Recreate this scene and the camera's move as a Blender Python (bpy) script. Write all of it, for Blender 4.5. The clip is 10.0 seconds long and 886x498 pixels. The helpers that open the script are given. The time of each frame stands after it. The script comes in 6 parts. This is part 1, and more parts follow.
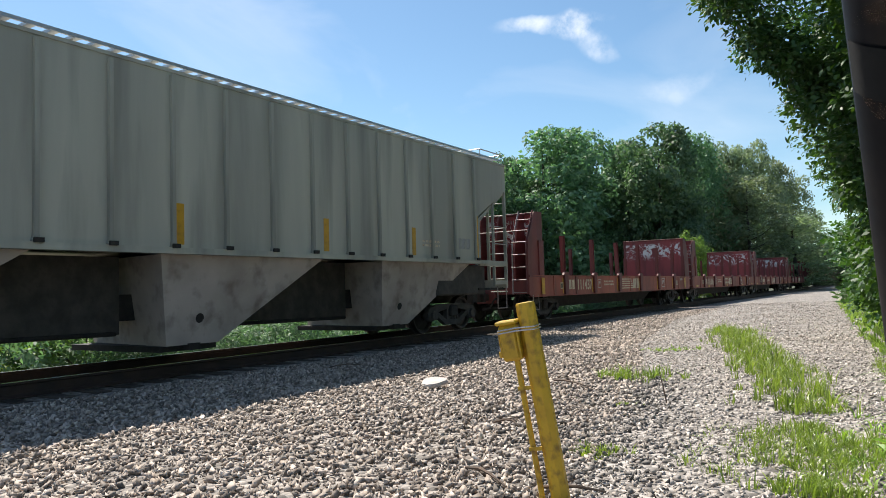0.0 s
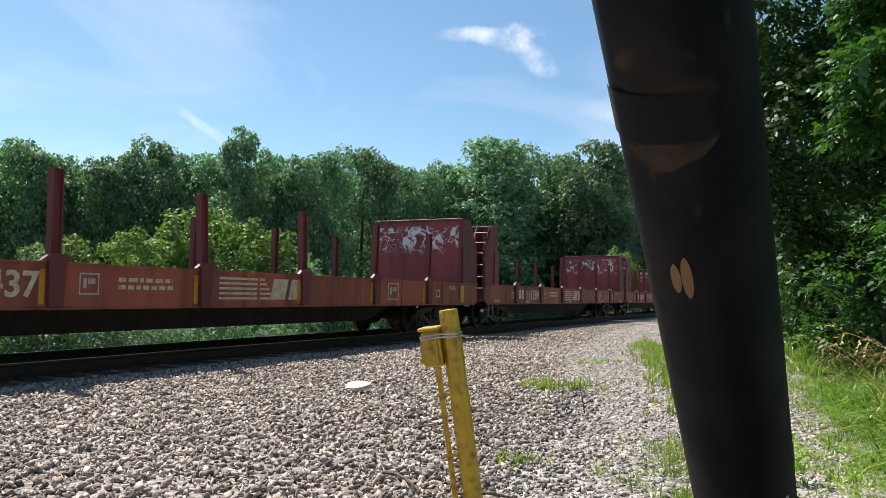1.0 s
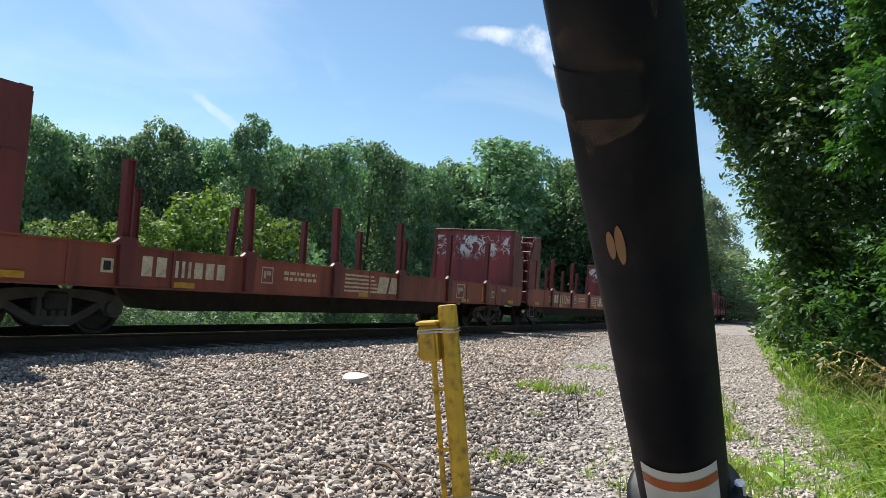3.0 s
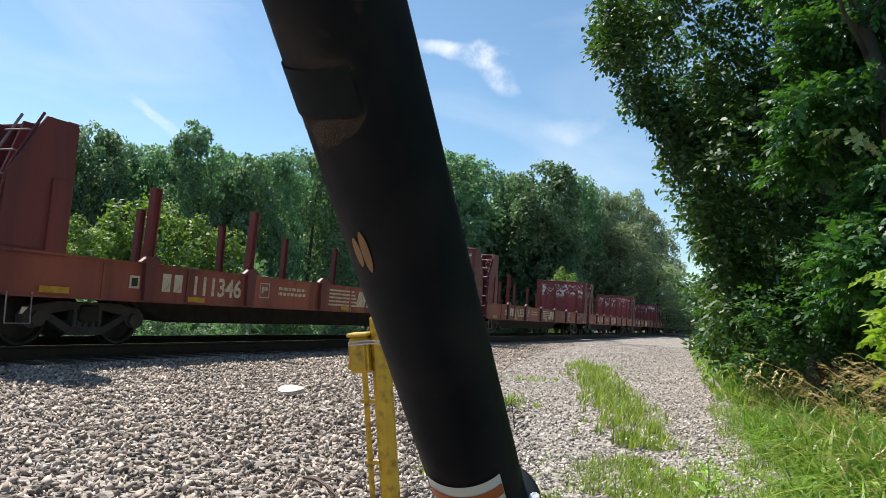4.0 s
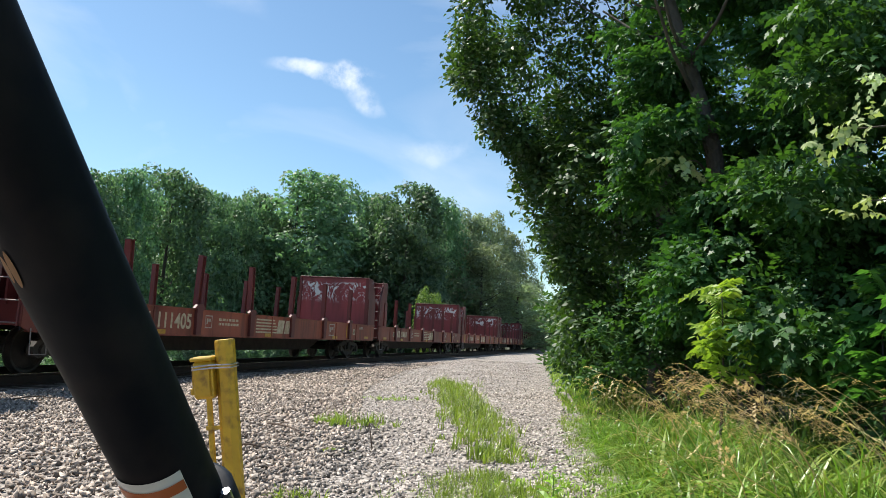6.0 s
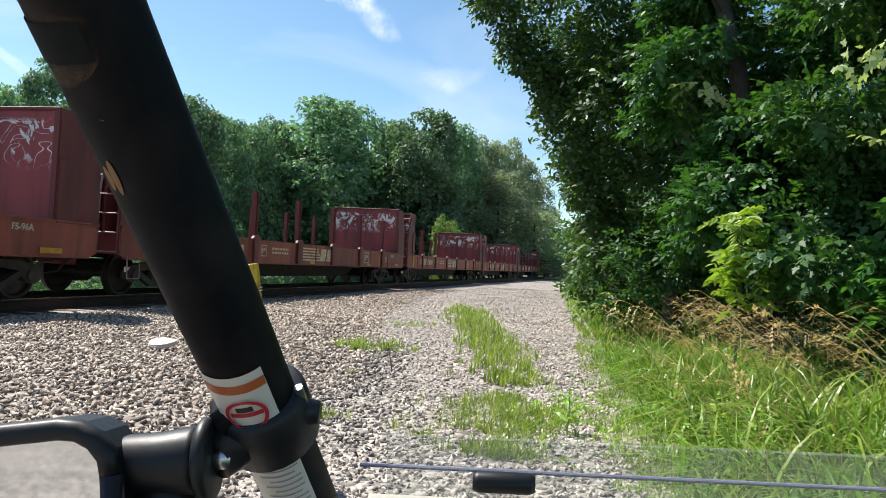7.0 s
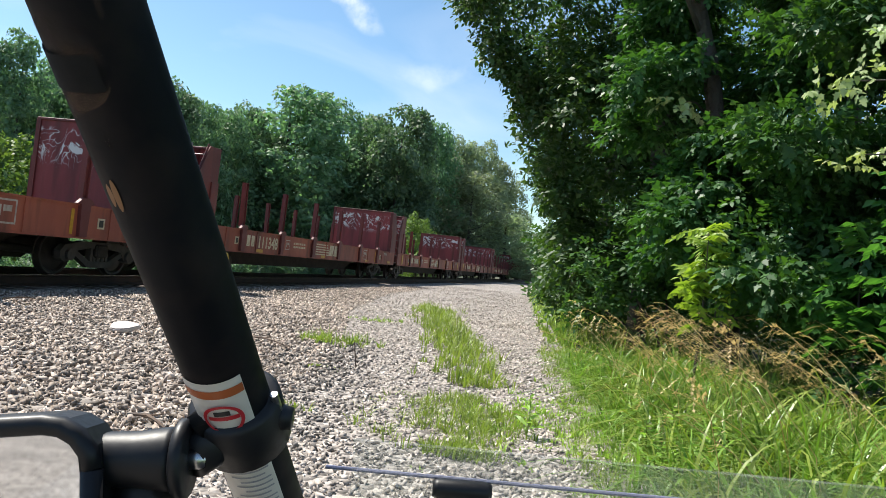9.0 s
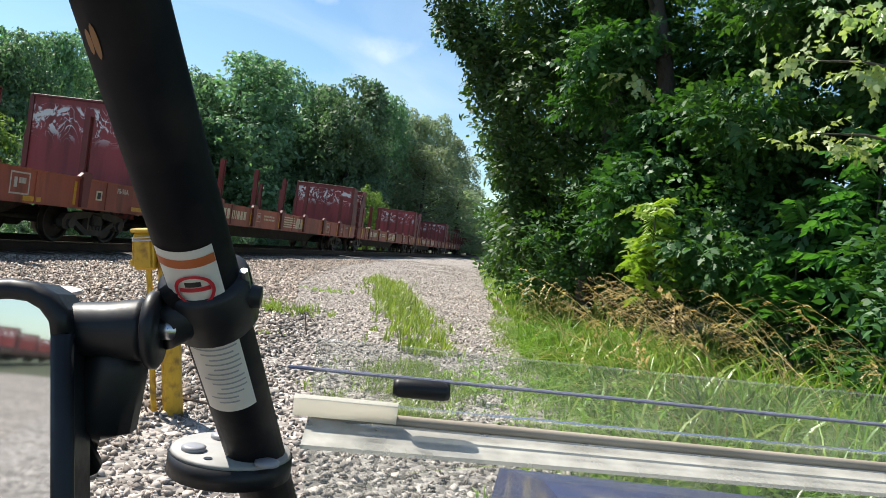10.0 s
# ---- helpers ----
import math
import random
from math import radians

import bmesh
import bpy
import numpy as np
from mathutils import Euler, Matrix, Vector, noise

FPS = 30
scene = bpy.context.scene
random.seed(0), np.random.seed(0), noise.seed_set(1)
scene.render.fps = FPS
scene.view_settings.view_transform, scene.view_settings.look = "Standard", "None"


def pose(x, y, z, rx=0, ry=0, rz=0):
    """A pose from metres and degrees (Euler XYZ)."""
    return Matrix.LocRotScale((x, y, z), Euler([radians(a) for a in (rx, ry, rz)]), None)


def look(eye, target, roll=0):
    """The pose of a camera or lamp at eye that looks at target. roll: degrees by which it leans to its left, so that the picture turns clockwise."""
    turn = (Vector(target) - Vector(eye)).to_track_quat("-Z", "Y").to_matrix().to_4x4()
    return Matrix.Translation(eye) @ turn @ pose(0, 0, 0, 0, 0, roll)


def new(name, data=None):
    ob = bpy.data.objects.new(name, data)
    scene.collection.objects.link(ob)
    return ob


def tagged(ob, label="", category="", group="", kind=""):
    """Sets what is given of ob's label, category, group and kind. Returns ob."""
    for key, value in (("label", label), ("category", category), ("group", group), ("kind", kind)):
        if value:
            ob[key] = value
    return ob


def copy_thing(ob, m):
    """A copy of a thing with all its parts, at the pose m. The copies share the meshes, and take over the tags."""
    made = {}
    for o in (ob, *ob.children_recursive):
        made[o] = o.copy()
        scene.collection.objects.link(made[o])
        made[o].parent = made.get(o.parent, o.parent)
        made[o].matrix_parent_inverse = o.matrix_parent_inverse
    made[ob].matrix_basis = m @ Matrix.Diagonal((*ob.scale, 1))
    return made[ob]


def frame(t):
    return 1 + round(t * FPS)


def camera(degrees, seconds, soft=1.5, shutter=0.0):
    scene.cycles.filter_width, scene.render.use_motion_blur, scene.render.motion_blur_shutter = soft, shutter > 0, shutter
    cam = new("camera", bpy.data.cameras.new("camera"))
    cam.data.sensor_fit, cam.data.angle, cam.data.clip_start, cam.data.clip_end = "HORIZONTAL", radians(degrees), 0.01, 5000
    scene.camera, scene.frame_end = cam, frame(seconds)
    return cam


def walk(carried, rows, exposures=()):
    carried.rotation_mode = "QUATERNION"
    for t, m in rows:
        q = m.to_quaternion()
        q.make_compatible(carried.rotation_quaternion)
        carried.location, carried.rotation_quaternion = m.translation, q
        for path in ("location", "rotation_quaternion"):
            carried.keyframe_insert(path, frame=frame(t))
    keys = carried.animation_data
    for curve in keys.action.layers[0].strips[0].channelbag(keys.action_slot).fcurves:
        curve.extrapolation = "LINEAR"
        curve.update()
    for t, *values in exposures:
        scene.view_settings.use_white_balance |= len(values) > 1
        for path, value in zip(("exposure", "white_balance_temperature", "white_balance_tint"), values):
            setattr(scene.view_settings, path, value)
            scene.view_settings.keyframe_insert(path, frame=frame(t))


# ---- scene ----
cam = camera(62.8, 10.0, soft=0.5)
PATH = [
    (0, (-0.052, 0.106, 1.135), (-1.1890, 1.7475, 1.2477), -1.59),
    (0.5, (-0.034, 0.121, 1.135), (-1.0951, 1.8128, 1.2438), -1),
    (1, (-0.0090, 0.1160, 1.1350), (-0.9927, 1.8528, 1.2614), 0.92),
    (1.5, (-0.0050, 0.1180, 1.1240), (-1.0021, 1.8457, 1.2688), 2.88),
    (2, (-0.0092, 0.103, 1.12), (-1.0974, 1.7755, 1.2570), 2.33),
    (3.5, (0.0364, 0.115, 1.1225), (-0.9051, 1.8749, 1.2500), 4.69),
    (4, (0.071, 0.146, 1.125), (-0.7928, 1.9424, 1.2883), 4.41),
    (4.5, (0.1746, 0.1239, 1.1383), (-0.4168, 2.0254, 1.3243), 4.36),
    (5, (0.246, 0.073, 1.165), (-0.2284, 2.0027, 1.3909), 3.67),
    (5.5, (0.18, 0.137, 1.139), (-0.3129, 2.0594, 1.3863), 3.67),
    (6.8, (0.154, 0.119, 1.118), (-0.4040, 2.0340, 1.2720), 2.5),
    (7, (0.149, 0.112, 1.115), (-0.4067, 2.0328, 1.1579), 3.31),
    (7.5, (0.154, 0.101, 1.119), (-0.2615, 2.0569, 1.0795), 4.9),
    (8, (0.149, 0.091, 1.124), (-0.2613, 2.0484, 1.1038), 6.2),
    (8.5, (0.154, 0.086, 1.129), (-0.3032, 2.0329, 1.1498), 6.42),
    (9, (0.152, 0.087, 1.128), (-0.3255, 2.0287, 1.1728), 6.51),
    (9.5, (0.164, 0.062, 1.068), (-0.3168, 2.0034, 1.0566), 7.98),
    (10, (0.153, 0.072, 1.075), (-0.1870, 2.0429, 1.0669), 7.54),
]
walk(cam, [(t, look(eye, target, roll)) for t, eye, target, roll in PATH],
     exposures=((0, 0.6), (1, 0.55), (3.5, 0.57), (5.5, 0.63), (7, 0.74), (10, 0.76)))

# ---- light ----
SUN = Vector((-0.69, 0.26, 1.0)).normalized()
sun = new("sun", bpy.data.lights.new("sun", "SUN"))
sun.data.energy, sun.data.angle, sun.data.color = 5.0, radians(0.53), (1.0, 0.95, 0.86)
sun.matrix_world = look(SUN * 50, (0, 0, 0))
world = bpy.data.worlds.new("sky")
scene.world = world
world.use_nodes = True


def build_sky():
    nt = world.node_tree
    nt.nodes.clear()
    N, L = nt.nodes.new, nt.links.new
    sky = N("ShaderNodeTexSky")
    sky.sky_type, sky.sun_disc = "NISHITA", False
    sky.sun_elevation = math.asin(SUN.z)
    sky.sun_rotation = math.atan2(SUN.x, SUN.y)
    sky.air_density, sky.dust_density, sky.ozone_density = 1.0, 0.35, 0.8
    co = N("ShaderNodeTexCoord")
    # directions bent by noise, so that the wisps fray
    bend = N("ShaderNodeTexNoise")
    bend.inputs["Scale"].default_value, bend.inputs["Detail"].default_value = 7.0, 5
    L(co.outputs["Generated"], bend.inputs["Vector"])
    bent = N("ShaderNodeVectorMath")
    bent.operation = "MULTIPLY_ADD"
    bent.inputs[1].default_value = (0.09, 0.09, 0.09)
    L(bend.outputs["Color"], bent.inputs[0])
    lower = N("ShaderNodeVectorMath")
    lower.inputs[1].default_value = (-0.045, -0.045, -0.045)
    L(co.outputs["Generated"], lower.inputs[0])
    L(lower.outputs[0], bent.inputs[2])
    # thin cirrus over the whole sky
    stretch = N("ShaderNodeMapping")
    stretch.inputs["Scale"].default_value = (1.6, 2.4, 5.0)
    stretch.inputs["Rotation"].default_value = (0.3, 0.5, 0.4)
    thin = N("ShaderNodeTexNoise")
    thin.inputs["Scale"].default_value, thin.inputs["Detail"].default_value, thin.inputs["Distortion"].default_value = 1.7, 7, 0.6
    thin_ramp = N("ShaderNodeMapRange")
    thin_ramp.inputs["From Min"].default_value, thin_ramp.inputs["From Max"].default_value = 0.47, 0.8
    thin_ramp.inputs["To Max"].default_value = 0.3
    # one small brighter wisp, its own shape bent by noise
    wisps = []
    for (az, el, wide, tall, tilt, power) in ((25.6, 20.4, 5.2, 0.9, -0.12, 0.7), (23.6, 19.9, 2.2, 1.3, -0.35, 1.0), (22.3, 18.6, 2.8, 1.1, -0.75, 0.6), (16.4, 14.2, 3.6, 1.2, 0.05, 0.25), (48.0, 12.2, 3.4, 0.5, -0.5, 0.32), (38.0, 27.0, 9.0, 2.5, -0.3, 0.22)):
        a, e = radians(az), radians(el)
        ahead = Vector((-math.sin(a) * math.cos(e), math.cos(a) * math.cos(e), math.sin(e)))
        right = Vector((math.cos(a), math.sin(a), 0))
        above = right.cross(ahead)
        r2, u2 = right * math.cos(tilt) + above * math.sin(tilt), above * math.cos(tilt) - right * math.sin(tilt)
        terms = []
        for axis, size in ((r2, wide), (u2, tall)):
            dot = N("ShaderNodeVectorMath")
            dot.operation = "DOT_PRODUCT"
            dot.inputs[1].default_value = axis / math.sin(radians(size))
            L(bent.outputs[0], dot.inputs[0])
            sq = N("ShaderNodeMath")
            sq.operation = "MULTIPLY"
            L(dot.outputs["Value"], sq.inputs[0])
            L(dot.outputs["Value"], sq.inputs[1])
            terms.append(sq)
        front = N("ShaderNodeVectorMath")
        front.operation = "DOT_PRODUCT"
        front.inputs[1].default_value = ahead
        L(co.outputs["Generated"], front.inputs[0])
        add = N("ShaderNodeMath")
        add.operation = "ADD"
        L(terms[0].outputs[0], add.inputs[0])
        L(terms[1].outputs[0], add.inputs[1])
        fall = N("ShaderNodeMapRange")
        fall.interpolation_type = "SMOOTHSTEP"
        fall.inputs["From Min"].default_value, fall.inputs["From Max"].default_value = 1.0, 0.0
        fall.inputs["To Max"].default_value = power
        L(add.outputs[0], fall.inputs["Value"])
        ahead_only = N("ShaderNodeMath")
        ahead_only.operation = "GREATER_THAN"
        ahead_only.inputs[1].default_value = 0.5
        L(front.outputs["Value"], ahead_only.inputs[0])
        mul = N("ShaderNodeMath")
        mul.operation = "MULTIPLY"
        L(fall.outputs["Result"], mul.inputs[0])
        L(ahead_only.outputs[0], mul.inputs[1])
        wisps.append(mul)
    fray = N("ShaderNodeTexNoise")
    fray.inputs["Scale"].default_value, fray.inputs["Detail"].default_value, fray.inputs["Roughness"].default_value = 16.0, 8, 0.6
    L(co.outputs["Generated"], fray.inputs["Vector"])
    fray_ramp = N("ShaderNodeMapRange")
    fray_ramp.inputs["From Min"].default_value, fray_ramp.inputs["From Max"].default_value = 0.38, 0.62
    L(fray.outputs["Fac"], fray_ramp.inputs["Value"])
    total = wisps[0]
    for w in wisps[1:]:
        m = N("ShaderNodeMath")
        m.operation = "MAXIMUM"
        L(total.outputs[0], m.inputs[0])
        L(w.outputs[0], m.inputs[1])
        total = m
    frayed = N("ShaderNodeMath")
    frayed.operation = "MULTIPLY"
    L(total.outputs[0], frayed.inputs[0])
    L(fray_ramp.outputs["Result"], frayed.inputs[1])
    L(co.outputs["Generated"], stretch.inputs["Vector"])
    L(stretch.outputs["Vector"], thin.inputs["Vector"])
    L(thin.outputs["Fac"], thin_ramp.inputs["Value"])
    both = N("ShaderNodeMath")
    both.operation, both.use_clamp = "ADD", True
    L(thin_ramp.outputs["Result"], both.inputs[0])
    L(frayed.outputs[0], both.inputs[1])
    mix = N("ShaderNodeMix")
    mix.data_type = "RGBA"
    L(both.outputs[0], mix.inputs["Factor"])
    tint = N("ShaderNodeMix")
    tint.data_type, tint.blend_type = "RGBA", "MULTIPLY"
    tint.inputs["Factor"].default_value = 1.0
    tint.inputs["B"].default_value = (0.83, 1.0, 1.05, 1)
    L(sky.outputs["Color"], tint.inputs["A"])
    L(tint.outputs["Result"], mix.inputs["A"])
    mix.inputs["B"].default_value = (8.6, 8.9, 9.3, 1)
    bg = N("ShaderNodeBackground")
    bg.inputs["Strength"].default_value = 0.09
    L(mix.outputs["Result"], bg.inputs["Color"])
    out = N("ShaderNodeOutputWorld")
    L(bg.outputs[0], out.inputs["Surface"])


build_sky()

# ---- the line of the track: n across (to the right), s along ----
TRACK = math.atan(0.0505)
CT, ST = math.cos(TRACK), math.sin(TRACK)
SPEED = 17.7


def on_track(n, s, z=0.0):
    return Vector((n * CT - s * ST, n * ST + s * CT, z))


def track_pose(n, s, z=0.0):
    p = on_track(n, s, z)
    return pose(p.x, p.y, p.z, 0, 0, math.degrees(TRACK))


# ---- materials ----
def rgba(c):
    return (c[0], c[1], c[2], 1.0)


def surface(name, base, second=None, scale=3.0, grain=40.0, rough=0.7, metal=0.0, bump=0.2, dirt=None, dirt_amount=0.35, streak=False, island=0.0, per_object=0.0, clear=0.0, bump_distance=0.01):
    """Two colours mixed by large noise, fine grain, dirt stains and bump, at metre size."""
    m = bpy.data.materials.new(name)
    m.use_nodes = True
    nt = m.node_tree
    N, L = nt.nodes.new, nt.links.new
    bsdf = nt.nodes["Principled BSDF"]
    co = N("ShaderNodeTexCoord")
    source = co.outputs["Object"]
    if streak:
        mp = N("ShaderNodeMapping")
        mp.inputs["Scale"].default_value = (1.0, 1.0, 0.12)
        L(source, mp.inputs["Vector"])
        source_big = mp.outputs["Vector"]
    else:
        source_big = source
    big = N("ShaderNodeTexNoise")
    big.inputs["Scale"].default_value, big.inputs["Detail"].default_value = scale, 6
    L(source_big, big.inputs["Vector"])
    fine = N("ShaderNodeTexNoise")
    fine.inputs["Scale"].default_value, fine.inputs["Detail"].default_value = grain, 4
    L(source, fine.inputs["Vector"])
    second = second or tuple(v * 0.7 for v in base)
    mix = N("ShaderNodeMix")
    mix.data_type = "RGBA"
    mix.inputs["A"].default_value, mix.inputs["B"].default_value = rgba(base), rgba(second)
    ramp = N("ShaderNodeMapRange")
    ramp.inputs["From Min"].default_value, ramp.inputs["From Max"].default_value = 0.35, 0.65
    L(big.outputs["Fac"], ramp.inputs["Value"])
    L(ramp.outputs["Result"], mix.inputs["Factor"])
    colour = mix.outputs["Result"]
    if dirt:
        spots = N("ShaderNodeTexNoise")
        spots.inputs["Scale"].default_value, spots.inputs["Detail"].default_value = scale * 2.7, 8
        L(source_big, spots.inputs["Vector"])
        r2 = N("ShaderNodeMapRange")
        r2.inputs["From Min"].default_value, r2.inputs["From Max"].default_value = 0.5, 0.72
        r2.inputs["To Max"].default_value = dirt_amount
        L(spots.outputs["Fac"], r2.inputs["Value"])
        mx = N("ShaderNodeMix")
        mx.data_type = "RGBA"
        mx.inputs["B"].default_value = rgba(dirt)
        L(r2.outputs["Result"], mx.inputs["Factor"])
        L(colour, mx.inputs["A"])
        colour = mx.outputs["Result"]
    if island or per_object:
        hsv = N("ShaderNodeHueSaturation")
        src = N("ShaderNodeNewGeometry").outputs["Random Per Island"] if island else N("ShaderNodeObjectInfo").outputs["Random"]
        amount = island or per_object
        val = N("ShaderNodeMapRange")
        val.inputs["To Min"].default_value, val.inputs["To Max"].default_value = 1 - amount, 1 + amount
        L(src, val.inputs["Value"])
        L(val.outputs["Result"], hsv.inputs["Value"])
        L(colour, hsv.inputs["Color"])
        colour = hsv.outputs["Color"]
    L(colour, bsdf.inputs["Base Color"])
    rr = N("ShaderNodeMapRange")
    rr.inputs["To Min"].default_value, rr.inputs["To Max"].default_value = max(0.0, rough - 0.12), min(1.0, rough + 0.12)
    L(fine.outputs["Fac"], rr.inputs["Value"])
    L(rr.outputs["Result"], bsdf.inputs["Roughness"])
    bsdf.inputs["Metallic"].default_value = metal
    bsdf.inputs["Coat Weight"].default_value = clear
    if bump:
        b = N("ShaderNodeBump")
        b.inputs["Strength"].default_value, b.inputs["Distance"].default_value = bump, bump_distance
        L(fine.outputs["Fac"], b.inputs["Height"])
        L(b.outputs["Normal"], bsdf.inputs["Normal"])
    return m


def leaf_surface(name, low, high, through_colour, glow=0.35, spread=0.25, gloss=0.25, rough=0.55):
    """Leaves: green varied leaf by leaf, a waxy sheen and light that passes through."""
    m = bpy.data.materials.new(name)
    m.use_nodes = True
    nt = m.node_tree
    N, L = nt.nodes.new, nt.links.new
    bsdf = nt.nodes["Principled BSDF"]
    geo = N("ShaderNodeNewGeometry")
    info = N("ShaderNodeObjectInfo")
    co = N("ShaderNodeTexCoord")
    noise_big = N("ShaderNodeTexNoise")
    noise_big.inputs["Scale"].default_value, noise_big.inputs["Detail"].default_value = 0.6, 3
    L(co.outputs["Object"], noise_big.inputs["Vector"])
    add = N("ShaderNodeMath")
    add.operation = "MULTIPLY_ADD"
    add.inputs[1].default_value = 0.55
    L(geo.outputs["Random Per Island"], add.inputs[0])
    sub = N("ShaderNodeMath")
    sub.operation = "MULTIPLY"
    sub.inputs[1].default_value = 0.6
    L(noise_big.outputs["Fac"], sub.inputs[0])
    L(sub.outputs[0], add.inputs[2])
    mix = N("ShaderNodeMix")
    mix.data_type = "RGBA"
    mix.inputs["A"].default_value, mix.inputs["B"].default_value = rgba(low), rgba(high)
    L(add.outputs[0], mix.inputs["Factor"])
    hsv = N("ShaderNodeHueSaturation")
    v = N("ShaderNodeMapRange")
    v.inputs["To Min"].default_value, v.inputs["To Max"].default_value = 1 - spread, 1 + spread
    L(info.outputs["Random"], v.inputs["Value"])
    L(v.outputs["Result"], hsv.inputs["Value"])
    h = N("ShaderNodeMapRange")
    h.inputs["To Min"].default_value, h.inputs["To Max"].default_value = 0.485, 0.515
    L(info.outputs["Random"], h.inputs["Value"])
    L(h.outputs["Result"], hsv.inputs["Hue"])
    L(mix.outputs["Result"], hsv.inputs["Color"])
    L(hsv.outputs["Color"], bsdf.inputs["Base Color"])
    bsdf.inputs["Roughness"].default_value = rough
    bsdf.inputs["Specular IOR Level"].default_value = gloss
    tr = N("ShaderNodeBsdfTranslucent")
    tint = N("ShaderNodeMix")
    tint.data_type, tint.blend_type = "RGBA", "MULTIPLY"
    tint.inputs["Factor"].default_value = 1.0
    L(hsv.outputs["Color"], tint.inputs["A"])
    tint.inputs["B"].default_value = rgba(through_colour)
    L(tint.outputs["Result"], tr.inputs["Color"])
    ms = N("ShaderNodeMixShader")
    ms.inputs["Fac"].default_value = glow
    L(bsdf.outputs[0], ms.inputs[1])
    L(tr.outputs[0], ms.inputs[2])
    L(ms.outputs[0], nt.nodes["Material Output"].inputs["Surface"])
    return m


def graffiti_surface(name, base, second):
    """Oxide-red plate with flaking white spray paint across its upper half."""
    m = surface(name, base, second, scale=1.3, grain=30, rough=0.62, bump=0.15, dirt=(0.05, 0.022, 0.02), dirt_amount=0.5, streak=True, per_object=0.15)
    nt = m.node_tree
    N, L = nt.nodes.new, nt.links.new
    bsdf = nt.nodes["Principled BSDF"]
    old = bsdf.inputs["Base Color"].links[0].from_socket
    co, info = N("ShaderNodeTexCoord"), N("ShaderNodeObjectInfo")
    shift = N("ShaderNodeVectorMath")
    shift.operation = "MULTIPLY_ADD"
    shift.inputs[1].default_value = (37.0, 19.0, 23.0)
    comb = N("ShaderNodeCombineXYZ")
    for k in range(3):
        L(info.outputs["Random"], comb.inputs[k])
    L(comb.outputs[0], shift.inputs[0])
    L(co.outputs["Object"], shift.inputs[2])
    blot = N("ShaderNodeTexNoise")
    blot.inputs["Scale"].default_value, blot.inputs["Detail"].default_value, blot.inputs["Roughness"].default_value, blot.inputs["Distortion"].default_value = 2.3, 7, 0.62, 1.2
    L(shift.outputs[0], blot.inputs["Vector"])
    cut = N("ShaderNodeMapRange")
    cut.inputs["From Min"].default_value, cut.inputs["From Max"].default_value = 0.535, 0.565
    L(blot.outputs["Fac"], cut.inputs["Value"])
    lines = N("ShaderNodeTexNoise")
    lines.inputs["Scale"].default_value, lines.inputs["Detail"].default_value, lines.inputs["Distortion"].default_value = 1.5, 1, 2.6
    L(shift.outputs[0], lines.inputs["Vector"])
    near_half = N("ShaderNodeMath")
    near_half.operation = "COMPARE"
    near_half.inputs[1].default_value, near_half.inputs[2].default_value = 0.47, 0.010
    L(lines.outputs["Fac"], near_half.inputs[0])
    paint = N("ShaderNodeMath")
    paint.operation = "MAXIMUM"
    L(cut.outputs["Result"], paint.inputs[0])
    L(near_half.outputs[0], paint.inputs[1])
    sep = N("ShaderNodeSeparateXYZ")
    L(co.outputs["Object"], sep.inputs[0])
    lo = N("ShaderNodeMapRange")
    lo.interpolation_type = "SMOOTHSTEP"
    lo.inputs["From Min"].default_value, lo.inputs["From Max"].default_value = 2.25, 2.7
    L(sep.outputs["Z"], lo.inputs["Value"])
    hi = N("ShaderNodeMapRange")
    hi.interpolation_type = "SMOOTHSTEP"
    hi.inputs["From Min"].default_value, hi.inputs["From Max"].default_value = 3.2, 3.08
    L(sep.outputs["Z"], hi.inputs["Value"])
    band = N("ShaderNodeMath")
    band.operation = "MULTIPLY"
    L(lo.outputs["Result"], band.inputs[0])
    L(hi.outputs["Result"], band.inputs[1])
    amount = N("ShaderNodeMath")
    amount.operation = "MULTIPLY"
    L(paint.outputs[0], amount.inputs[0])
    L(band.outputs[0], amount.inputs[1])
    mx = N("ShaderNodeMix")
    mx.data_type = "RGBA"
    L(amount.outputs[0], mx.inputs["Factor"])
    L(old, mx.inputs["A"])
    mx.inputs["B"].default_value = (0.74, 0.72, 0.71, 1)
    L(mx.outputs["Result"], bsdf.inputs["Base Color"])
    return m


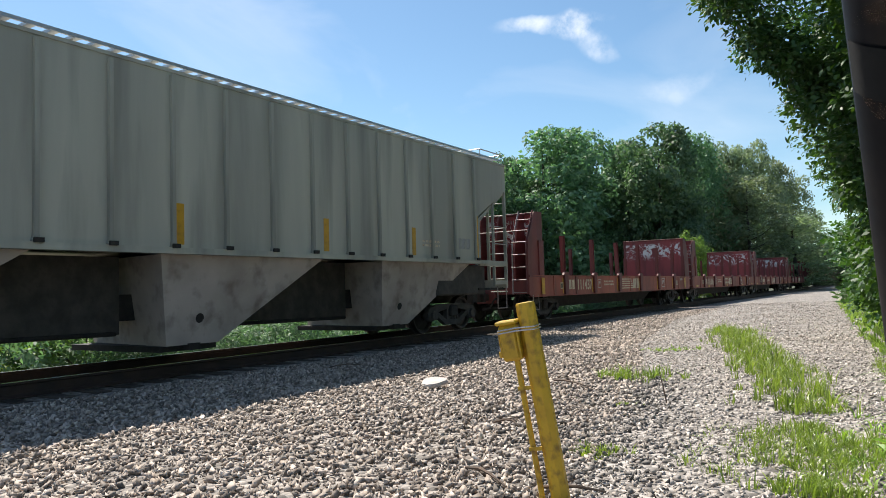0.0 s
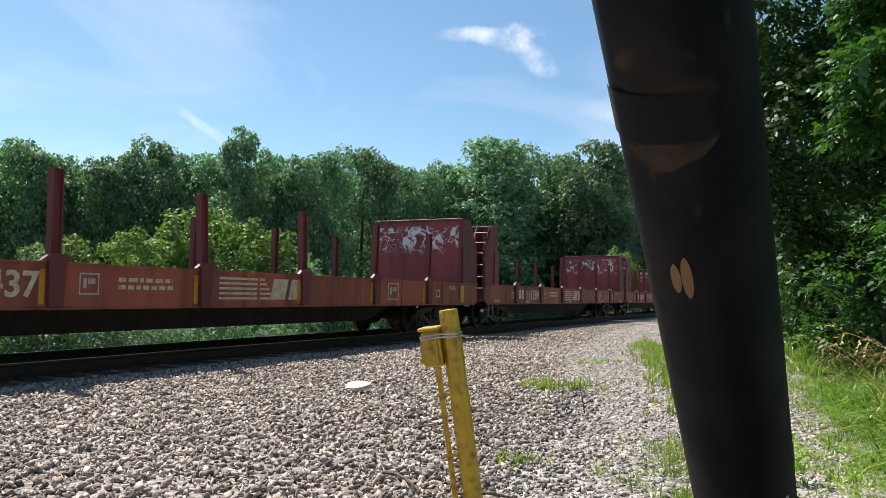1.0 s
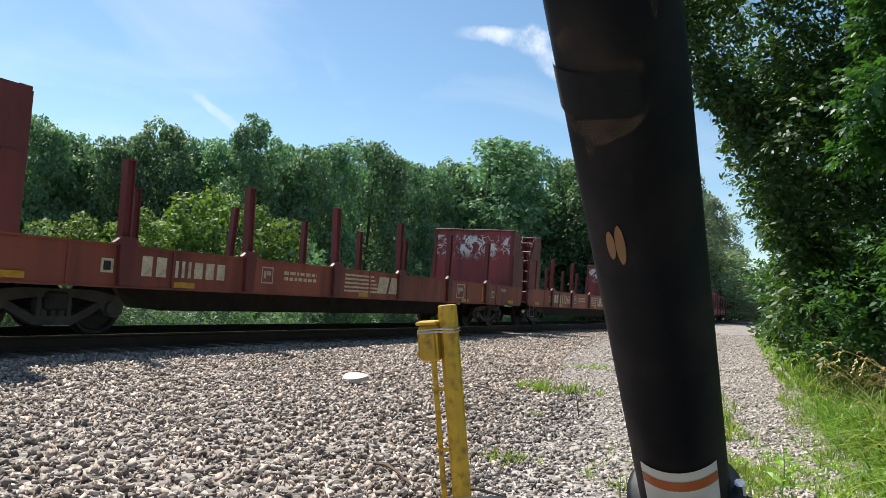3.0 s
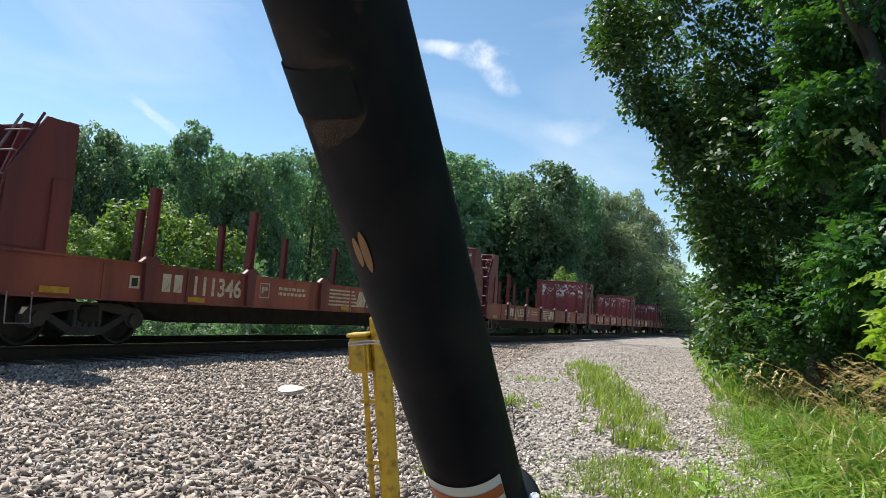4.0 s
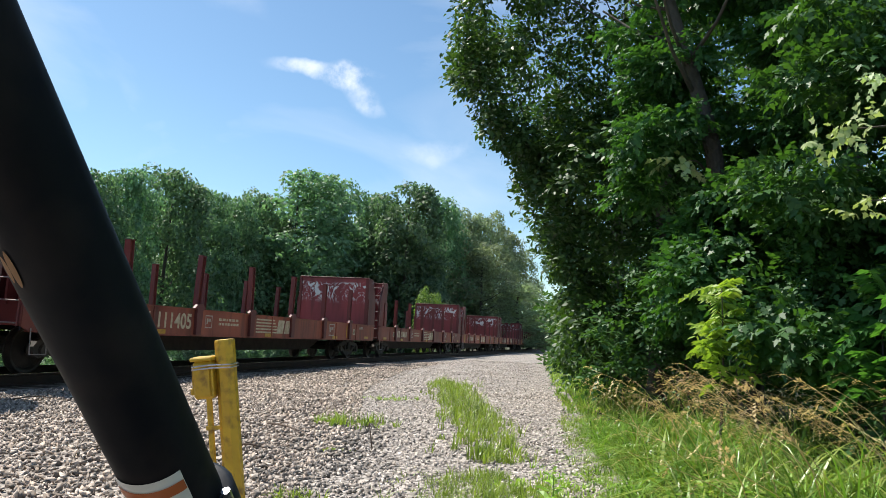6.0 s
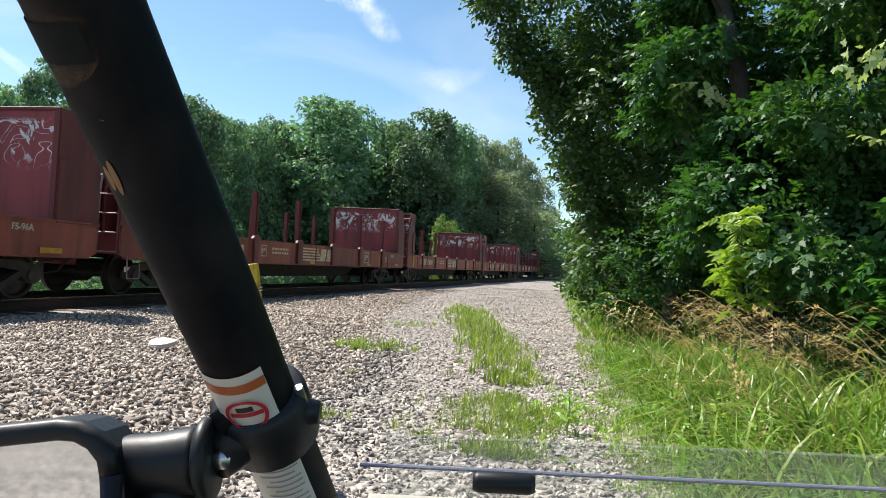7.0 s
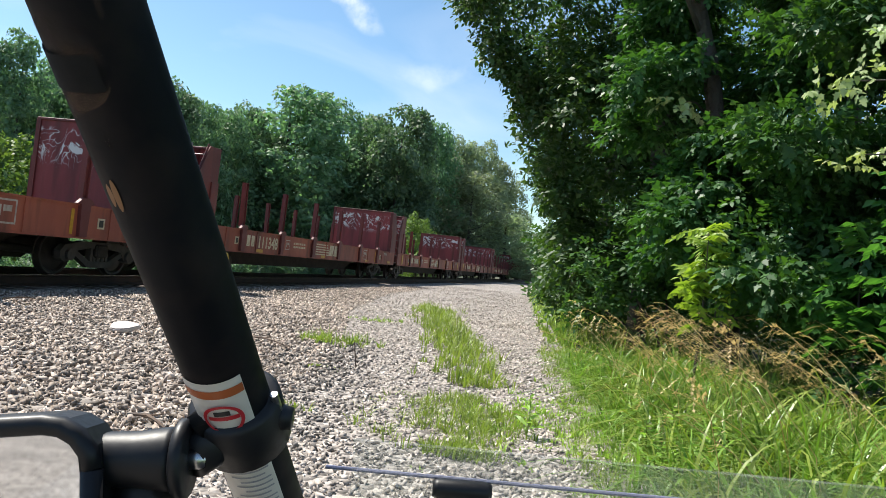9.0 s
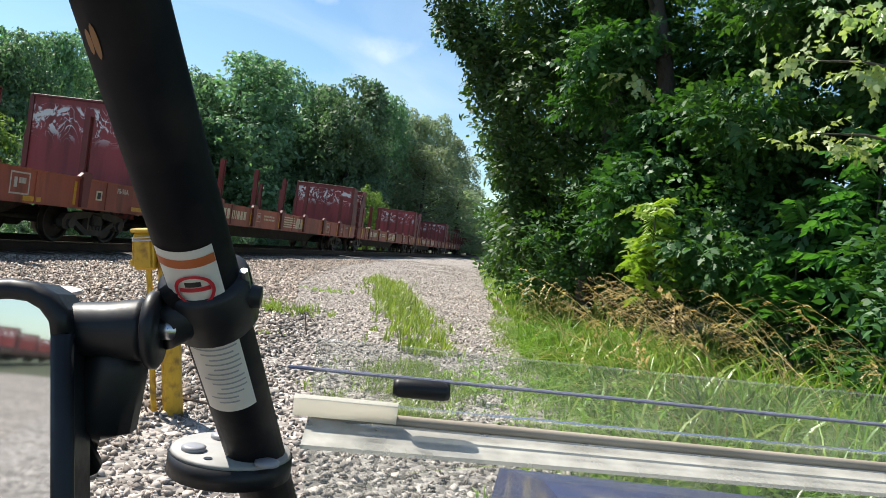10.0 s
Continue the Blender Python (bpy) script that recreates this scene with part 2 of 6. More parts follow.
def ballast_surface(name, low, high, size):
    """Crushed stone too far off to lay singly: cells with their own grey, raised and shaded by bump."""
    m = bpy.data.materials.new(name)
    m.use_nodes = True
    nt = m.node_tree
    N, L = nt.nodes.new, nt.links.new
    bsdf = nt.nodes["Principled BSDF"]
    co = N("ShaderNodeTexCoord")
    vor = N("ShaderNodeTexVoronoi")
    vor.inputs["Scale"].default_value = 1 / size
    L(co.outputs["Object"], vor.inputs["Vector"])
    sep = N("ShaderNodeSeparateColor")
    L(vor.outputs["Color"], sep.inputs[0])
    big = N("ShaderNodeTexNoise")
    big.inputs["Scale"].default_value, big.inputs["Detail"].default_value = 0.7, 6
    L(co.outputs["Object"], big.inputs["Vector"])
    mix = N("ShaderNodeMix")
    mix.data_type = "RGBA"
    mix.inputs["A"].default_value, mix.inputs["B"].default_value = rgba(low), rgba(high)
    L(sep.outputs[0], mix.inputs["Factor"])
    tone = N("ShaderNodeMix")
    tone.data_type, tone.blend_type = "RGBA", "MULTIPLY"
    tone.inputs["Factor"].default_value = 1.0
    ramp = N("ShaderNodeMapRange")
    ramp.inputs["From Min"].default_value, ramp.inputs["From Max"].default_value = 0.3, 0.7
    ramp.inputs["To Min"].default_value, ramp.inputs["To Max"].default_value = 0.75, 1.1
    L(big.outputs["Fac"], ramp.inputs["Value"])
    L(mix.outputs["Result"], tone.inputs["A"])
    L(ramp.outputs["Result"], tone.inputs["B"])
    L(tone.outputs["Result"], bsdf.inputs["Base Color"])
    bsdf.inputs["Roughness"].default_value = 0.85
    b = N("ShaderNodeBump")
    b.inputs["Strength"].default_value, b.inputs["Distance"].default_value = 1.0, size * 0.6
    b.invert = True
    L(vor.outputs["Distance"], b.inputs["Height"])
    L(b.outputs["Normal"], bsdf.inputs["Normal"])
    return m


def plain(name, base, rough=0.5, metal=0.0):
    return surface(name, base, tuple(v * 0.82 for v in base), scale=14, grain=160, rough=rough, metal=metal, bump=0.08, bump_distance=0.002)


M = {
    "oxide": surface("oxide_red_paint", (0.20, 0.042, 0.036), (0.135, 0.032, 0.03), scale=0.9, grain=28, rough=0.6, bump=0.15, dirt=(0.045, 0.02, 0.018), dirt_amount=0.6, streak=True, per_object=0.12),
    "sill": surface("weathered_red_sill", (0.36, 0.094, 0.054), (0.2, 0.05, 0.036), scale=1.1, grain=25, rough=0.6, bump=0.15, dirt=(0.05, 0.026, 0.02), dirt_amount=0.75, streak=True, per_object=0.15),
    "plate": graffiti_surface("sprayed_oxide_plate", (0.33, 0.06, 0.06), (0.24, 0.045, 0.048)),
    "under": surface("grimy_black_steel", (0.014, 0.012, 0.011), (0.03, 0.025, 0.021), scale=4, grain=50, rough=0.8, bump=0.25, dirt=(0.05, 0.04, 0.033), dirt_amount=0.4),
    "frame_cast": surface("dusty_cast_steel_and_sheet_shade", (0.045, 0.04, 0.035), (0.08, 0.07, 0.06), scale=4, grain=50, rough=0.8, bump=0.25, dirt=(0.035, 0.03, 0.026), dirt_amount=0.5),
    "wheel": surface("rolled_steel_wheel", (0.05, 0.042, 0.037), (0.03, 0.025, 0.022), scale=6, grain=60, rough=0.55, metal=0.4, bump=0.1),
    "deckwood": surface("worn_deck_planks", (0.14, 0.1, 0.075), (0.08, 0.06, 0.045), scale=2, grain=30, rough=0.85, bump=0.3, island=0.25),
    "yellow": surface("reflective_yellow_stripe", (0.62, 0.33, 0.02), (0.5, 0.26, 0.02), scale=5, grain=60, rough=0.45, bump=0.05, dirt=(0.2, 0.1, 0.03), dirt_amount=0.4),
    "white": surface("chalky_white_lettering", (0.55, 0.5, 0.44), (0.42, 0.36, 0.3), scale=6, grain=60, rough=0.7, bump=0.05, dirt=(0.25, 0.1, 0.07), dirt_amount=0.5),
    "cream": surface("faded_cream_lettering", (0.68, 0.6, 0.44), (0.52, 0.42, 0.28), scale=6, grain=60, rough=0.7, bump=0.05, dirt=(0.25, 0.1, 0.07), dirt_amount=0.5),
    "rung": plain("worn_steel_rung", (0.32, 0.26, 0.24), 0.5, 0.3),
    "hopper": surface("weathered_grey_hopper_paint", (0.52, 0.505, 0.415), (0.345, 0.335, 0.285), scale=0.8, grain=24, rough=0.6, bump=0.1, dirt=(0.2, 0.19, 0.165), dirt_amount=0.65, streak=True),
    "bay": surface("dusty_hopper_bay", (0.5, 0.43, 0.38), (0.36, 0.3, 0.26), scale=1.2, grain=20, rough=0.75, bump=0.1, dirt=(0.12, 0.08, 0.06), dirt_amount=0.6),
    "roofmetal": plain("galvanised_running_board", (0.5, 0.51, 0.52), 0.45, 0.6),
    "rail": surface("rusty_rail_side", (0.035, 0.022, 0.016), (0.055, 0.03, 0.02), scale=3, grain=60, rough=0.85, bump=0.2),
    "railtop": plain("polished_rail_head", (0.5, 0.5, 0.5), 0.22, 1.0),
    "tie": surface("creosoted_tie", (0.05, 0.038, 0.03), (0.09, 0.07, 0.055), scale=3, grain=40, rough=0.9, bump=0.4, per_object=0.2),
    "post": surface("chipped_yellow_post_paint", (0.62, 0.375, 0.022), (0.5, 0.29, 0.02), scale=7, grain=60, rough=0.45, bump=0.2, dirt=(0.13, 0.06, 0.02), dirt_amount=0.75, bump_distance=0.004),
    "stone": surface("crushed_granite", (0.47, 0.395, 0.335), (0.27, 0.215, 0.175), scale=9, grain=80, rough=0.85, bump=0.4, island=0.68, bump_distance=0.004),
    "finestone": surface("trail_gravel_stones", (0.51, 0.45, 0.40), (0.31, 0.265, 0.23), scale=9, grain=80, rough=0.85, bump=0.4, island=0.55, bump_distance=0.004),
    "darkstone": surface("damp_dark_ballast", (0.12, 0.105, 0.095), (0.2, 0.18, 0.16), scale=9, grain=80, rough=0.8, bump=0.3, island=0.45, bump_distance=0.004),
    "bed": ballast_surface("ballast_bed", (0.1, 0.085, 0.072), (0.46, 0.4, 0.35), 0.055),
    "trail": ballast_surface("trail_gravel", (0.1, 0.085, 0.072), (0.5, 0.445, 0.4), 0.05),
    "soil": surface("dark_woodland_soil", (0.06, 0.055, 0.03), (0.045, 0.06, 0.022), scale=1.5, grain=14, rough=0.95, bump=0.6, bump_distance=0.05),
    "bark": surface("grey_brown_bark", (0.10, 0.085, 0.07), (0.055, 0.046, 0.038), scale=3, grain=18, rough=0.9, bump=0.8, streak=True, bump_distance=0.03),
    "paleplate": surface("pale_stone_slab", (0.58, 0.5, 0.45), (0.46, 0.39, 0.35), scale=9, grain=50, rough=0.7, bump=0.2),
    "twig": surface("dry_twig", (0.15, 0.1, 0.07), (0.09, 0.065, 0.05), scale=12, grain=60, rough=0.9, bump=0.3),
    "padding": surface("scuffed_black_powder_coat", (0.0045, 0.005, 0.0075), (0.008, 0.0085, 0.011), scale=10, grain=90, rough=0.58, bump=0.12, dirt=(0.05, 0.035, 0.028), dirt_amount=0.3, bump_distance=0.001),
    "blackplastic": surface("dusty_black_plastic", (0.007, 0.0075, 0.009), (0.014, 0.014, 0.016), scale=20, grain=200, rough=0.45, bump=0.1, bump_distance=0.001),
    "chrome": plain("bolt_steel", (0.6, 0.6, 0.62), 0.3, 1.0),
    "label": plain("white_label_film", (0.74, 0.70, 0.64), 0.35),
    "labelgrey": plain("printed_grey_line", (0.35, 0.35, 0.37), 0.4),
    "orange": plain("printed_orange_band", (0.5, 0.13, 0.04), 0.4),
    "red": plain("printed_red_ring", (0.55, 0.03, 0.04), 0.4),
    "black": plain("printed_black", (0.02, 0.02, 0.02), 0.4),
    "tape": plain("matt_black_tape", (0.003, 0.003, 0.0035), 0.95),
    "hose": surface("dusty_tan_rubber_seal", (0.36, 0.31, 0.25), (0.28, 0.24, 0.19), scale=12, grain=120, rough=0.75, bump=0.15, bump_distance=0.001),
    "tyre": surface("muddy_tyre_rubber", (0.03, 0.028, 0.026), (0.06, 0.05, 0.04), scale=6, grain=60, rough=0.9, bump=0.3),
    "body": surface("vehicle_plastic_reflection_blue", (0.03, 0.05, 0.16), (0.04, 0.05, 0.12), scale=6, grain=60, rough=0.45, bump=0.1, dirt=(0.25, 0.2, 0.15), dirt_amount=0.7),
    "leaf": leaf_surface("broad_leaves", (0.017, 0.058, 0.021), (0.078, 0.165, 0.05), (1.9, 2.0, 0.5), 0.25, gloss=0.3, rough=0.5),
    # distance haze over the wood is put into this paler, bluer green
    "leaf_far": leaf_surface("hazed_far_leaves", (0.05, 0.115, 0.075), (0.24, 0.335, 0.185), (1.2, 1.6, 0.9), 0.33),
    "leaf_maple": leaf_surface("maple_leaves", (0.018, 0.068, 0.024), (0.07, 0.165, 0.048), (1.9, 2.0, 0.5), 0.25, 0.15, gloss=0.3, rough=0.5),
    # a paler species, with the haze of distance mixed into its grey-green
    "leaf_grey": leaf_surface("hazed_grey_green_leaves", (0.15, 0.21, 0.14), (0.32, 0.38, 0.24), (1.3, 1.4, 0.9), 0.4),
    "leaf_pale": leaf_surface("pale_bush_leaves", (0.085, 0.15, 0.045), (0.19, 0.27, 0.09), (1.5, 1.7, 0.6), 0.35),
    "leaf_light": leaf_surface("sunlit_young_leaves", (0.17, 0.30, 0.05), (0.36, 0.5, 0.15), (1.3, 1.4, 0.5), 0.4, 0.1, gloss=0.35, rough=0.5),
    # light falling on the low saplings is put into this brighter green
    "leaf_mid": leaf_surface("understorey_leaves_light_in_colour", (0.035, 0.115, 0.04), (0.115, 0.265, 0.075), (1.6, 1.8, 0.5), 0.35, 0.12, gloss=0.35, rough=0.45),
    "leaf_lime": leaf_surface("lime_sapling_leaves", (0.17, 0.33, 0.04), (0.38, 0.54, 0.11), (1.3, 1.4, 0.5), 0.35, 0.1, gloss=0.35, rough=0.5),
    # sun and sky sheen on the low maple boughs, put into a whiter base colour
    "leaf_sheen": leaf_surface("glossy_maple_leaves_sun_in_colour", (0.22, 0.33, 0.1), (0.5, 0.58, 0.3), (1.2, 1.3, 0.6), 0.35, 0.1, gloss=0.6, rough=0.35),
    "grass": leaf_surface("grass_blades", (0.03, 0.085, 0.012), (0.42, 0.54, 0.115), (1.4, 1.6, 0.6), 0.3, gloss=0.5, rough=0.36),
    "grass_deep": leaf_surface("deep_green_grass_blades", (0.016, 0.052, 0.008), (0.25, 0.37, 0.06), (1.4, 1.6, 0.6), 0.26, gloss=0.5, rough=0.36),
    "grass_dry": leaf_surface("ripe_seed_heads", (0.36, 0.27, 0.13), (0.68, 0.55, 0.33), (1.4, 1.3, 0.9), 0.3),
}


def see_through(name, dust):
    """Thin clear sheet: passes light, a mirror gloss on top and a veil of dust."""
    m = bpy.data.materials.new(name)
    m.use_nodes = True
    nt = m.node_tree
    N, L = nt.nodes.new, nt.links.new
    nt.nodes.remove(nt.nodes["Principled BSDF"])
    clear, gloss, veil = N("ShaderNodeBsdfTransparent"), N("ShaderNodeBsdfGlossy"), N("ShaderNodeBsdfDiffuse")
    clear.inputs["Color"].default_value = (0.94, 0.96, 0.96, 1)
    gloss.inputs["Roughness"].default_value = 0.06
    veil.inputs["Color"].default_value = (0.62, 0.6, 0.54, 1)
    fres = N("ShaderNodeFresnel")
    fres.inputs["IOR"].default_value = 1.22
    m1, m2 = N("ShaderNodeMixShader"), N("ShaderNodeMixShader")
    L(fres.outputs[0], m1.inputs["Fac"])
    L(clear.outputs[0], m1.inputs[1])
    L(gloss.outputs[0], m1.inputs[2])
    co = N("ShaderNodeTexCoord")
    n1 = N("ShaderNodeTexNoise")
    n1.inputs["Scale"].default_value, n1.inputs["Detail"].default_value = 26, 8
    L(co.outputs["Object"], n1.inputs["Vector"])
    r = N("ShaderNodeMapRange")
    r.inputs["From Min"].default_value, r.inputs["From Max"].default_value = 0.3, 0.75
    r.inputs["To Min"].default_value, r.inputs["To Max"].default_value = dust * 0.5, dust * 1.6
    L(n1.outputs["Fac"], r.inputs["Value"])
    L(r.outputs["Result"], m2.inputs["Fac"])
    L(m1.outputs[0], m2.inputs[1])
    L(veil.outputs[0], m2.inputs[2])
    L(m2.outputs[0], nt.nodes["Material Output"].inputs["Surface"])
    return m


def smear(name, colour):
    """A patchy film of dust through which the surface below shows."""
    m = bpy.data.materials.new(name)
    m.use_nodes = True
    nt = m.node_tree
    N, L = nt.nodes.new, nt.links.new
    bsdf = nt.nodes["Principled BSDF"]
    bsdf.inputs["Base Color"].default_value = rgba(colour)
    bsdf.inputs["Roughness"].default_value = 0.8
    co, n1, r, clear, ms = N("ShaderNodeTexCoord"), N("ShaderNodeTexNoise"), N("ShaderNodeMapRange"), N("ShaderNodeBsdfTransparent"), N("ShaderNodeMixShader")
    n1.inputs["Scale"].default_value, n1.inputs["Detail"].default_value = 70, 6
    r.inputs["From Min"].default_value, r.inputs["From Max"].default_value, r.inputs["To Max"].default_value = 0.42, 0.8, 0.85
    L(co.outputs["Object"], n1.inputs["Vector"])
    L(n1.outputs["Fac"], r.inputs["Value"])
    L(r.outputs["Result"], ms.inputs["Fac"])
    L(clear.outputs[0], ms.inputs[1])
    L(bsdf.outputs[0], ms.inputs[2])
    L(ms.outputs[0], nt.nodes["Material Output"].inputs["Surface"])
    return m


M["dustmark"] = smear("brown_dust_smear", (0.11, 0.065, 0.04))
M["pane"] = see_through("dusty_clear_polycarbonate", 0.10)
M["pane2"] = see_through("dustier_clear_polycarbonate", 0.12)
mirror = bpy.data.materials.new("mirror_glass")
mirror.use_nodes = True
mirror.node_tree.nodes["Principled BSDF"].inputs["Metallic"].default_value = 1.0
mirror.node_tree.nodes["Principled BSDF"].inputs["Roughness"].default_value = 0.03
mirror.node_tree.nodes["Principled BSDF"].inputs["Base Color"].default_value = (0.82, 0.84, 0.85, 1)
M["mirror"] = mirror
M["pane_rim"] = plain("blue_grey_pane_edge", (0.17, 0.18, 0.27), 0.4)
M["veil"] = see_through("dust_caked_clear_strip", 0.42)
M["plate_grey"] = surface("light_grey_flange_plate", (0.4, 0.39, 0.37), (0.28, 0.27, 0.25), scale=20, grain=150, rough=0.6, bump=0.1, bump_distance=0.001)
M["trim"] = leaf_surface("dusty_translucent_white_trim", (0.75, 0.73, 0.68), (0.88, 0.86, 0.82), (1.0, 0.98, 0.94), 0.65, 0.0)
M["padding"].node_tree.nodes["Principled BSDF"].inputs["Specular IOR Level"].default_value = 0.15
M["blackplastic"].node_tree.nodes["Principled BSDF"].inputs["Specular IOR Level"].default_value = 0.35


# ---- mesh helpers ----
def mesh_of(name, bm, material, smooth=False):
    me = bpy.data.meshes.new(name)
    bm.to_mesh(me)
    bm.free()
    me.materials.append(material)
    if smooth:
        me.polygons.foreach_set("use_smooth", [True] * len(me.polygons))
    return me


def part(name, bm, material, parent=None, label="", smooth=False):
    """Links a bmesh (or a mesh) as one mesh object under a thing or a part."""
    me = bm if isinstance(bm, bpy.types.Mesh) else mesh_of(name, bm, material, smooth)
    ob = new(name, me)
    ob.parent = parent
    if label:
        ob["label"] = label
    return ob


def array_mesh(name, verts, faces, material, smooth=False):
    """A mesh from numpy arrays: verts (n, 3), faces (m, 3 or 4)."""
    me = bpy.data.meshes.new(name)
    n, k = faces.shape
    me.vertices.add(len(verts))
    me.vertices.foreach_set("co", np.asarray(verts, np.float32).ravel())
    me.loops.add(n * k)
    me.loops.foreach_set("vertex_index", faces.astype(np.int32).ravel())
    me.polygons.add(n)
    me.polygons.foreach_set("loop_start", np.arange(0, n * k, k, dtype=np.int32))
    if smooth:
        me.polygons.foreach_set("use_smooth", np.ones(n, bool))
    me.update(calc_edges=True)
    me.materials.append(material)
    return me


def add_box(bm, x0, x1, y0, y1, z0, z1, bevel=0.0):
    r = bmesh.ops.create_cube(bm, size=1)
    vs = r["verts"]
    for v in vs:
        v.co = Vector(((x0 + x1) / 2 + v.co.x * (x1 - x0), (y0 + y1) / 2 + v.co.y * (y1 - y0), (z0 + z1) / 2 + v.co.z * (z1 - z0)))
    if bevel:
        es = list({e for v in vs for e in v.link_edges})
        bmesh.ops.bevel(bm, geom=es, offset=bevel, segments=1, affect="EDGES", profile=0.7)
    return bm


def box(x0, x1, y0, y1, z0, z1, bevel=0.0):
    return add_box(bmesh.new(), x0, x1, y0, y1, z0, z1, bevel)


def add_prism(bm, outline, axis, a, b):
    """Extrudes an outline (pairs in the plane across axis) from a to b along the axis."""
    def place(p, h):
        return {"x": (h, p[0], p[1]), "y": (p[0], h, p[1]), "z": (p[0], p[1], h)}[axis]
    lo = [bm.verts.new(place(p, a)) for p in outline]
    hi = [bm.verts.new(place(p, b)) for p in outline]
    bm.faces.new(lo[::-1])
    bm.faces.new(hi)
    k = len(outline)
    for i in range(k):
        bm.faces.new((lo[i], lo[(i + 1) % k], hi[(i + 1) % k], hi[i]))
    bmesh.ops.recalc_face_normals(bm, faces=bm.faces[:])
    return bm


def prism(outline, axis, a, b):
    return add_prism(bmesh.new(), outline, axis, a, b)


def add_tube(bm, points, radii, sides=8, caps=True):
    pts = [Vector(p) for p in points]
    if not isinstance(radii, (list, tuple)):
        radii = [radii] * len(pts)
    rings = []
    for i, p in enumerate(pts):
        d = (pts[min(i + 1, len(pts) - 1)] - pts[max(i - 1, 0)]).normalized()
        a = d.cross(Vector((0.13, 0.21, 1)) if abs(d.z) < 0.93 else Vector((1, 0.1, 0))).normalized()
        b = d.cross(a)
        rings.append([bm.verts.new(p + (a * math.cos(2 * math.pi * k / sides) + b * math.sin(2 * math.pi * k / sides)) * radii[i]) for k in range(sides)])
    for r0, r1 in zip(rings, rings[1:]):
        for k in range(sides):
            bm.faces.new((r0[k], r0[(k + 1) % sides], r1[(k + 1) % sides], r1[k]))
    if caps:
        bm.faces.new(rings[0][::-1])
        bm.faces.new(rings[-1])
    return bm


def tube(points, radii, sides=8):
    bm = add_tube(bmesh.new(), points, radii, sides)
    bmesh.ops.recalc_face_normals(bm, faces=bm.faces[:])
    return bm


def text_part(name, words, size, place, material, parent, label=""):
    cu = bpy.data.curves.new(name, "FONT")
    cu.body, cu.size, cu.extrude, cu.offset = words, size, 0.002, 0.022 * size
    cu.materials.append(material)
    ob = new(name, cu)
    ob.parent = parent
    ob.matrix_basis = place
    if label:
        ob["label"] = label
    return ob


def empty(name, label, category, group="", kind=""):
    ob = new(name)
    ob.empty_display_size = 0.2
    return tagged(ob, label, category, group, kind)


# ---- ground ----
def ground_height(n, s):
    """Height of the ground by the place across and along the track."""
    z = np.interp(n, [-400, -60, -26, -17, -13.4, -11.9, -9.0, -7.0, -4.0, 0.0, 2.5, 8.0, 400], [-2.5, -2.2, -1.6, -1.3, -0.75, -0.09, -0.09, -0.05, 0.0, 0.0, 0.02, 0.3, 3.0])
    return z


def trail_edge(s):
    """Where the gravel ends and the grass bank begins."""
    return np.interp(s, [-30, 0, 4.5, 6.7, 14.2, 39.4, 120, 400], [1.0, 0.75, 0.40, 0.2, -0.48, -2.5, -6.6, -7.2])


def rough_noise(x, y, amount, size):
    return np.array([noise.noise((a / size, b / size, 3.7)) for a, b in zip(x.ravel(), y.ravel())]).reshape(x.shape) * amount


def sheet(name, ns, ss, height, material, lift=0.0):
    nn, sv = np.meshgrid(ns, ss)
    z = height(nn, sv) + lift
    x, y = nn * CT - sv * ST, nn * ST + sv * CT
    v = np.stack([x, y, z], -1).reshape(-1, 3)
    a = np.arange(len(ns) * len(ss)).reshape(len(ss), len(ns))
    f = np.stack([a[:-1, :-1], a[:-1, 1:], a[1:, 1:], a[1:, :-1]], -1).reshape(-1, 4)
    return new(name, array_mesh(name, v, f, material, True))


far = [-3000, -1200, -500, -200, -90]
ground = sheet("ground", np.array(far + list(np.arange(-60, 40, 2.0)) + [60, 120, 400, 1200, 3000]), np.array(far + list(np.arange(-60, 120, 3.0)) + [150, 220, 400, 900, 3000]),
               lambda n, s: ground_height(n, s) - 0.06 + rough_noise(n, s, 0.12, 6.0) * ((n > 1) | (n < -14)), M["soil"])
tagged(ground, "dark woodland soil sloping away beyond the track", "ground", kind="structure")


def gravel_sheet(name, u0, u1, k, material, lift):
    """Strip between two edges given as functions of s."""
    ss = np.concatenate([np.arange(-40, 2, 2.0), np.arange(2, 24, 0.25), np.arange(24, 120, 2.0), np.arange(120, 420, 20.0)])
    t = np.linspace(0, 1, k)
    nn = u0(ss)[:, None] * (1 - t) + u1(ss)[:, None] * t
    sv = np.repeat(ss[:, None], k, 1)
    z = ground_height(nn, sv) + lift + rough_noise(nn, sv, 0.025, 0.8)
    x, y = nn * CT - sv * ST, nn * ST + sv * CT
    v = np.stack([x, y, z], -1).reshape(-1, 3)
    a = np.arange(k * len(ss)).reshape(len(ss), k)
    f = np.stack([a[:-1, :-1], a[:-1, 1:], a[1:, 1:], a[1:, :-1]], -1).reshape(-1, 4)
    return new(name, array_mesh(name, v, f, material, True))


def lane_edge(s):
    """The seam between the coarse ballast and the finer gravel of the trail."""
    return np.interp(s, [-30, 0, 4.0, 6.5, 9.0, 14, 24, 45, 120, 400], [-0.6, -0.9, -1.55, -2.0, -2.6, -4.2, -6.0, -7.4, -8.6, -8.6])


bed = gravel_sheet("ballast_bed", lambda s: 0 * s - 12.6, lambda s: lane_edge(s) + 0.0, 44, M["bed"], 0.0)
tagged(bed, "bed of grey crushed stone ballast under the track", "ballast", kind="structure")
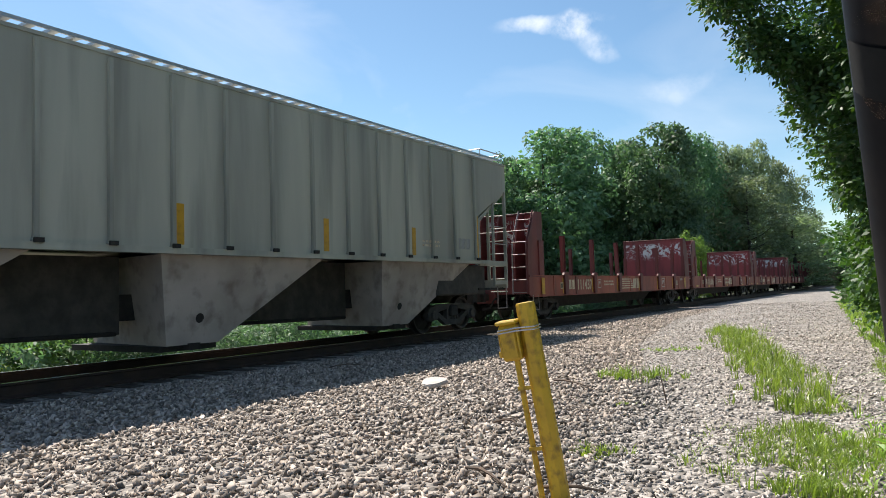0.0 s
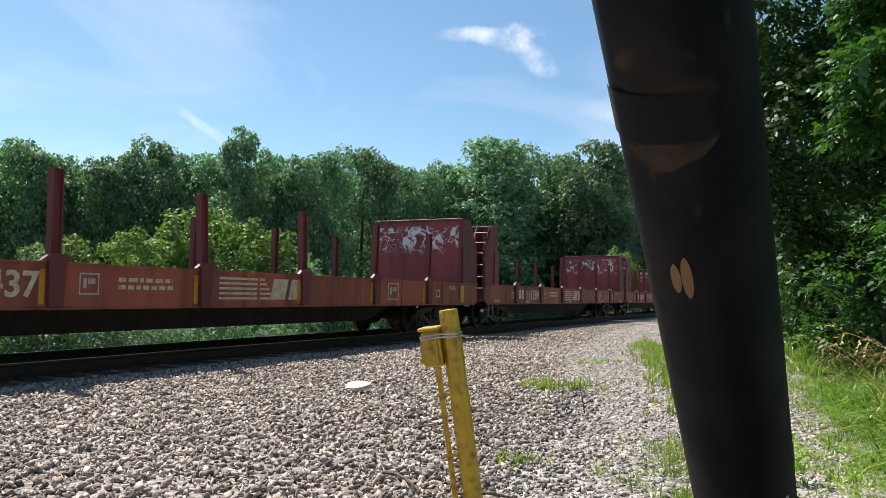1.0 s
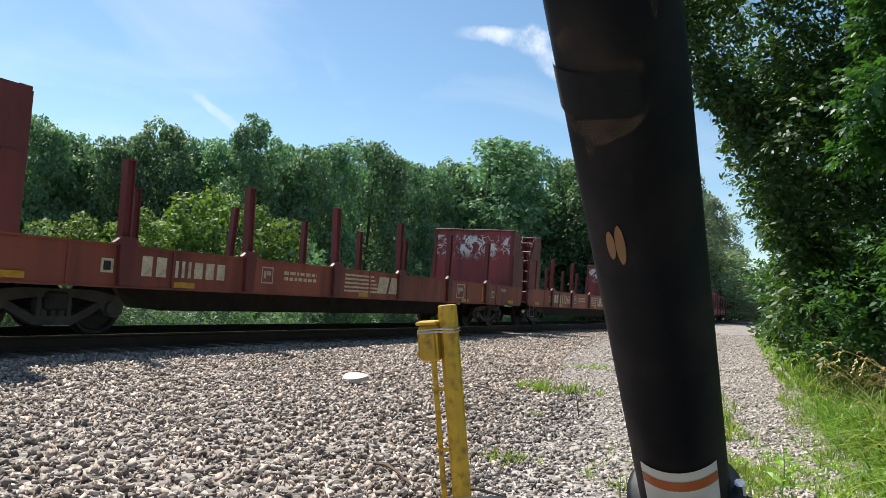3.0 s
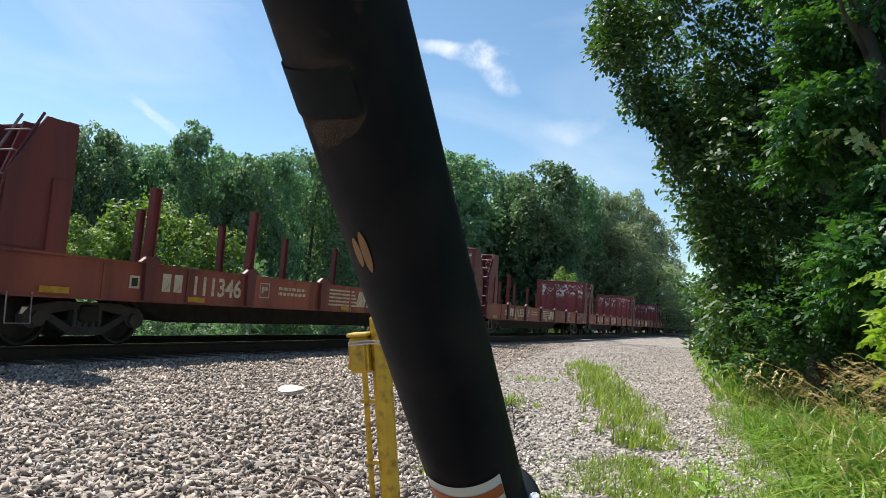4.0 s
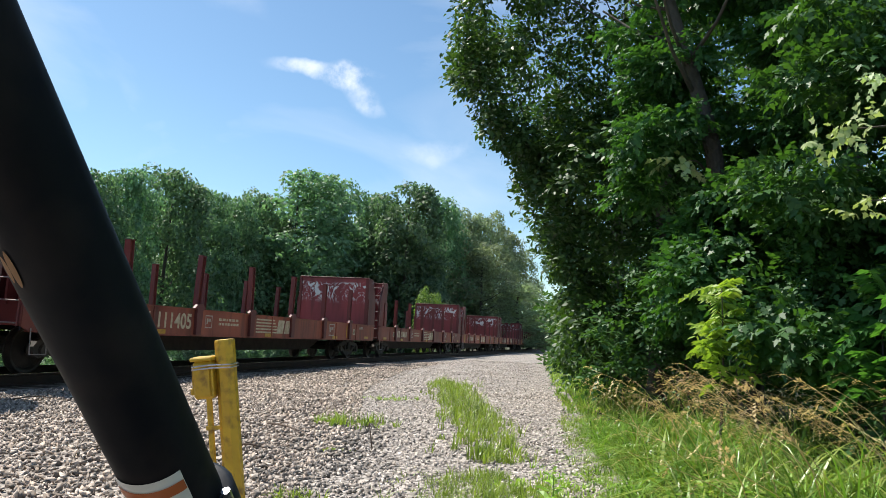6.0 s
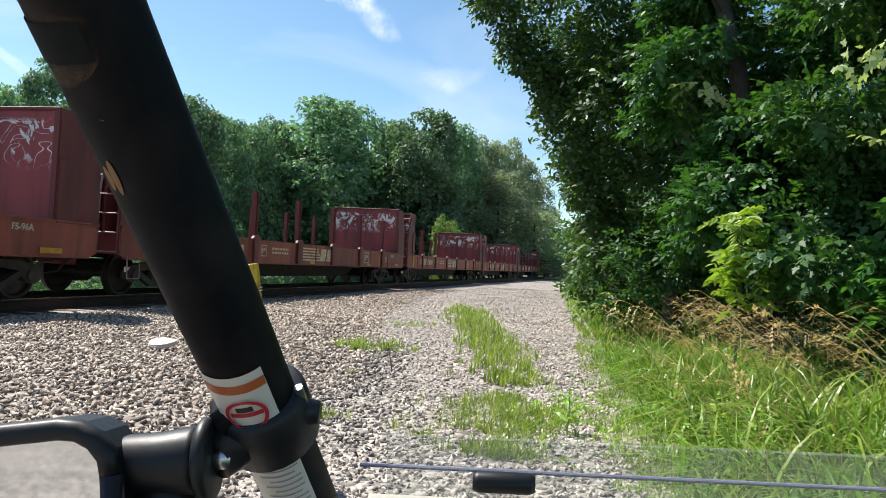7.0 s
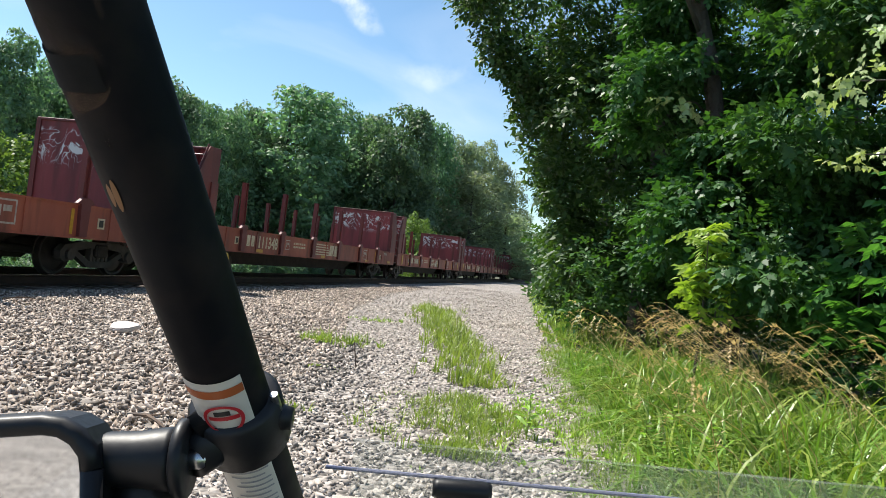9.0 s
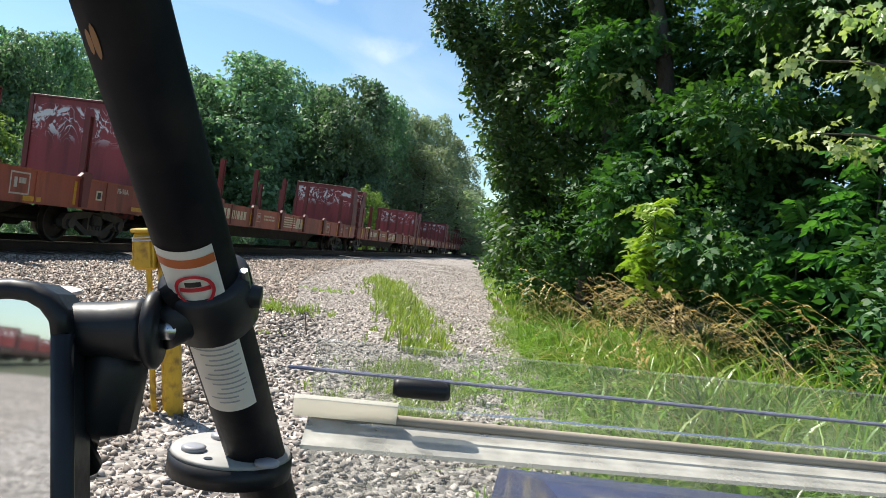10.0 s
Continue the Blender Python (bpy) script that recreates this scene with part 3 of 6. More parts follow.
trail = gravel_sheet("gravel_trail", lambda s: lane_edge(s) - 0.25, lambda s: trail_edge(s) + 0.3, 20, M["trail"], 0.006)
tagged(trail, "pale gravel trail beside the track", "trail", kind="structure")


# ---- stones ----
def stone_mesh(name, places, sizes, material, seed):
    """Many angular stones in one mesh; each is one of 24 random hulls, turned and scaled."""
    rng = np.random.default_rng(seed)
    kinds = []
    for k in range(24):
        bm = bmesh.new()
        shard = (rng.uniform(0.8, 1.35), rng.uniform(0.75, 1.3), rng.uniform(0.8, 1.5))
        for _ in range(int(rng.integers(5, 8))):
            p = rng.normal(size=3)
            p /= np.linalg.norm(p)
            bm.verts.new(p * (1.0, 0.72, 0.5) * shard * rng.uniform(0.75, 1.15))
        bmesh.ops.convex_hull(bm, input=bm.verts[:])
        for v in [v for v in bm.verts if not v.link_faces]:
            bm.verts.remove(v)
        bm.verts.index_update()
        kinds.append((np.array([v.co[:] for v in bm.verts]), np.array([[v.index for v in f.verts] for f in bm.faces if len(f.verts) == 3])))
        bm.free()
    V, F, base = [], [], 0
    which = rng.integers(0, 24, len(places))
    for k, (kv, kf) in enumerate(kinds):
        idx = np.nonzero(which == k)[0]
        if not len(idx):
            continue
        q = rng.normal(size=(len(idx), 4)) * (1.0, 0.6, 0.6, 1.0)
        q /= np.linalg.norm(q, axis=1, keepdims=True)
        w, x, y, z = q.T
        R = np.stack([1 - 2 * (y * y + z * z), 2 * (x * y - z * w), 2 * (x * z + y * w), 2 * (x * y + z * w), 1 - 2 * (x * x + z * z), 2 * (y * z - x * w), 2 * (x * z - y * w), 2 * (y * z + x * w), 1 - 2 * (x * x + y * y)], -1).reshape(-1, 3, 3)
        vv = np.einsum("nij,kj->nki", R, kv) * sizes[idx][:, None, None] + places[idx][:, None]
        V.append(vv.reshape(-1, 3))
        F.append((kf[None] + base + len(kv) * np.arange(len(idx))[:, None, None]).reshape(-1, 3))
        base += len(idx) * len(kv)
    return array_mesh(name, np.concatenate(V), np.concatenate(F), material)


def scatter_stones(name, count, n_of, s_range, low, high, material, seed, label, power=1.0, lift=0.3):
    rng = np.random.default_rng(seed)
    s = s_range[0] + (s_range[1] - s_range[0]) * rng.uniform(0, 1, count) ** power
    n = n_of(s, rng)
    size = low + (high - low) * rng.uniform(0, 1, count) ** 1.6
    z = ground_height(n, s) + size * lift + rough_noise(n, s, 0.025, 0.8)
    places = np.stack([n * CT - s * ST, n * ST + s * CT, z], -1)
    ob = new(name, stone_mesh(name, places, size, material, seed + 1))
    return tagged(ob, label, "stones", kind="stuff")


scatter_stones("ballast_stones", 46000, lambda s, r: lane_edge(s) - 0.1 - r.uniform(0, 1, len(s)) * (8.6 + lane_edge(s)), (1.6, 15.0), 0.016, 0.05, M["stone"], 11, "loose angular grey ballast stones heaped by the track", 1.35)
scatter_stones("far_ballast_stones", 14000, lambda s, r: lane_edge(s) - 0.1 - r.uniform(0, 1, len(s)) * (8.4 + lane_edge(s)), (14.0, 34.0), 0.026, 0.055, M["stone"], 13, "loose grey ballast stones further along the track", 1.3)
scatter_stones("trail_stones", 22000, lambda s, r: lane_edge(s) - 0.35 + r.uniform(0, 1, len(s)) * (trail_edge(s) - lane_edge(s) + 0.4), (2.5, 16.0), 0.013, 0.036, M["finestone"], 17, "small pale gravel stones on the trail", 1.3)
scatter_stones("far_trail_stones", 12000, lambda s, r: lane_edge(s) - 0.3 + r.uniform(0, 1, len(s)) * (trail_edge(s) - lane_edge(s) + 0.4), (15.0, 42.0), 0.02, 0.045, M["finestone"], 23, "small pale gravel stones further along the trail", 1.2)
scatter_stones("damp_stones", 1500, lambda s, r: lane_edge(s) - 0.15 + r.normal(0, 0.28, len(s)), (3.6, 9.5), 0.02, 0.042, M["darkstone"], 19, "dark damp stones along the ballast's edge", 1.0, 0.45)

# ---- track ----
RAIL_TOP = 0.12
CENTRE = -10.33


def build_rail(n):
    ob = empty("rail", "dark rusty steel rail with a polished head", "rail", "rails of the track", "structure")
    ob.matrix_basis = track_pose(n, 0)
    h = RAIL_TOP
    part("rail_web", prism([(-0.075, h - 0.2), (0.075, h - 0.2), (0.075, h - 0.18), (0.012, h - 0.15), (0.012, h - 0.045), (0.036, h - 0.03), (0.036, h - 0.002), (-0.036, h - 0.002), (-0.036, h - 0.03), (-0.012, h - 0.045), (-0.012, h - 0.15), (-0.075, h - 0.18)], "y", -60, 420), M["rail"], ob)
    part("rail_head", box(-0.03, 0.03, -60, 420, h - 0.002, h + 0.002), M["railtop"], ob, "polished running surface")


build_rail(CENTRE - 0.755)
build_rail(CENTRE + 0.755)
tie_mesh = mesh_of("tie", box(-1.3, 1.3, -0.11, 0.11, -0.2, 0.0, 0.012), M["tie"])
for k in range(150):
    tie = part("tie", tie_mesh, None)
    tie.matrix_basis = track_pose(CENTRE + random.uniform(-0.05, 0.05), -6 + 0.52 * k, RAIL_TOP - 0.195)
    tagged(tie, "dark creosoted wooden railway tie half buried in ballast", "railway tie", "ties under the rails")


# ---- trucks ----
def wheel_profile(bm, x, side):
    """One flanged wheel centred on the axle at x; side: +1 towards +x."""
    rings = [(0.0, 0.09), (0.045, 0.10), (0.02, 0.17), (-0.015, 0.33), (0.035, 0.365), (0.045, 0.405), (0.04, 0.418), (-0.055, 0.425), (-0.06, 0.448), (-0.085, 0.445), (-0.085, 0.36), (-0.05, 0.33), (-0.045, 0.15), (-0.08, 0.10)]
    k = 28
    loops = []
    for dx, r in rings:
        loops.append([bm.verts.new((x + side * dx, r * math.cos(2 * math.pi * i / k), r * math.sin(2 * math.pi * i / k))) for i in range(k)])
    for a, b in zip(loops, loops[1:]):
        for i in range(k):
            bm.faces.new((a[i], a[(i + 1) % k], b[(i + 1) % k], b[i]))
    bm.faces.new(loops[0])
    bm.faces.new(loops[-1])


def wheelset_mesh():
    bm = bmesh.new()
    add_tube(bm, [(-1.02, 0, 0), (1.02, 0, 0)], 0.08, 12)
    wheel_profile(bm, 0.755, 1)
    wheel_profile(bm, -0.755, -1)
    for side in (1, -1):
        for i in range(6):
            a = 2 * math.pi * i / 6
            add_tube(bm, [(side * 0.8, 0.055 * math.cos(a), 0.055 * math.sin(a)), (side * 1.03, 0.055 * math.cos(a), 0.055 * math.sin(a))], 0.012, 6)
    bmesh.ops.recalc_face_normals(bm, faces=bm.faces[:])
    return mesh_of("wheelset", bm, M["wheel"])


def side_frame_mesh(x):
    bm = bmesh.new()
    top = [(-1.12, 0.60), (-1.02, 0.72), (-0.55, 0.80), (0.55, 0.80), (1.02, 0.72), (1.12, 0.60), (1.10, 0.46), (0.98, 0.40), (0.80, 0.44), (0.66, 0.62), (0.30, 0.68), (-0.30, 0.68), (-0.66, 0.62), (-0.80, 0.44), (-0.98, 0.40), (-1.10, 0.46)]
    add_prism(bm, top, "x", x - 0.07, x + 0.07)
    add_prism(bm, [(-0.78, 0.56), (-0.30, 0.30), (0.30, 0.30), (0.78, 0.56), (0.70, 0.64), (0.28, 0.42), (-0.28, 0.42), (-0.70, 0.64)], "x", x - 0.06, x + 0.06)
    for y in (-0.26, 0.2):
        add_box(bm, x - 0.06, x + 0.06, y, y + 0.06, 0.4, 0.7)
    for y in (-0.13, 0.0, 0.13):
        add_tube(bm, [(x + 0.01, y, 0.42), (x + 0.01, y, 0.6)], 0.055, 8)
    for y in (-0.89, 0.89):
        add_tube(bm, [(x - 0.08, y, 0.54), (x + 0.13, y, 0.54)], 0.11, 12)
    return mesh_of("side_frame", bm, M["frame_cast"])


WHEELSET, FRAME_L, FRAME_R = wheelset_mesh(), side_frame_mesh(1.02), side_frame_mesh(-1.02)
BOLSTER = mesh_of("bolster", box(-1.15, 1.15, -0.17, 0.17, 0.5, 0.76, 0.03), M["under"])
ROLLING = []


def add_truck(car, y, turning):
    truck = part("truck", BOLSTER, None, car, "dark grimy two-axle truck")
    truck.matrix_basis = pose(0, y, 0)
    for me in (FRAME_L, FRAME_R):
        part("side_frame", me, None, truck)
    for dy in (-0.89, 0.89):
        w = part("wheelset", WHEELSET, None, truck)
        w.matrix_basis = pose(0, dy, RAIL_TOP + 0.424)
        if turning:
            ROLLING.append((w, dy))
    return truck


# ---- flat cars ----
STAKES = (2.65, 5.25, 7.9, 10.55, 13.2, 15.8)
CAR = 18.95
HALF = 1.5


def flat_car_meshes():
    """The shared meshes of one bulkhead flat car; the car's front end is at y = 0, its near side at +x."""
    out = {}
    bm = bmesh.new()
    for k in range(84):
        y0 = 1.1 + k * 0.2
        add_box(bm, -1.38, 1.38, y0, y0 + 0.192, 1.28, 1.34 + 0.006 * (k % 3))
    out["deck"] = mesh_of("deck", bm, M["deckwood"])
    for side in (1, -1):
        bm = bmesh.new()
        a, b = sorted((side * (HALF - 0.03), side * HALF))
        add_prism(bm, [(0.05, 0.95), (0.25, 0.86), (CAR - 0.25, 0.86), (CAR - 0.05, 0.95), (CAR - 0.05, 1.48), (0.05, 1.48)], "x", a, b)
        for z in (0.86, 1.46):
            c, d = sorted((side * (HALF - 0.12), side * (HALF + 0.035)))
            add_box(bm, c, d, 0.25, CAR - 0.25, z, z + 0.025)
        for y in (1.75, 3.55, 9.2, 14.4, 16.6):
            c, d = sorted((side * HALF, side * (HALF + 0.02)))
            add_box(bm, c, d, y, y + 0.05, 0.886, 1.46)
        out["side_sill", side] = mesh_of("side_sill", bm, M["sill"])
        bm = bmesh.new()
        c, d = sorted((side * (HALF + 0.003), side * (HALF + 0.075)))
        add_prism(bm, [(-0.1, 0.9), (0.1, 0.9), (0.13, 1.49), (0.24, 1.5), (0.1, 1.6), (-0.1, 1.6), (-0.24, 1.5), (-0.13, 1.49)], "x", c, d)
        out["stake_pocket", side] = mesh_of("stake_pocket", bm, M["oxide"])
    bm = bmesh.new()
    for x0, x1, y0, y1 in ((-0.06, 0.06, -0.075, -0.06), (-0.06, 0.06, 0.06, 0.075), (-0.012, 0.012, -0.06, 0.06)):
        add_box(bm, x0, x1, y0, y1, 0.0, 1.15)
    add_box(bm, -0.065, 0.065, -0.08, 0.08, 1.15, 1.165)
    out["stake"] = mesh_of("stake", bm, M["oxide"])
    bm = bmesh.new()
    add_prism(bm, [(0.4, 0.86), (3.2, 0.86), (4.4, 0.47), (14.6, 0.47), (15.8, 0.86), (18.55, 0.86), (18.55, 1.12), (0.4, 1.12)], "x", -0.42, 0.42)
    out["centre_sill"] = mesh_of("centre_sill", bm, M["under"])
    out["cross_bearer"] = mesh_of("cross_bearer", box(-1.4, 1.4, 0, 0.12, 0.95, 1.27), M["under"])
    out["end_bolster"] = mesh_of("end_bolster", box(-1.3, 1.3, 0, 2.2, 0.98, 1.27), M["under"])
    # one bulkhead, outer side towards -y, loading face at y = 1.05
    out["bulkhead_plate"] = mesh_of("bulkhead_plate", box(-1.44, 1.44, 0.97, 1.05, 1.34, 3.3), M["plate"])
    bm = box(-1.47, 1.47, 0.9, 1.08, 3.3, 3.36, 0.01)
    for x in (-1.42, 1.42):
        add_box(bm, x - 0.05, x + 0.05, 1.052, 1.09, 1.36, 3.3)
    out["bulkhead_cap"] = mesh_of("bulkhead_cap", bm, M["oxide"])
    for side in (1, -1):
        bm = bmesh.new()
        a, b = sorted((side * 1.455, side * 1.49))
        add_prism(bm, [(0.02, 0.98), (1.06, 0.98), (1.06, 3.34), (0.55, 3.34), (0.06, 2.5), (0.02, 1.5)], "x", a, b)
        c, d = sorted((side * 1.492, side * 1.53))
        add_box(bm, c, d, 0.72, 1.05, 1.5, 2.5)
        add_box(bm, c, d, 0.03, 1.05, 1.44, 1.5)
        out["side_plate", side] = mesh_of("side_plate", bm, M["oxide"])
    for k, x in enumerate((-0.95, -0.3, 0.3, 0.95)):
        bm = bmesh.new()
        add_prism(bm, [(0.25, 1.3), (0.97, 1.3), (0.97, 3.3), (0.6, 3.3), (0.25, 2.2)], "x", x - 0.02, x + 0.02)
        out["brace", k] = mesh_of("brace", bm, M["oxide"])
    bm = bmesh.new()
    add_box(bm, -1.45, 1.45, 0.35, 0.96, 1.3, 1.36)
    add_box(bm, -1.45, 1.45, 0.30, 0.36, 0.95, 1.36)
    add_box(bm, -0.3, 0.3, 0.2, 0.36, 0.7, 1.1)
    out["end_sill"] = mesh_of("end_sill", bm, M["oxide"])
    for k, x in enumerate((1.44, 1.0)):
        bm = tube([(x, 0.01, 0.95), (x, 0.03, 2.1), (x, 0.08, 2.52), (x, 0.53, 3.38)], 0.022, 6)
        out["ladder_stile", k] = mesh_of("ladder_stile", bm, M["rung"] if k else M["oxide"])
    for k, z in enumerate((1.0, 1.36, 1.72, 2.08, 2.44, 2.78, 3.1)):
        y = np.interp(z, [0.95, 2.1, 2.52, 3.38], [0.0, 0.02, 0.07, 0.52])
        bm = tube([(1.0, y - 0.02, z), (1.0, y - 0.06, z), (1.44, y - 0.06, z), (1.44, y - 0.02, z)], 0.013, 6)
        out["rung", k] = mesh_of("rung", bm, M["rung"])
    out["cross_rail"] = mesh_of("cross_rail", tube([(-1.4, 0.2, 2.78), (1.0, 0.2, 2.78)], 0.013, 6), M["rung"])
    bm = bmesh.new()
    add_box(bm, -0.1, 0.1, -0.22, 0.3, 0.78, 0.98, 0.02)
    add_prism(bm, [(-0.2, -0.3), (0.02, -0.36), (0.06, -0.2), (0.18, -0.24), (0.16, -0.08), (-0.16, -0.06)], "z", 0.75, 1.02)
    out["coupler"] = mesh_of("coupler", bm, M["under"])
    out["air_hose"] = mesh_of("air_hose", tube([(0.35, 0.25, 0.85), (0.35, 0.05, 0.8), (0.3, -0.1, 0.58), (0.15, -0.28, 0.52)], 0.025, 8), M["under"])
    out["grab_iron"] = mesh_of("grab_iron", tube([(1.51, 0.25, 0.92), (1.53, 0.25, 0.5), (1.53, 0.62, 0.5), (1.51, 0.62, 0.92)], 0.012, 6), M["rung"])
    return out


FC = flat_car_meshes()
STRIPE = mesh_of("stripe", box(0.0, 0.004, -0.04, 0.04, 0.0, 0.46), M["yellow"])
STRIPE_WIDE = mesh_of("stripe", box(0.0, 0.004, -0.11, 0.11, 0.0, 0.48), M["yellow"])
DASH = mesh_of("stripe", box(0.0, 0.004, -0.24, 0.24, 0.0, 0.09), M["yellow"])


def logo_mesh():
    """The owner's mark as two plain slanted blocks beside five bars."""
    bm = bmesh.new()
    for k in range(5):
        add_box(bm, 0, 0.003, 0.0, 1.15 + 0.06 * k, 0.36 - 0.085 * k, 0.4 - 0.085 * k)
    for y, w in ((1.3, 0.42), (1.82, 0.4)):
        add_prism(bm, [(y, 0.02), (y + w, 0.02), (y + w + 0.1, 0.4), (y + 0.1, 0.4)], "x", 0, 0.003)
    return mesh_of("emblem", bm, M["cream"])


def data_bars(rows, width, height):
    bm = bmesh.new()
    for k in range(rows):
        y, z = 0.0, -k * height * 1.8
        while y < width:
            w = random.uniform(0.06, 0.16)
            add_box(bm, 0, 0.003, y, min(y + w, width), z, z + height)
            y += w + 0.045
    return mesh_of("stencil_bars", bm, M["cream"])


def frame_mark():
    bm = bmesh.new()
    for y0, y1, z0, z1 in ((0, 0.5, 0, 0.03), (0, 0.5, 0.37, 0.4), (0, 0.03, 0.03, 0.37), (0.47, 0.5, 0.03, 0.37), (0.1, 0.18, 0.12, 0.3), (0.22, 0.4, 0.2, 0.3)):
        add_box(bm, 0, 0.003, y0, y1, z0, z1)
    return mesh_of("lube_panel", bm, M["white"])


def hole_mesh():
    bm = bmesh.new()
    for y0, y1, z0, z1 in ((0, 0.2, 0, 0.035), (0, 0.2, 0.165, 0.2), (0, 0.035, 0.035, 0.165), (0.165, 0.2, 0.035, 0.165)):
        add_box(bm, 0, 0.012, y0, y1, z0, z1)
    return mesh_of("jacking_hole_rim", bm, M["cream"])


LOGO, BARS, LUBE, HOLE = logo_mesh(), data_bars(2, 1.0, 0.06), frame_mark(), hole_mesh()
HOLE_IN = mesh_of("jacking_hole", box(0.0, 0.004, 0.035, 0.165, 0.035, 0.165), M["black"])
LETTER = Matrix(((0, 0, 1, 0), (1, 0, 0, 0), (0, 1, 0, 0), (0, 0, 0, 1)))
NUMBERS = ("111437", "111384", "", "111346", "111355", "111405", "", "", "111348", "", "", "", "", "", "", "", "", "")


def build_flat_car(number, seed, turning, dashes):
    rng = random.Random(seed)
    lab = "oxide-red bulkhead flat car with stakes, sprayed white on its end walls"
    car = empty("flat_car", lab, "freight car", "flat cars of the train")
    part("deck", FC["deck"], None, car, "worn grey plank deck")
    part("centre_sill", FC["centre_sill"], None, car, "dark fish-bellied underframe")
    for y in (1.2, 15.5):
        part("end_bolster", FC["end_bolster"], None, car).matrix_basis = pose(0, y, 0)
    for y in (3.6, 6.2, 8.8, 11.4, 14.0):
        part("cross_bearer", FC["cross_bearer"], None, car).matrix_basis = pose(0, y, 0)
    for side in (1, -1):
        sill = part("side_sill", FC["side_sill", side], None, car, "faded orange-red side sill")
        for y in STAKES:
            pk = part("stake_pocket", FC["stake_pocket", side], None, car)
            pk.matrix_basis = pose(0, y, 0)
            if rng.random() < 0.9:
                st = part("stake", FC["stake"], None, car, "upright dark red steel stake")
                st.matrix_basis = pose(side * (HALF - 0.04), y, 1.56, rng.uniform(-2.5, 3.5), rng.uniform(-1.5, 1.5), 0)
    x = HALF + 0.004
    for k, y in enumerate(STAKES[:-1]):
        if dashes and k % 2:
            continue
        s = part("stripe", DASH if dashes else STRIPE, None, car, "yellow reflective stripe")
        s.matrix_basis = pose(x, y + (1.15 if dashes else -0.17), 0.9 if dashes else 0.93)
    for y in (0.93, CAR - 1.15):
        s = part("stripe", STRIPE_WIDE if not dashes else DASH, None, car, "yellow reflective stripe")
        s.matrix_basis = pose(x + 0.032, y, 0.93)
    s = part("stripe", STRIPE, None, car, "yellow reflective stripe")
    s.matrix_basis = pose(x, 15.55, 0.93)
    for y in (2.38, 16.35):
        part("jacking_hole_rim", HOLE, None, car, "pale square rim").matrix_basis = pose(x, y - 0.1, 1.07)
        part("jacking_hole", HOLE_IN, None, car).matrix_basis = pose(x, y - 0.1, 1.07)
    part("emblem", LOGO, None, car, "cream emblem of two slanted blocks and five bars").matrix_basis = pose(x, 8.25, 0.98)
    part("stencil_bars", BARS, None, car).matrix_basis = pose(x, 6.25, 1.25)
    part("lube_panel", LUBE, None, car, "white stencilled panel").matrix_basis = pose(x, 13.75, 1.0)
    for y in (2.98, 3.25):
        part("initial", INITIAL, None, car, "cream painted initial").matrix_basis = pose(x, y, 1.05)
    part("stencil_frame", LUBE, None, car, "white stencilled panel").matrix_basis = Matrix.Translation((x, 5.62, 1.06)) @ Matrix.Diagonal((1, 0.62, 0.75, 1))
    if number:
        text_part("car_number", number, 0.46, Matrix.Translation((x, 3.66, 1.035)) @ LETTER, M["cream"], car, "cream painted car number")
        t = text_part("end_number", number, 0.16, Matrix.Translation((1.12, 0.955, 3.05)) @ pose(0, 0, 0, 90, 0, 0), M["white"], car)
        t.location.x = 0.42
    else:
        part("car_number", bpy.data.meshes["number_bars"], None, car, "cream painted car number").matrix_basis = pose(x, 3.62, 1.06)
    text_part("stencil", "FS-96A", 0.15, Matrix.Translation((x, 17.0, 1.28)) @ LETTER, M["white"], car)
    for turn in (False, True):
        m = pose(0, CAR, 0, 0, 0, 180) if turn else Matrix()
        for key in ("bulkhead_plate", "bulkhead_cap", ("side_plate", 1), ("side_plate", -1), "end_sill", "coupler", "air_hose", "grab_iron", "cross_rail", ("ladder_stile", 0), ("ladder_stile", 1), *[("brace", k) for k in range(4)], *[("rung", k) for k in range(7)]):
            name = key if isinstance(key, str) else key[0]
            p = part(name, FC[key], None, car, {"bulkhead_plate": "oxide-red end wall with white spray paint", "rung": "bare steel rung"}.get(name, ""))
            p.matrix_basis = m
    add_truck(car, 1.95, turning)
    add_truck(car, CAR - 1.95, turning)
    return car


def simple_bars(name, widths, height, material):
    bm, y = bmesh.new(), 0.0
    for w in widths:
        add_box(bm, 0, 0.003, y, y + w, 0, height)
        y += w + 0.07
    return mesh_of(name, bm, material)


INITIAL = simple_bars("initial", (0.19,), 0.3, M["cream"])
simple_bars("number_bars", (0.06, 0.06, 0.06, 0.18, 0.18, 0.18), 0.26, M["cream"])
CARS = [(build_flat_car(number, k + 1, k < 11, k in (1, 2, 3, 4, 5, 6, 8)), 18.8 + 19.5 * k) for k, number in enumerate(NUMBERS)]


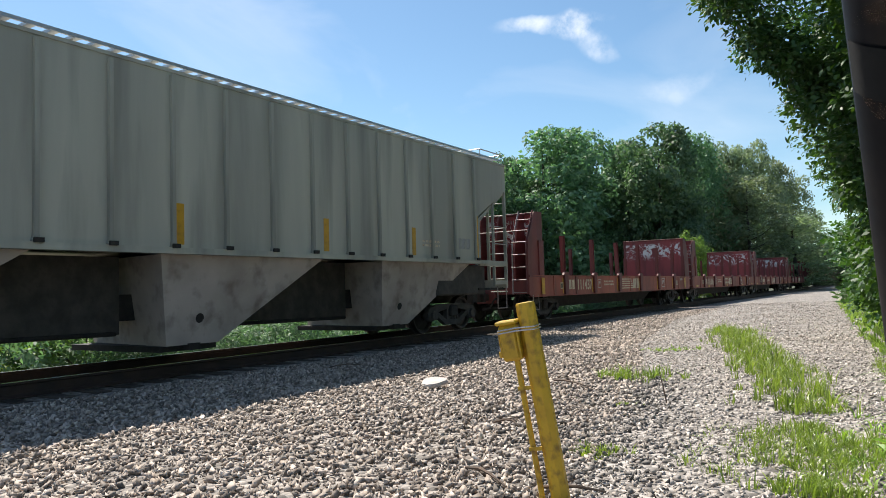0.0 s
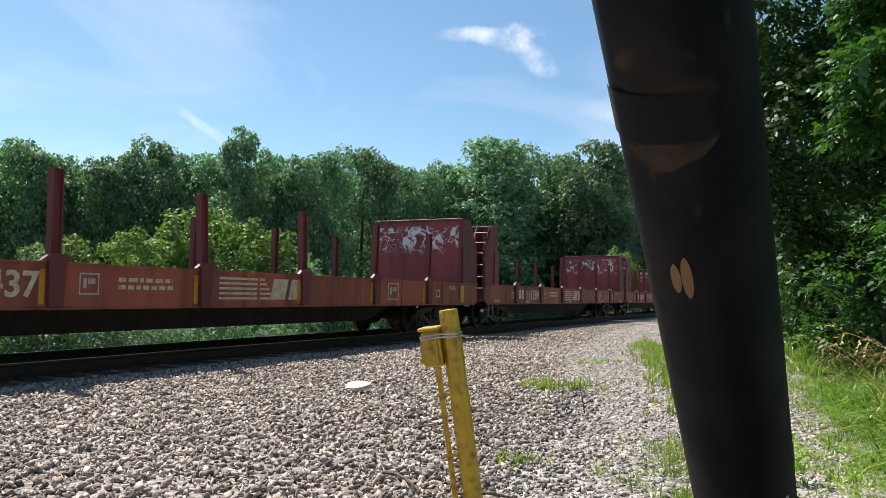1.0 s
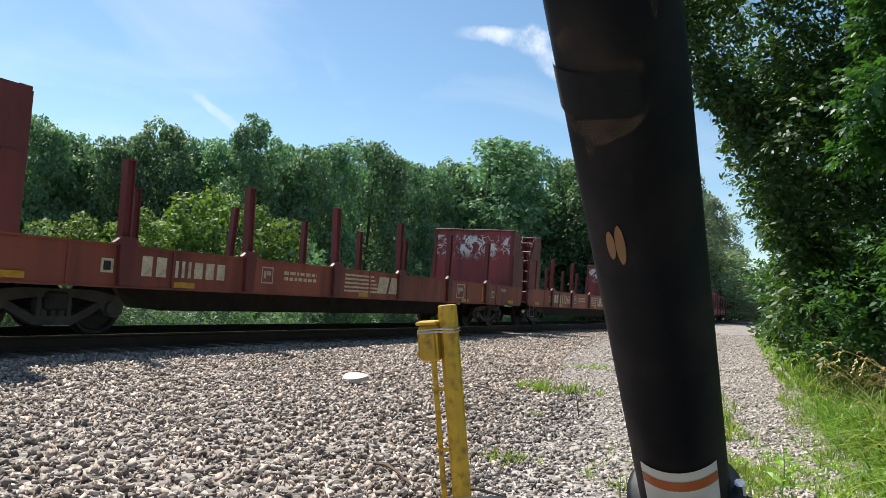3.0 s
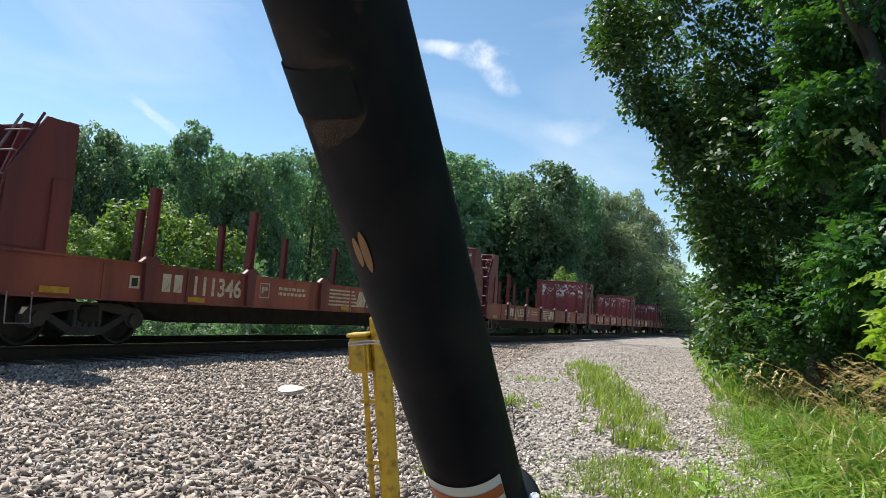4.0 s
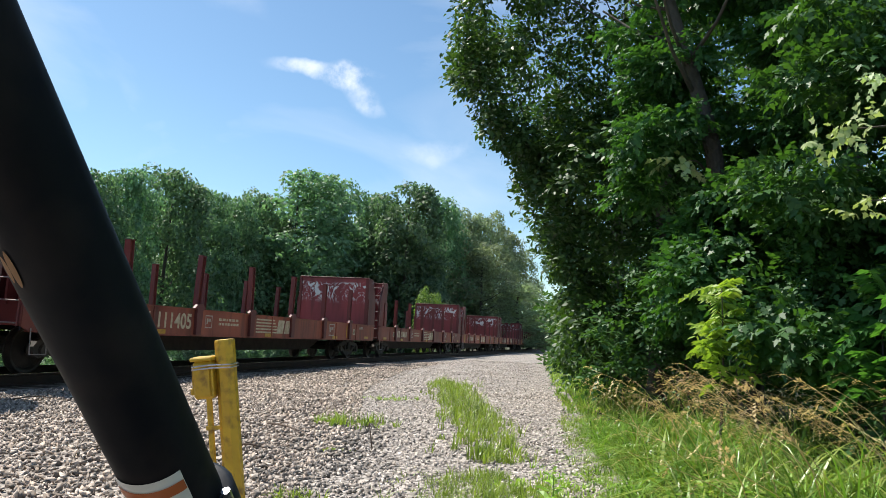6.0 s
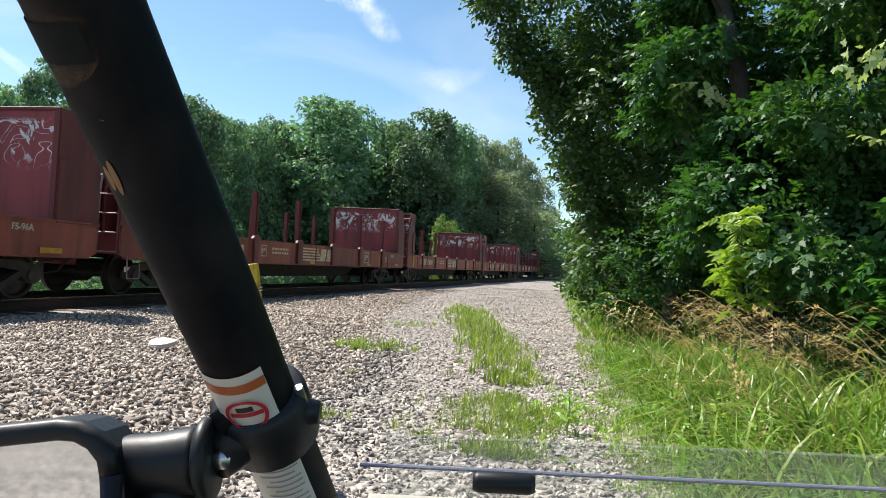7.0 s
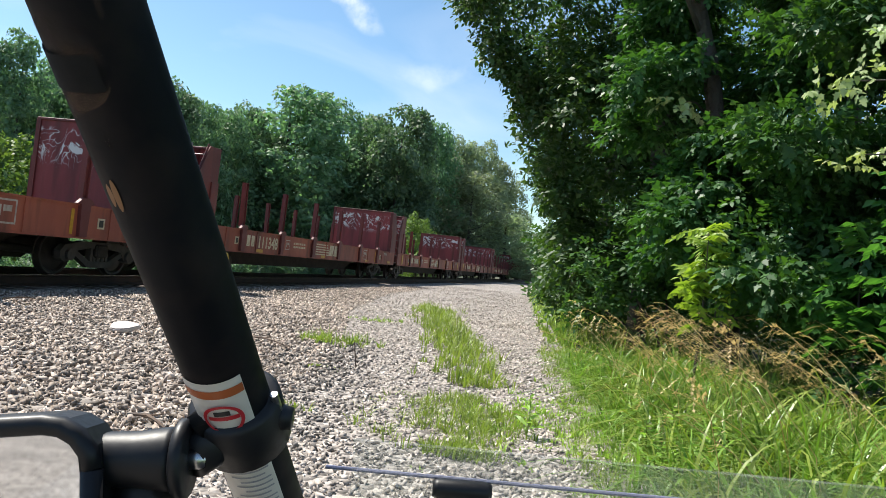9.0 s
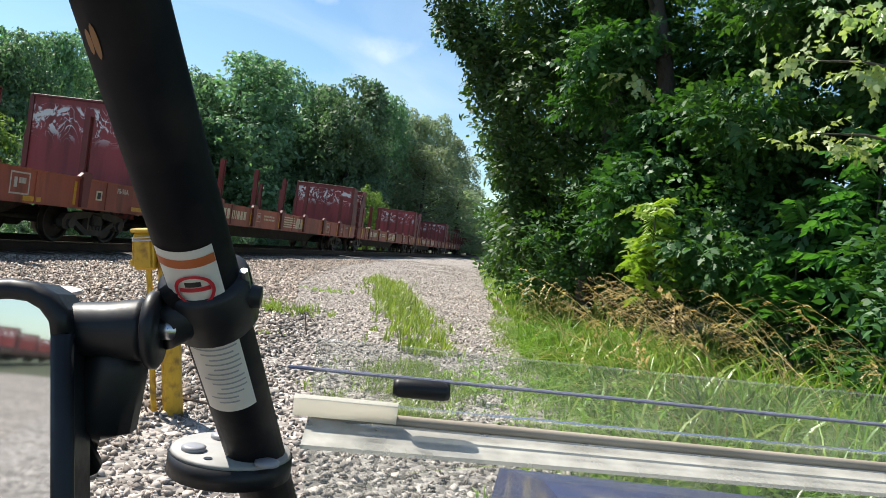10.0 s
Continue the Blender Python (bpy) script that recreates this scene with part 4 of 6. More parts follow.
# ---- covered hopper ----
def build_hopper():
    """Its rear end is at y = 0, the body lies towards -y; the near side at +x."""
    car = empty("covered_hopper_car", "weathered grey covered hopper car with dusty discharge bays", "freight car", "hopper car of the train")
    x = 1.5
    side_outline = [(-17.4, 3.75), (-15.9, 2.95), (-15.9, 1.85), (-1.55, 1.85), (-1.55, 2.95), (0.0, 3.75), (0.0, 4.42), (-17.4, 4.42)]
    part("body", prism(side_outline, "x", -x, x), M["hopper"], car, "grey panelled hopper side")
    roof = bmesh.new()
    add_prism(roof, [(-x - 0.02, 4.40), (x + 0.02, 4.40), (x + 0.02, 4.45), (0.5, 4.6), (-0.5, 4.6), (-x - 0.02, 4.45)], "y", -17.42, 0.02)
    part("roof", roof, M["hopper"], car)
    rib = mesh_of("rib", prism([(-0.05, 1.86), (0.05, 1.86), (0.03, 1.95), (0.03, 4.36), (-0.03, 4.36), (-0.03, 1.95)], "x", x + 0.003, x + 0.06), M["hopper"])
    for k in range(15):
        part("rib", rib, None, car).matrix_basis = pose(0, -1.75 - 0.985 * k, 0)
    sill = bmesh.new()
    add_box(sill, x - 0.1, x + 0.08, -17.2, -1.0, 1.76, 1.85)
    part("side_sill", sill, M["hopper"], car)
    part("side_sill", box(-x - 0.06, -x + 0.1, -17.2, -1.0, 1.76, 1.85), M["hopper"], car)
    lug = mesh_of("lug", box(x + 0.081, x + 0.12, -0.06, 0.06, 1.84, 1.9), M["under"])
    for k in range(15):
        part("lug", lug, None, car).matrix_basis = pose(0, -1.75 - 0.985 * k, 0)
    stripe = mesh_of("stripe", box(x + 0.004, x + 0.008, -0.07, 0.07, 1.9, 2.5), M["yellow"])
    for y in (-4.55, -7.4, -10.6, -13.9):
        part("stripe", stripe, None, car, "yellow reflective stripe").matrix_basis = pose(0, y + 0.12, 0)
    tall = mesh_of("stripe", box(x + 0.004, x + 0.008, -0.05, 0.05, 1.9, 2.95), M["yellow"])
    part("stripe", tall, None, car, "yellow reflective stripe").matrix_basis = pose(0, -1.62, 0)
    bays = ((-5.5, -1.9), (-10.75, -7.3), (-16.0, -12.6))
    for ridge, a1 in bays:
        b0, b1 = ridge + 0.25, ridge + 1.2
        bm = bmesh.new()
        top = [bm.verts.new(p) for p in ((1.43, ridge, 1.76), (1.43, a1, 1.76), (-1.43, a1, 1.76), (-1.43, ridge + 0.5, 1.76))]
        low = [bm.verts.new(p) for p in ((1.2, b0, 0.42), (1.2, b1, 0.42), (-1.2, b1, 0.42), (-1.2, b0 + 0.4, 0.42))]
        bm.faces.new(low[::-1])
        bm.faces.new(top)
        for k in range(4):
            bm.faces.new((top[k], low[k], low[(k + 1) % 4], top[(k + 1) % 4]))
        bmesh.ops.recalc_face_normals(bm, faces=bm.faces[:])
        bay = part("bay", bm, M["bay"], car, "dusty tan discharge bay")
        part("poke_hole", tube([(1.24, ridge + 0.8, 0.82), (1.275, ridge + 0.8, 0.81)], 0.075, 12), M["under"], bay, "dark round hand hole")
        gate = box(-1.1, 1.1, b0 - 0.05, b1 + 0.05, 0.33, 0.42)
        add_box(gate, 1.1, 1.25, (b0 + b1) / 2 - 0.1, (b0 + b1) / 2 + 0.1, 0.34, 0.44)
        part("gate", gate, M["under"], bay)
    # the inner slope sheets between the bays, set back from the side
    # darker material than the bays: the recess shade is put into its colour
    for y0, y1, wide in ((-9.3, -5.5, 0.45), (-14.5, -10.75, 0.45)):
        part("slope_sheet", prism([(y0, 0.72), (y0 + 1.3, 1.76), (y1, 1.76), (y1, 0.6)], "x", -wide, wide), M["frame_cast"], car, "sooty inner slope sheet, recess shade put into its dark colour")
        part("discharge_pipe", tube([(0.5, y0 - 0.4, 0.66), (0.5, y1 - 0.1, 0.62)], 0.035, 8), M["under"], car)
    part("centre_sill", box(-0.35, 0.35, -17.0, -0.4, 0.8, 1.2), M["under"], car)
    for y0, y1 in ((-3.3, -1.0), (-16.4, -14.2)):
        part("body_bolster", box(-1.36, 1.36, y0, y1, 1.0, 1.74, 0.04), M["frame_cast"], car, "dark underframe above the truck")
    bm = bmesh.new()
    add_prism(bm, [(-1.45, 1.86), (-1.45, 2.9), (-0.05, 3.72), (-0.02, 3.72), (-0.02, 3.66), (-1.36, 2.84), (-1.36, 1.86)], "x", -1.45, 1.45)
    part("slope_sheet", bm, M["hopper"], car)
    frame_ = bmesh.new()
    for sx in (1.46, 0.95):
        add_box(frame_, sx - 0.035, sx + 0.035, -0.05, 0.02, 1.2, 3.76)
        add_box(frame_, sx - 0.03, sx + 0.03, -0.72, -0.66, 1.2, 3.4)
    add_box(frame_, -1.48, 1.48, -0.08, 0.04, 1.15, 1.36)
    add_box(frame_, 1.44, 1.5, -1.5, 0.0, 1.72, 1.85)
    add_box(frame_, 1.44, 1.5, -0.7, 0.0, 1.24, 1.34)
    part("end_frame", frame_, M["hopper"], car, "pale grey open end frame")
    for k in range(10):
        z = 1.05 + 0.34 * k
        part("rung", tube([(0.95, 0.05, z), (1.46, 0.05, z)], 0.014, 6), M["hopper"], car)
    for z in (2.3, 2.75):
        part("grab_iron", tube([(1.5, -0.7, z), (1.5, 0.0, z)], 0.014, 6), M["hopper"], car)
    part("sill_step", tube([(1.47, -0.05, 1.2), (1.47, -0.05, 0.62), (1.47, -0.55, 0.62), (1.47, -0.55, 1.2)], 0.018, 6), M["rung"], car)
    part("platform", box(-1.4, 1.4, -1.4, 0.0, 1.1, 1.16), M["under"], car)
    board = bmesh.new()
    for k in range(58):
        add_box(board, 1.0, 1.4, -17.4 + 0.3 * k, -17.3 + 0.3 * k, 4.56, 4.6)
    for sx in (1.0, 1.38):
        add_box(board, sx, sx + 0.03, -17.4, 0.0, 4.55, 4.6)
    part("running_board", board, M["roofmetal"], car, "galvanised roof walkway")
    for y in (-1.2, -0.02):
        part("roof_rail", tube([(1.42, y, 4.45), (1.42, y, 4.72), (0.6, y, 4.72), (0.6, y, 4.5)], 0.016, 6), M["roofmetal"], car)
    part("roof_rail", tube([(1.42, -1.2, 4.72), (1.42, -0.02, 4.72)], 0.016, 6), M["roofmetal"], car)
    hatch = mesh_of("hatch", box(-0.35, 0.35, -0.5, 0.5, 4.6, 4.7, 0.03), M["roofmetal"])
    for k in range(8):
        part("hatch", hatch, None, car).matrix_basis = pose(0, -1.6 - 2.05 * k, 0)
    part("stencil_bars", data_bars(2, 0.7, 0.05), M["black"], car).matrix_basis = pose(x + 0.004, -4.1, 2.2)
    bm = bmesh.new()
    for k in range(9):
        add_box(bm, 0, 0.003, 0.06 * k, 0.06 * k + 0.03, 0, 0.26)
    part("stencil_panel", bm, M["labelgrey"], car).matrix_basis = pose(x + 0.004, -2.5, 2.1)
    part("coupler", FC["coupler"], None, car).matrix_basis = pose(0, 0.05, 0, 0, 0, 180)
    add_truck(car, -2.2, True)
    add_truck(car, -15.2, True)
    return car


HOPPER = build_hopper()


# ---- yellow post with its lock box ----
def build_post():
    ob = empty("marker_post", "chipped yellow steel post with a lock box, leaning in the ballast", "post")
    ob.matrix_basis = Matrix.Translation((-1.768, 3.61, 0.0)) @ Matrix.LocRotScale((0, 0, 0), Euler((radians(4.5), radians(-7.5), radians(10))), Vector((0.9, 0.9, 1.0)))
    bm = bmesh.new()
    k, rings = 8, []
    for z, r in ((-0.1, 0.056), (0.5, 0.0565), (1.06, 0.057), (1.07, 0.053)):
        rings.append([bm.verts.new((r * math.cos(2 * math.pi * (i + 0.5) / k), r * math.sin(2 * math.pi * (i + 0.5) / k), z)) for i in range(k)])
    for a, b in zip(rings, rings[1:]):
        for i in range(k):
            bm.faces.new((a[i], a[(i + 1) % k], b[(i + 1) % k], b[i]))
    bm.faces.new(rings[-1])
    part("post", bm, M["post"], ob)
    part("conduit", tube([(-0.1, -0.03, -0.05), (-0.1, -0.03, 0.8)], 0.017, 8), M["post"], ob, "thin yellow conduit")
    b = box(-0.17, -0.055, -0.075, 0.02, 0.78, 0.97, 0.012)
    lock = part("lock_box", b, M["post"], ob, "yellow lock box")
    part("box_lid", box(-0.18, -0.05, -0.085, 0.025, 0.972, 0.992, 0.006), M["post"], lock)
    part("hasp", box(-0.186, -0.172, -0.05, -0.01, 0.80, 0.94, 0.004), M["post"], lock)
    part("box_door", box(-0.158, -0.068, -0.082, -0.0755, 0.795, 0.955, 0.004), M["post"], lock)
    part("padlock", box(-0.2, -0.174, -0.05, -0.03, 0.80, 0.835, 0.006), M["post"], lock, "small yellow-painted padlock")
    part("shackle", tube([(-0.187, -0.046, 0.835), (-0.187, -0.046, 0.853), (-0.187, -0.034, 0.853), (-0.187, -0.034, 0.835)], 0.003, 6), M["chrome"], lock)
    part("hinge", tube([(-0.052, -0.083, 0.80), (-0.052, -0.083, 0.95)], 0.006, 8), M["post"], lock)
    for z in (0.93, 0.945):
        part("wire", tube([(-0.17, -0.08, z), (-0.05, -0.09, z + 0.006), (0.05, -0.066, z), (0.062, 0.02, z)], 0.004, 6), M["chrome"], ob, "twisted steel wire")
    for z in (0.3, 0.62):
        part("strap", box(-0.12, -0.04, -0.052, -0.044, z, z + 0.02), M["post"], ob)
    return ob


build_post()


def build_slab():
    bm = bmesh.new()
    pts = []
    for i in range(14):
        a = 2 * math.pi * i / 14
        r = 0.14 * (1 + 0.1 * math.sin(3 * a + 1) + 0.05 * math.sin(5 * a))
        pts.append((r * math.cos(a) * 1.15, r * math.sin(a) * 0.9))
    add_prism(bm, pts, "z", -0.015, 0.03)
    bmesh.ops.bevel(bm, geom=bm.edges[:], offset=0.012, segments=2, affect="EDGES")
    ob = new("flat_rock", mesh_of("flat_rock", bm, M["paleplate"]))
    p = on_track(-4.62, 7.2, 0.07)
    ob.matrix_basis = pose(p.x, p.y, p.z, 16, -3, 12)
    return tagged(ob, "pale flat rock lying on the ballast", "rock")


build_slab()


def build_twig(x, y, turn, length, seed):
    rng = random.Random(seed)
    pts = [(length * (t - 0.5), 0.03 * math.sin(4 * t + seed), 0.02 + 0.03 * math.sin(3.1 * t)) for t in (0, 0.3, 0.6, 1.0)]
    bm = tube(pts, [0.012, 0.011, 0.009, 0.005], 6)
    add_tube(bm, [pts[1], (pts[1][0] + 0.1, 0.09, 0.07)], [0.007, 0.003], 5)
    ob = new("stick", mesh_of("stick", bm, M["twig"]))
    ob.matrix_basis = pose(x, y, 0.035, 0, 0, turn)
    return tagged(ob, "dry brown stick lying on the stones", "stick", "sticks on the ballast")


for x, y, turn, length, seed in ((-2.3, 3.72, -25, 0.5, 1), (-3.55, 7.6, -30, 0.75, 2), (-1.75, 3.7, 10, 0.35, 3), (-3.2, 6.2, 5, 0.3, 4), (-7.4, 8.1, 60, 0.5, 5), (-3.0, 5.2, -15, 0.28, 6)):
    build_twig(x, y, turn, length, seed)


# ---- grass ----
def blades(name, roots, heights, widths, lean, material, seed, label, category="grass", segments=3, tuft=9, spread=0.05, sway=0.0):
    """Tufts of arched tapering blades, spraying outwards from each root; all in one mesh."""
    rng = np.random.default_rng(seed)
    k0 = len(roots)
    c = k0 * tuft
    az = rng.uniform(0, 2 * np.pi, c)
    reach = rng.uniform(0, 1, c) ** 0.7
    roots, heights, widths = (np.repeat(a, tuft, 0) for a in (roots, heights, widths))
    heights = heights * rng.uniform(0.55, 1.15, c)
    widths = widths * rng.uniform(0.6, 1.4, c)
    way = np.stack([np.cos(az), np.sin(az), 0 * az], -1)
    start = roots + way * (spread * reach)[:, None]
    turn = az + rng.normal(0, 0.9, c)
    turn = np.arctan2(np.sin(turn) - 0.35 * sway, np.cos(turn) - sway)
    way = np.stack([np.cos(turn), np.sin(turn), 0 * az], -1)
    bow = lean * (0.12 + 0.95 * reach * rng.uniform(0.3, 1.2, c))
    twist = turn + np.pi / 2 + rng.normal(0, 0.5, c)
    side = np.stack([np.cos(twist), np.sin(twist), 0 * az], -1)
    V = []
    for k in range(segments + 1):
        t = k / segments
        rise = heights * (t - 0.62 * np.clip(bow, 0, 1.45) * t ** 2.6)
        p = start + way * (heights * bow * t ** 1.9)[:, None] + np.stack([0 * rise, 0 * rise, rise], -1)
        w = widths * (1 - 0.9 * t ** 1.6)
        V += [p - side * w[:, None], p + side * w[:, None]]
    V = np.stack(V, 1).reshape(-1, 3)
    step = 2 * (segments + 1)
    quad = np.array([[2 * k, 2 * k + 1, 2 * k + 3, 2 * k + 2] for k in range(segments)])
    F = (quad[None] + step * np.arange(c)[:, None, None]).reshape(-1, 4)
    return tagged(new(name, array_mesh(name, V, F, material, True)), label, category, kind="stuff")


def roots_of(n, s, lift=0.0):
    return np.stack([n * CT - s * ST, n * ST + s * CT, ground_height(n, s) + lift], -1)


RNG = np.random.default_rng(5)


def strip_centre(s):
    return np.interp(s, [2, 4.8, 6.3, 9.9, 17.0, 30], [-0.25, -0.48, -0.62, -1.35, -3.2, -6.2])


def grass_patch(name, count, s0, s1, half, tall, seed, label, thin=0.0, wide=0.005):
    r = np.random.default_rng(seed)
    s = r.uniform(s0, s1, count)
    edge = np.minimum(1, np.minimum(s - s0, s1 - s) / 0.5 + 0.35)
    n = strip_centre(s) + r.normal(0, 0.45, count) * half * edge
    keep = np.array([noise.noise((a * 1.6, b * 1.6, seed)) for a, b in zip(n, s)]) > thin - 0.35
    n, s = n[keep], s[keep]
    h = tall * r.uniform(0.35, 1.15, len(n))
    blades(name, roots_of(n, s, 0.0), h, wide * r.uniform(0.6, 1.3, len(n)), 1.0, M["grass"], seed, label, segments=4, tuft=8)


grass_patch("grass_strip", 620, 6.9, 18.2, 0.56, 0.29, 21, "green grass growing along the middle of the trail", 0.05, 0.0062)
grass_patch("grass_patch", 520, 4.3, 6.35, 0.62, 0.14, 22, "low green grass patch in the trail", 0.12, 0.0042)


def weed_patch(n0, s0, rn, rs, count, tall, seed):
    r = np.random.default_rng(seed)
    n, s = n0 + r.normal(0, rn, count), s0 + r.normal(0, rs, count)
    blades("weeds", roots_of(n, s), tall * r.uniform(0.4, 1.1, count), 0.004 + 0.005 * r.uniform(0, 1, count), 1.0, M["grass"], seed, "small clump of green weeds among the stones", "weeds")


weed_patch(-2.75, 8.9, 0.30, 0.22, 34, 0.24, 31)
weed_patch(-3.3, 12.6, 0.25, 0.2, 26, 0.1, 32)
weed_patch(-1.8, 4.85, 0.10, 0.09, 22, 0.1, 33)
weed_patch(-2.25, 6.85, 0.06, 0.05, 8, 0.07, 34)
weed_patch(0.1, 5.7, 0.3, 0.9, 150, 0.09, 35)


def bank(count, s0, s1, w0, w1, low, high, width, seed, label, lean=0.9, material="grass", tuft=11, sway=0.0):
    r = np.random.default_rng(seed)
    s = s0 + (s1 - s0) * r.uniform(0, 1, count) ** 1.25
    d = w0 + (w1 - w0) * r.uniform(0, 1, count)
    n = trail_edge(s) + d
    h = (low + (high - low) * np.clip(d / 1.1, 0, 1)) * r.uniform(0.55, 1.15, count)
    blades("tall_grass", roots_of(n, s, -0.02), h, width * r.uniform(0.6, 1.3, count), lean, M[material], seed, label, "grass", 5, tuft, 0.08, sway)


bank(900, 3.2, 13.0, 0.0, 3.0, 0.14, 0.55, 0.0052, 41, "dense tall green grass on the bank beside the trail", 1.5, "grass_deep", 11, 0.1)
bank(560, 3.0, 10.5, 0.12, 3.0, 0.28, 0.82, 0.0092, 42, "broad arching blades of tall grass on the bank", 1.9, "grass_deep", 8, 0.15)
bank(210, 3.0, 9.5, 0.3, 3.0, 0.4, 0.9, 0.0105, 46, "pale sunlit arching blades of tall grass on the bank", 2.1, "grass", 7, 0.3)
bank(760, 3.4, 12.0, -0.12, 0.5, 0.1, 0.2, 0.0042, 45, "short grass along the trail's edge", 1.0)
bank(600, 12.5, 40.0, 0.0, 2.4, 0.2, 0.75, 0.012, 43, "tall green grass further along the trail")
bank(350, -3.0, 3.4, 0.5, 4.0, 0.3, 0.7, 0.007, 44, "tall green grass beside the trail")


def build_seed_head(n, s, tall, turn, bend, seed):
    """A stem that bows over and carries a loose brown panicle."""
    rng = random.Random(seed)
    bm = bmesh.new()
    a = radians(turn)
    dirx, diry = math.cos(a), math.sin(a)

    def at(t):
        return Vector((dirx * bend * t ** 2.2, diry * bend * t ** 2.2, tall * (t - 0.16 * t ** 3)))
    add_tube(bm, [at(t) for t in (0, 0.3, 0.55, 0.75, 0.9, 1.0)], [0.0032, 0.0028, 0.0022, 0.0018, 0.0013, 0.0008], 5, False)
    for k in range(17):
        t = 0.6 + 0.4 * k / 17
        p = at(t)
        b = rng.uniform(0, 6.28)
        ln = rng.uniform(0.12, 0.27) * (1.15 - 0.75 * (t - 0.6) / 0.4)
        d = Vector((dirx * 0.85 + 0.5 * math.cos(b), diry * 0.85 + 0.5 * math.sin(b), 0.2 + 0.45 * math.sin(b * 1.7)))
        side = Vector((-d.y, d.x, 0.2)).normalized() * 0.0066

        def along(u):
            return p + d * ln * u + Vector((0, 0, -0.45 * ln * u * u))
        for u in (0.3, 0.44, 0.58, 0.72, 0.86, 1.0):
            c = along(u)
            out = (d.normalized() + Vector((rng.uniform(-0.5, 0.5), rng.uniform(-0.5, 0.5), -0.4 * u))).normalized()
            tip = c + out * rng.uniform(0.02, 0.034)
            mid = c.lerp(tip, 0.45)
            bm.faces.new([bm.verts.new(v) for v in (c, mid + side, tip, mid - side)])
        for u0, u1 in ((0, 0.5), (0.5, 1.0)):
            bm.faces.new([bm.verts.new(v) for v in (along(u0), along(u0) + side * 0.25, along(u1) + side * 0.2, along(u1))])
    ob = new("seed_head", mesh_of("seed_head", bm, M["grass_dry"]))
    ob.location = roots_of(np.array([n]), np.array([s]))[0]
    return tagged(ob, "tall grass stem bowing under a ripe brown seed head", "grass stem", "seed heads of the tall grass")


r = random.Random(77)
for k in range(72):
    s = r.uniform(3.7, 9.0)
    n = float(trail_edge(s)) + r.uniform(0.4, 2.9)
    build_seed_head(n, s, r.uniform(0.65, 1.2), r.choice((150, 165, 180, 190, 200, 215, 20, 240)) + r.uniform(-25, 25), r.uniform(0.5, 1.1), 100 + k)


# ---- leaves and trees ----
# outlines as (along, across, fold): a plain pointed oval and a lobed maple leaf
OVAL = ((0, 0, 0), (0.3, 0.25, 0.06), (0.62, 0.22, 0.05), (1, 0, -0.06), (0.62, -0.22, 0.05), (0.3, -0.25, 0.06))
MAPLE = ((0, 0, 0), (0.03, 0.3, 0.05), (0.24, 0.22, 0.03), (0.44, 0.5, 0.06), (0.54, 0.2, 0.02), (0.7, 0.22, 0.02), (1, 0, -0.1),
         (0.7, -0.22, 0.02), (0.54, -0.2, 0.02), (0.44, -0.5, 0.06), (0.24, -0.22, 0.03), (0.03, -0.3, 0.05))


def leaf_faces(root, way, broad, face, w, outline):
    V = np.stack([root + way * w * u + broad * w * v + face * w * h for u, v, h in outline], 1).reshape(-1, 3)
    return V, np.arange(len(V)).reshape(-1, len(outline))


def leaf_clumps(centres, radii, count, size, seed, squash=0.8, outline=OVAL, fill=0.3):
    """Leaves in tight bunches over the upper skins of many lumps, so that each lump is bright above and dark below."""
    rng = np.random.default_rng(seed)
    centres, radii = np.asarray(centres, float), np.asarray(radii, float)
    per = 9
    bunches = count // per
    pick = rng.choice(len(centres), bunches, p=radii ** 2 / (radii ** 2).sum())
    d = rng.normal(size=(bunches, 3)) + (0, 0, 0.25)
    d /= np.linalg.norm(d, axis=1, keepdims=True)
    core = centres[pick] + d * (radii[pick] * (1 - fill * rng.uniform(0, 1, bunches) ** 1.3))[:, None] * (1, 1, squash)
    core, d = np.repeat(core, per, 0), np.repeat(d, per, 0)
    n = len(core)
    root = core + rng.normal(0, size * 0.75, (n, 3))
    face = d * 0.6 + rng.normal(0, 0.42, (n, 3)) + (0, 0, 0.6)
    face /= np.linalg.norm(face, axis=1, keepdims=True)
    way = d * 0.8 + rng.normal(0, 0.7, (n, 3)) + (0, 0, -0.35)
    way -= face * (way * face).sum(1, keepdims=True)
    way /= np.linalg.norm(way, axis=1, keepdims=True)
    return leaf_faces(root, way, np.cross(face, way), face, size * rng.uniform(0.65, 1.3, n)[:, None], outline)


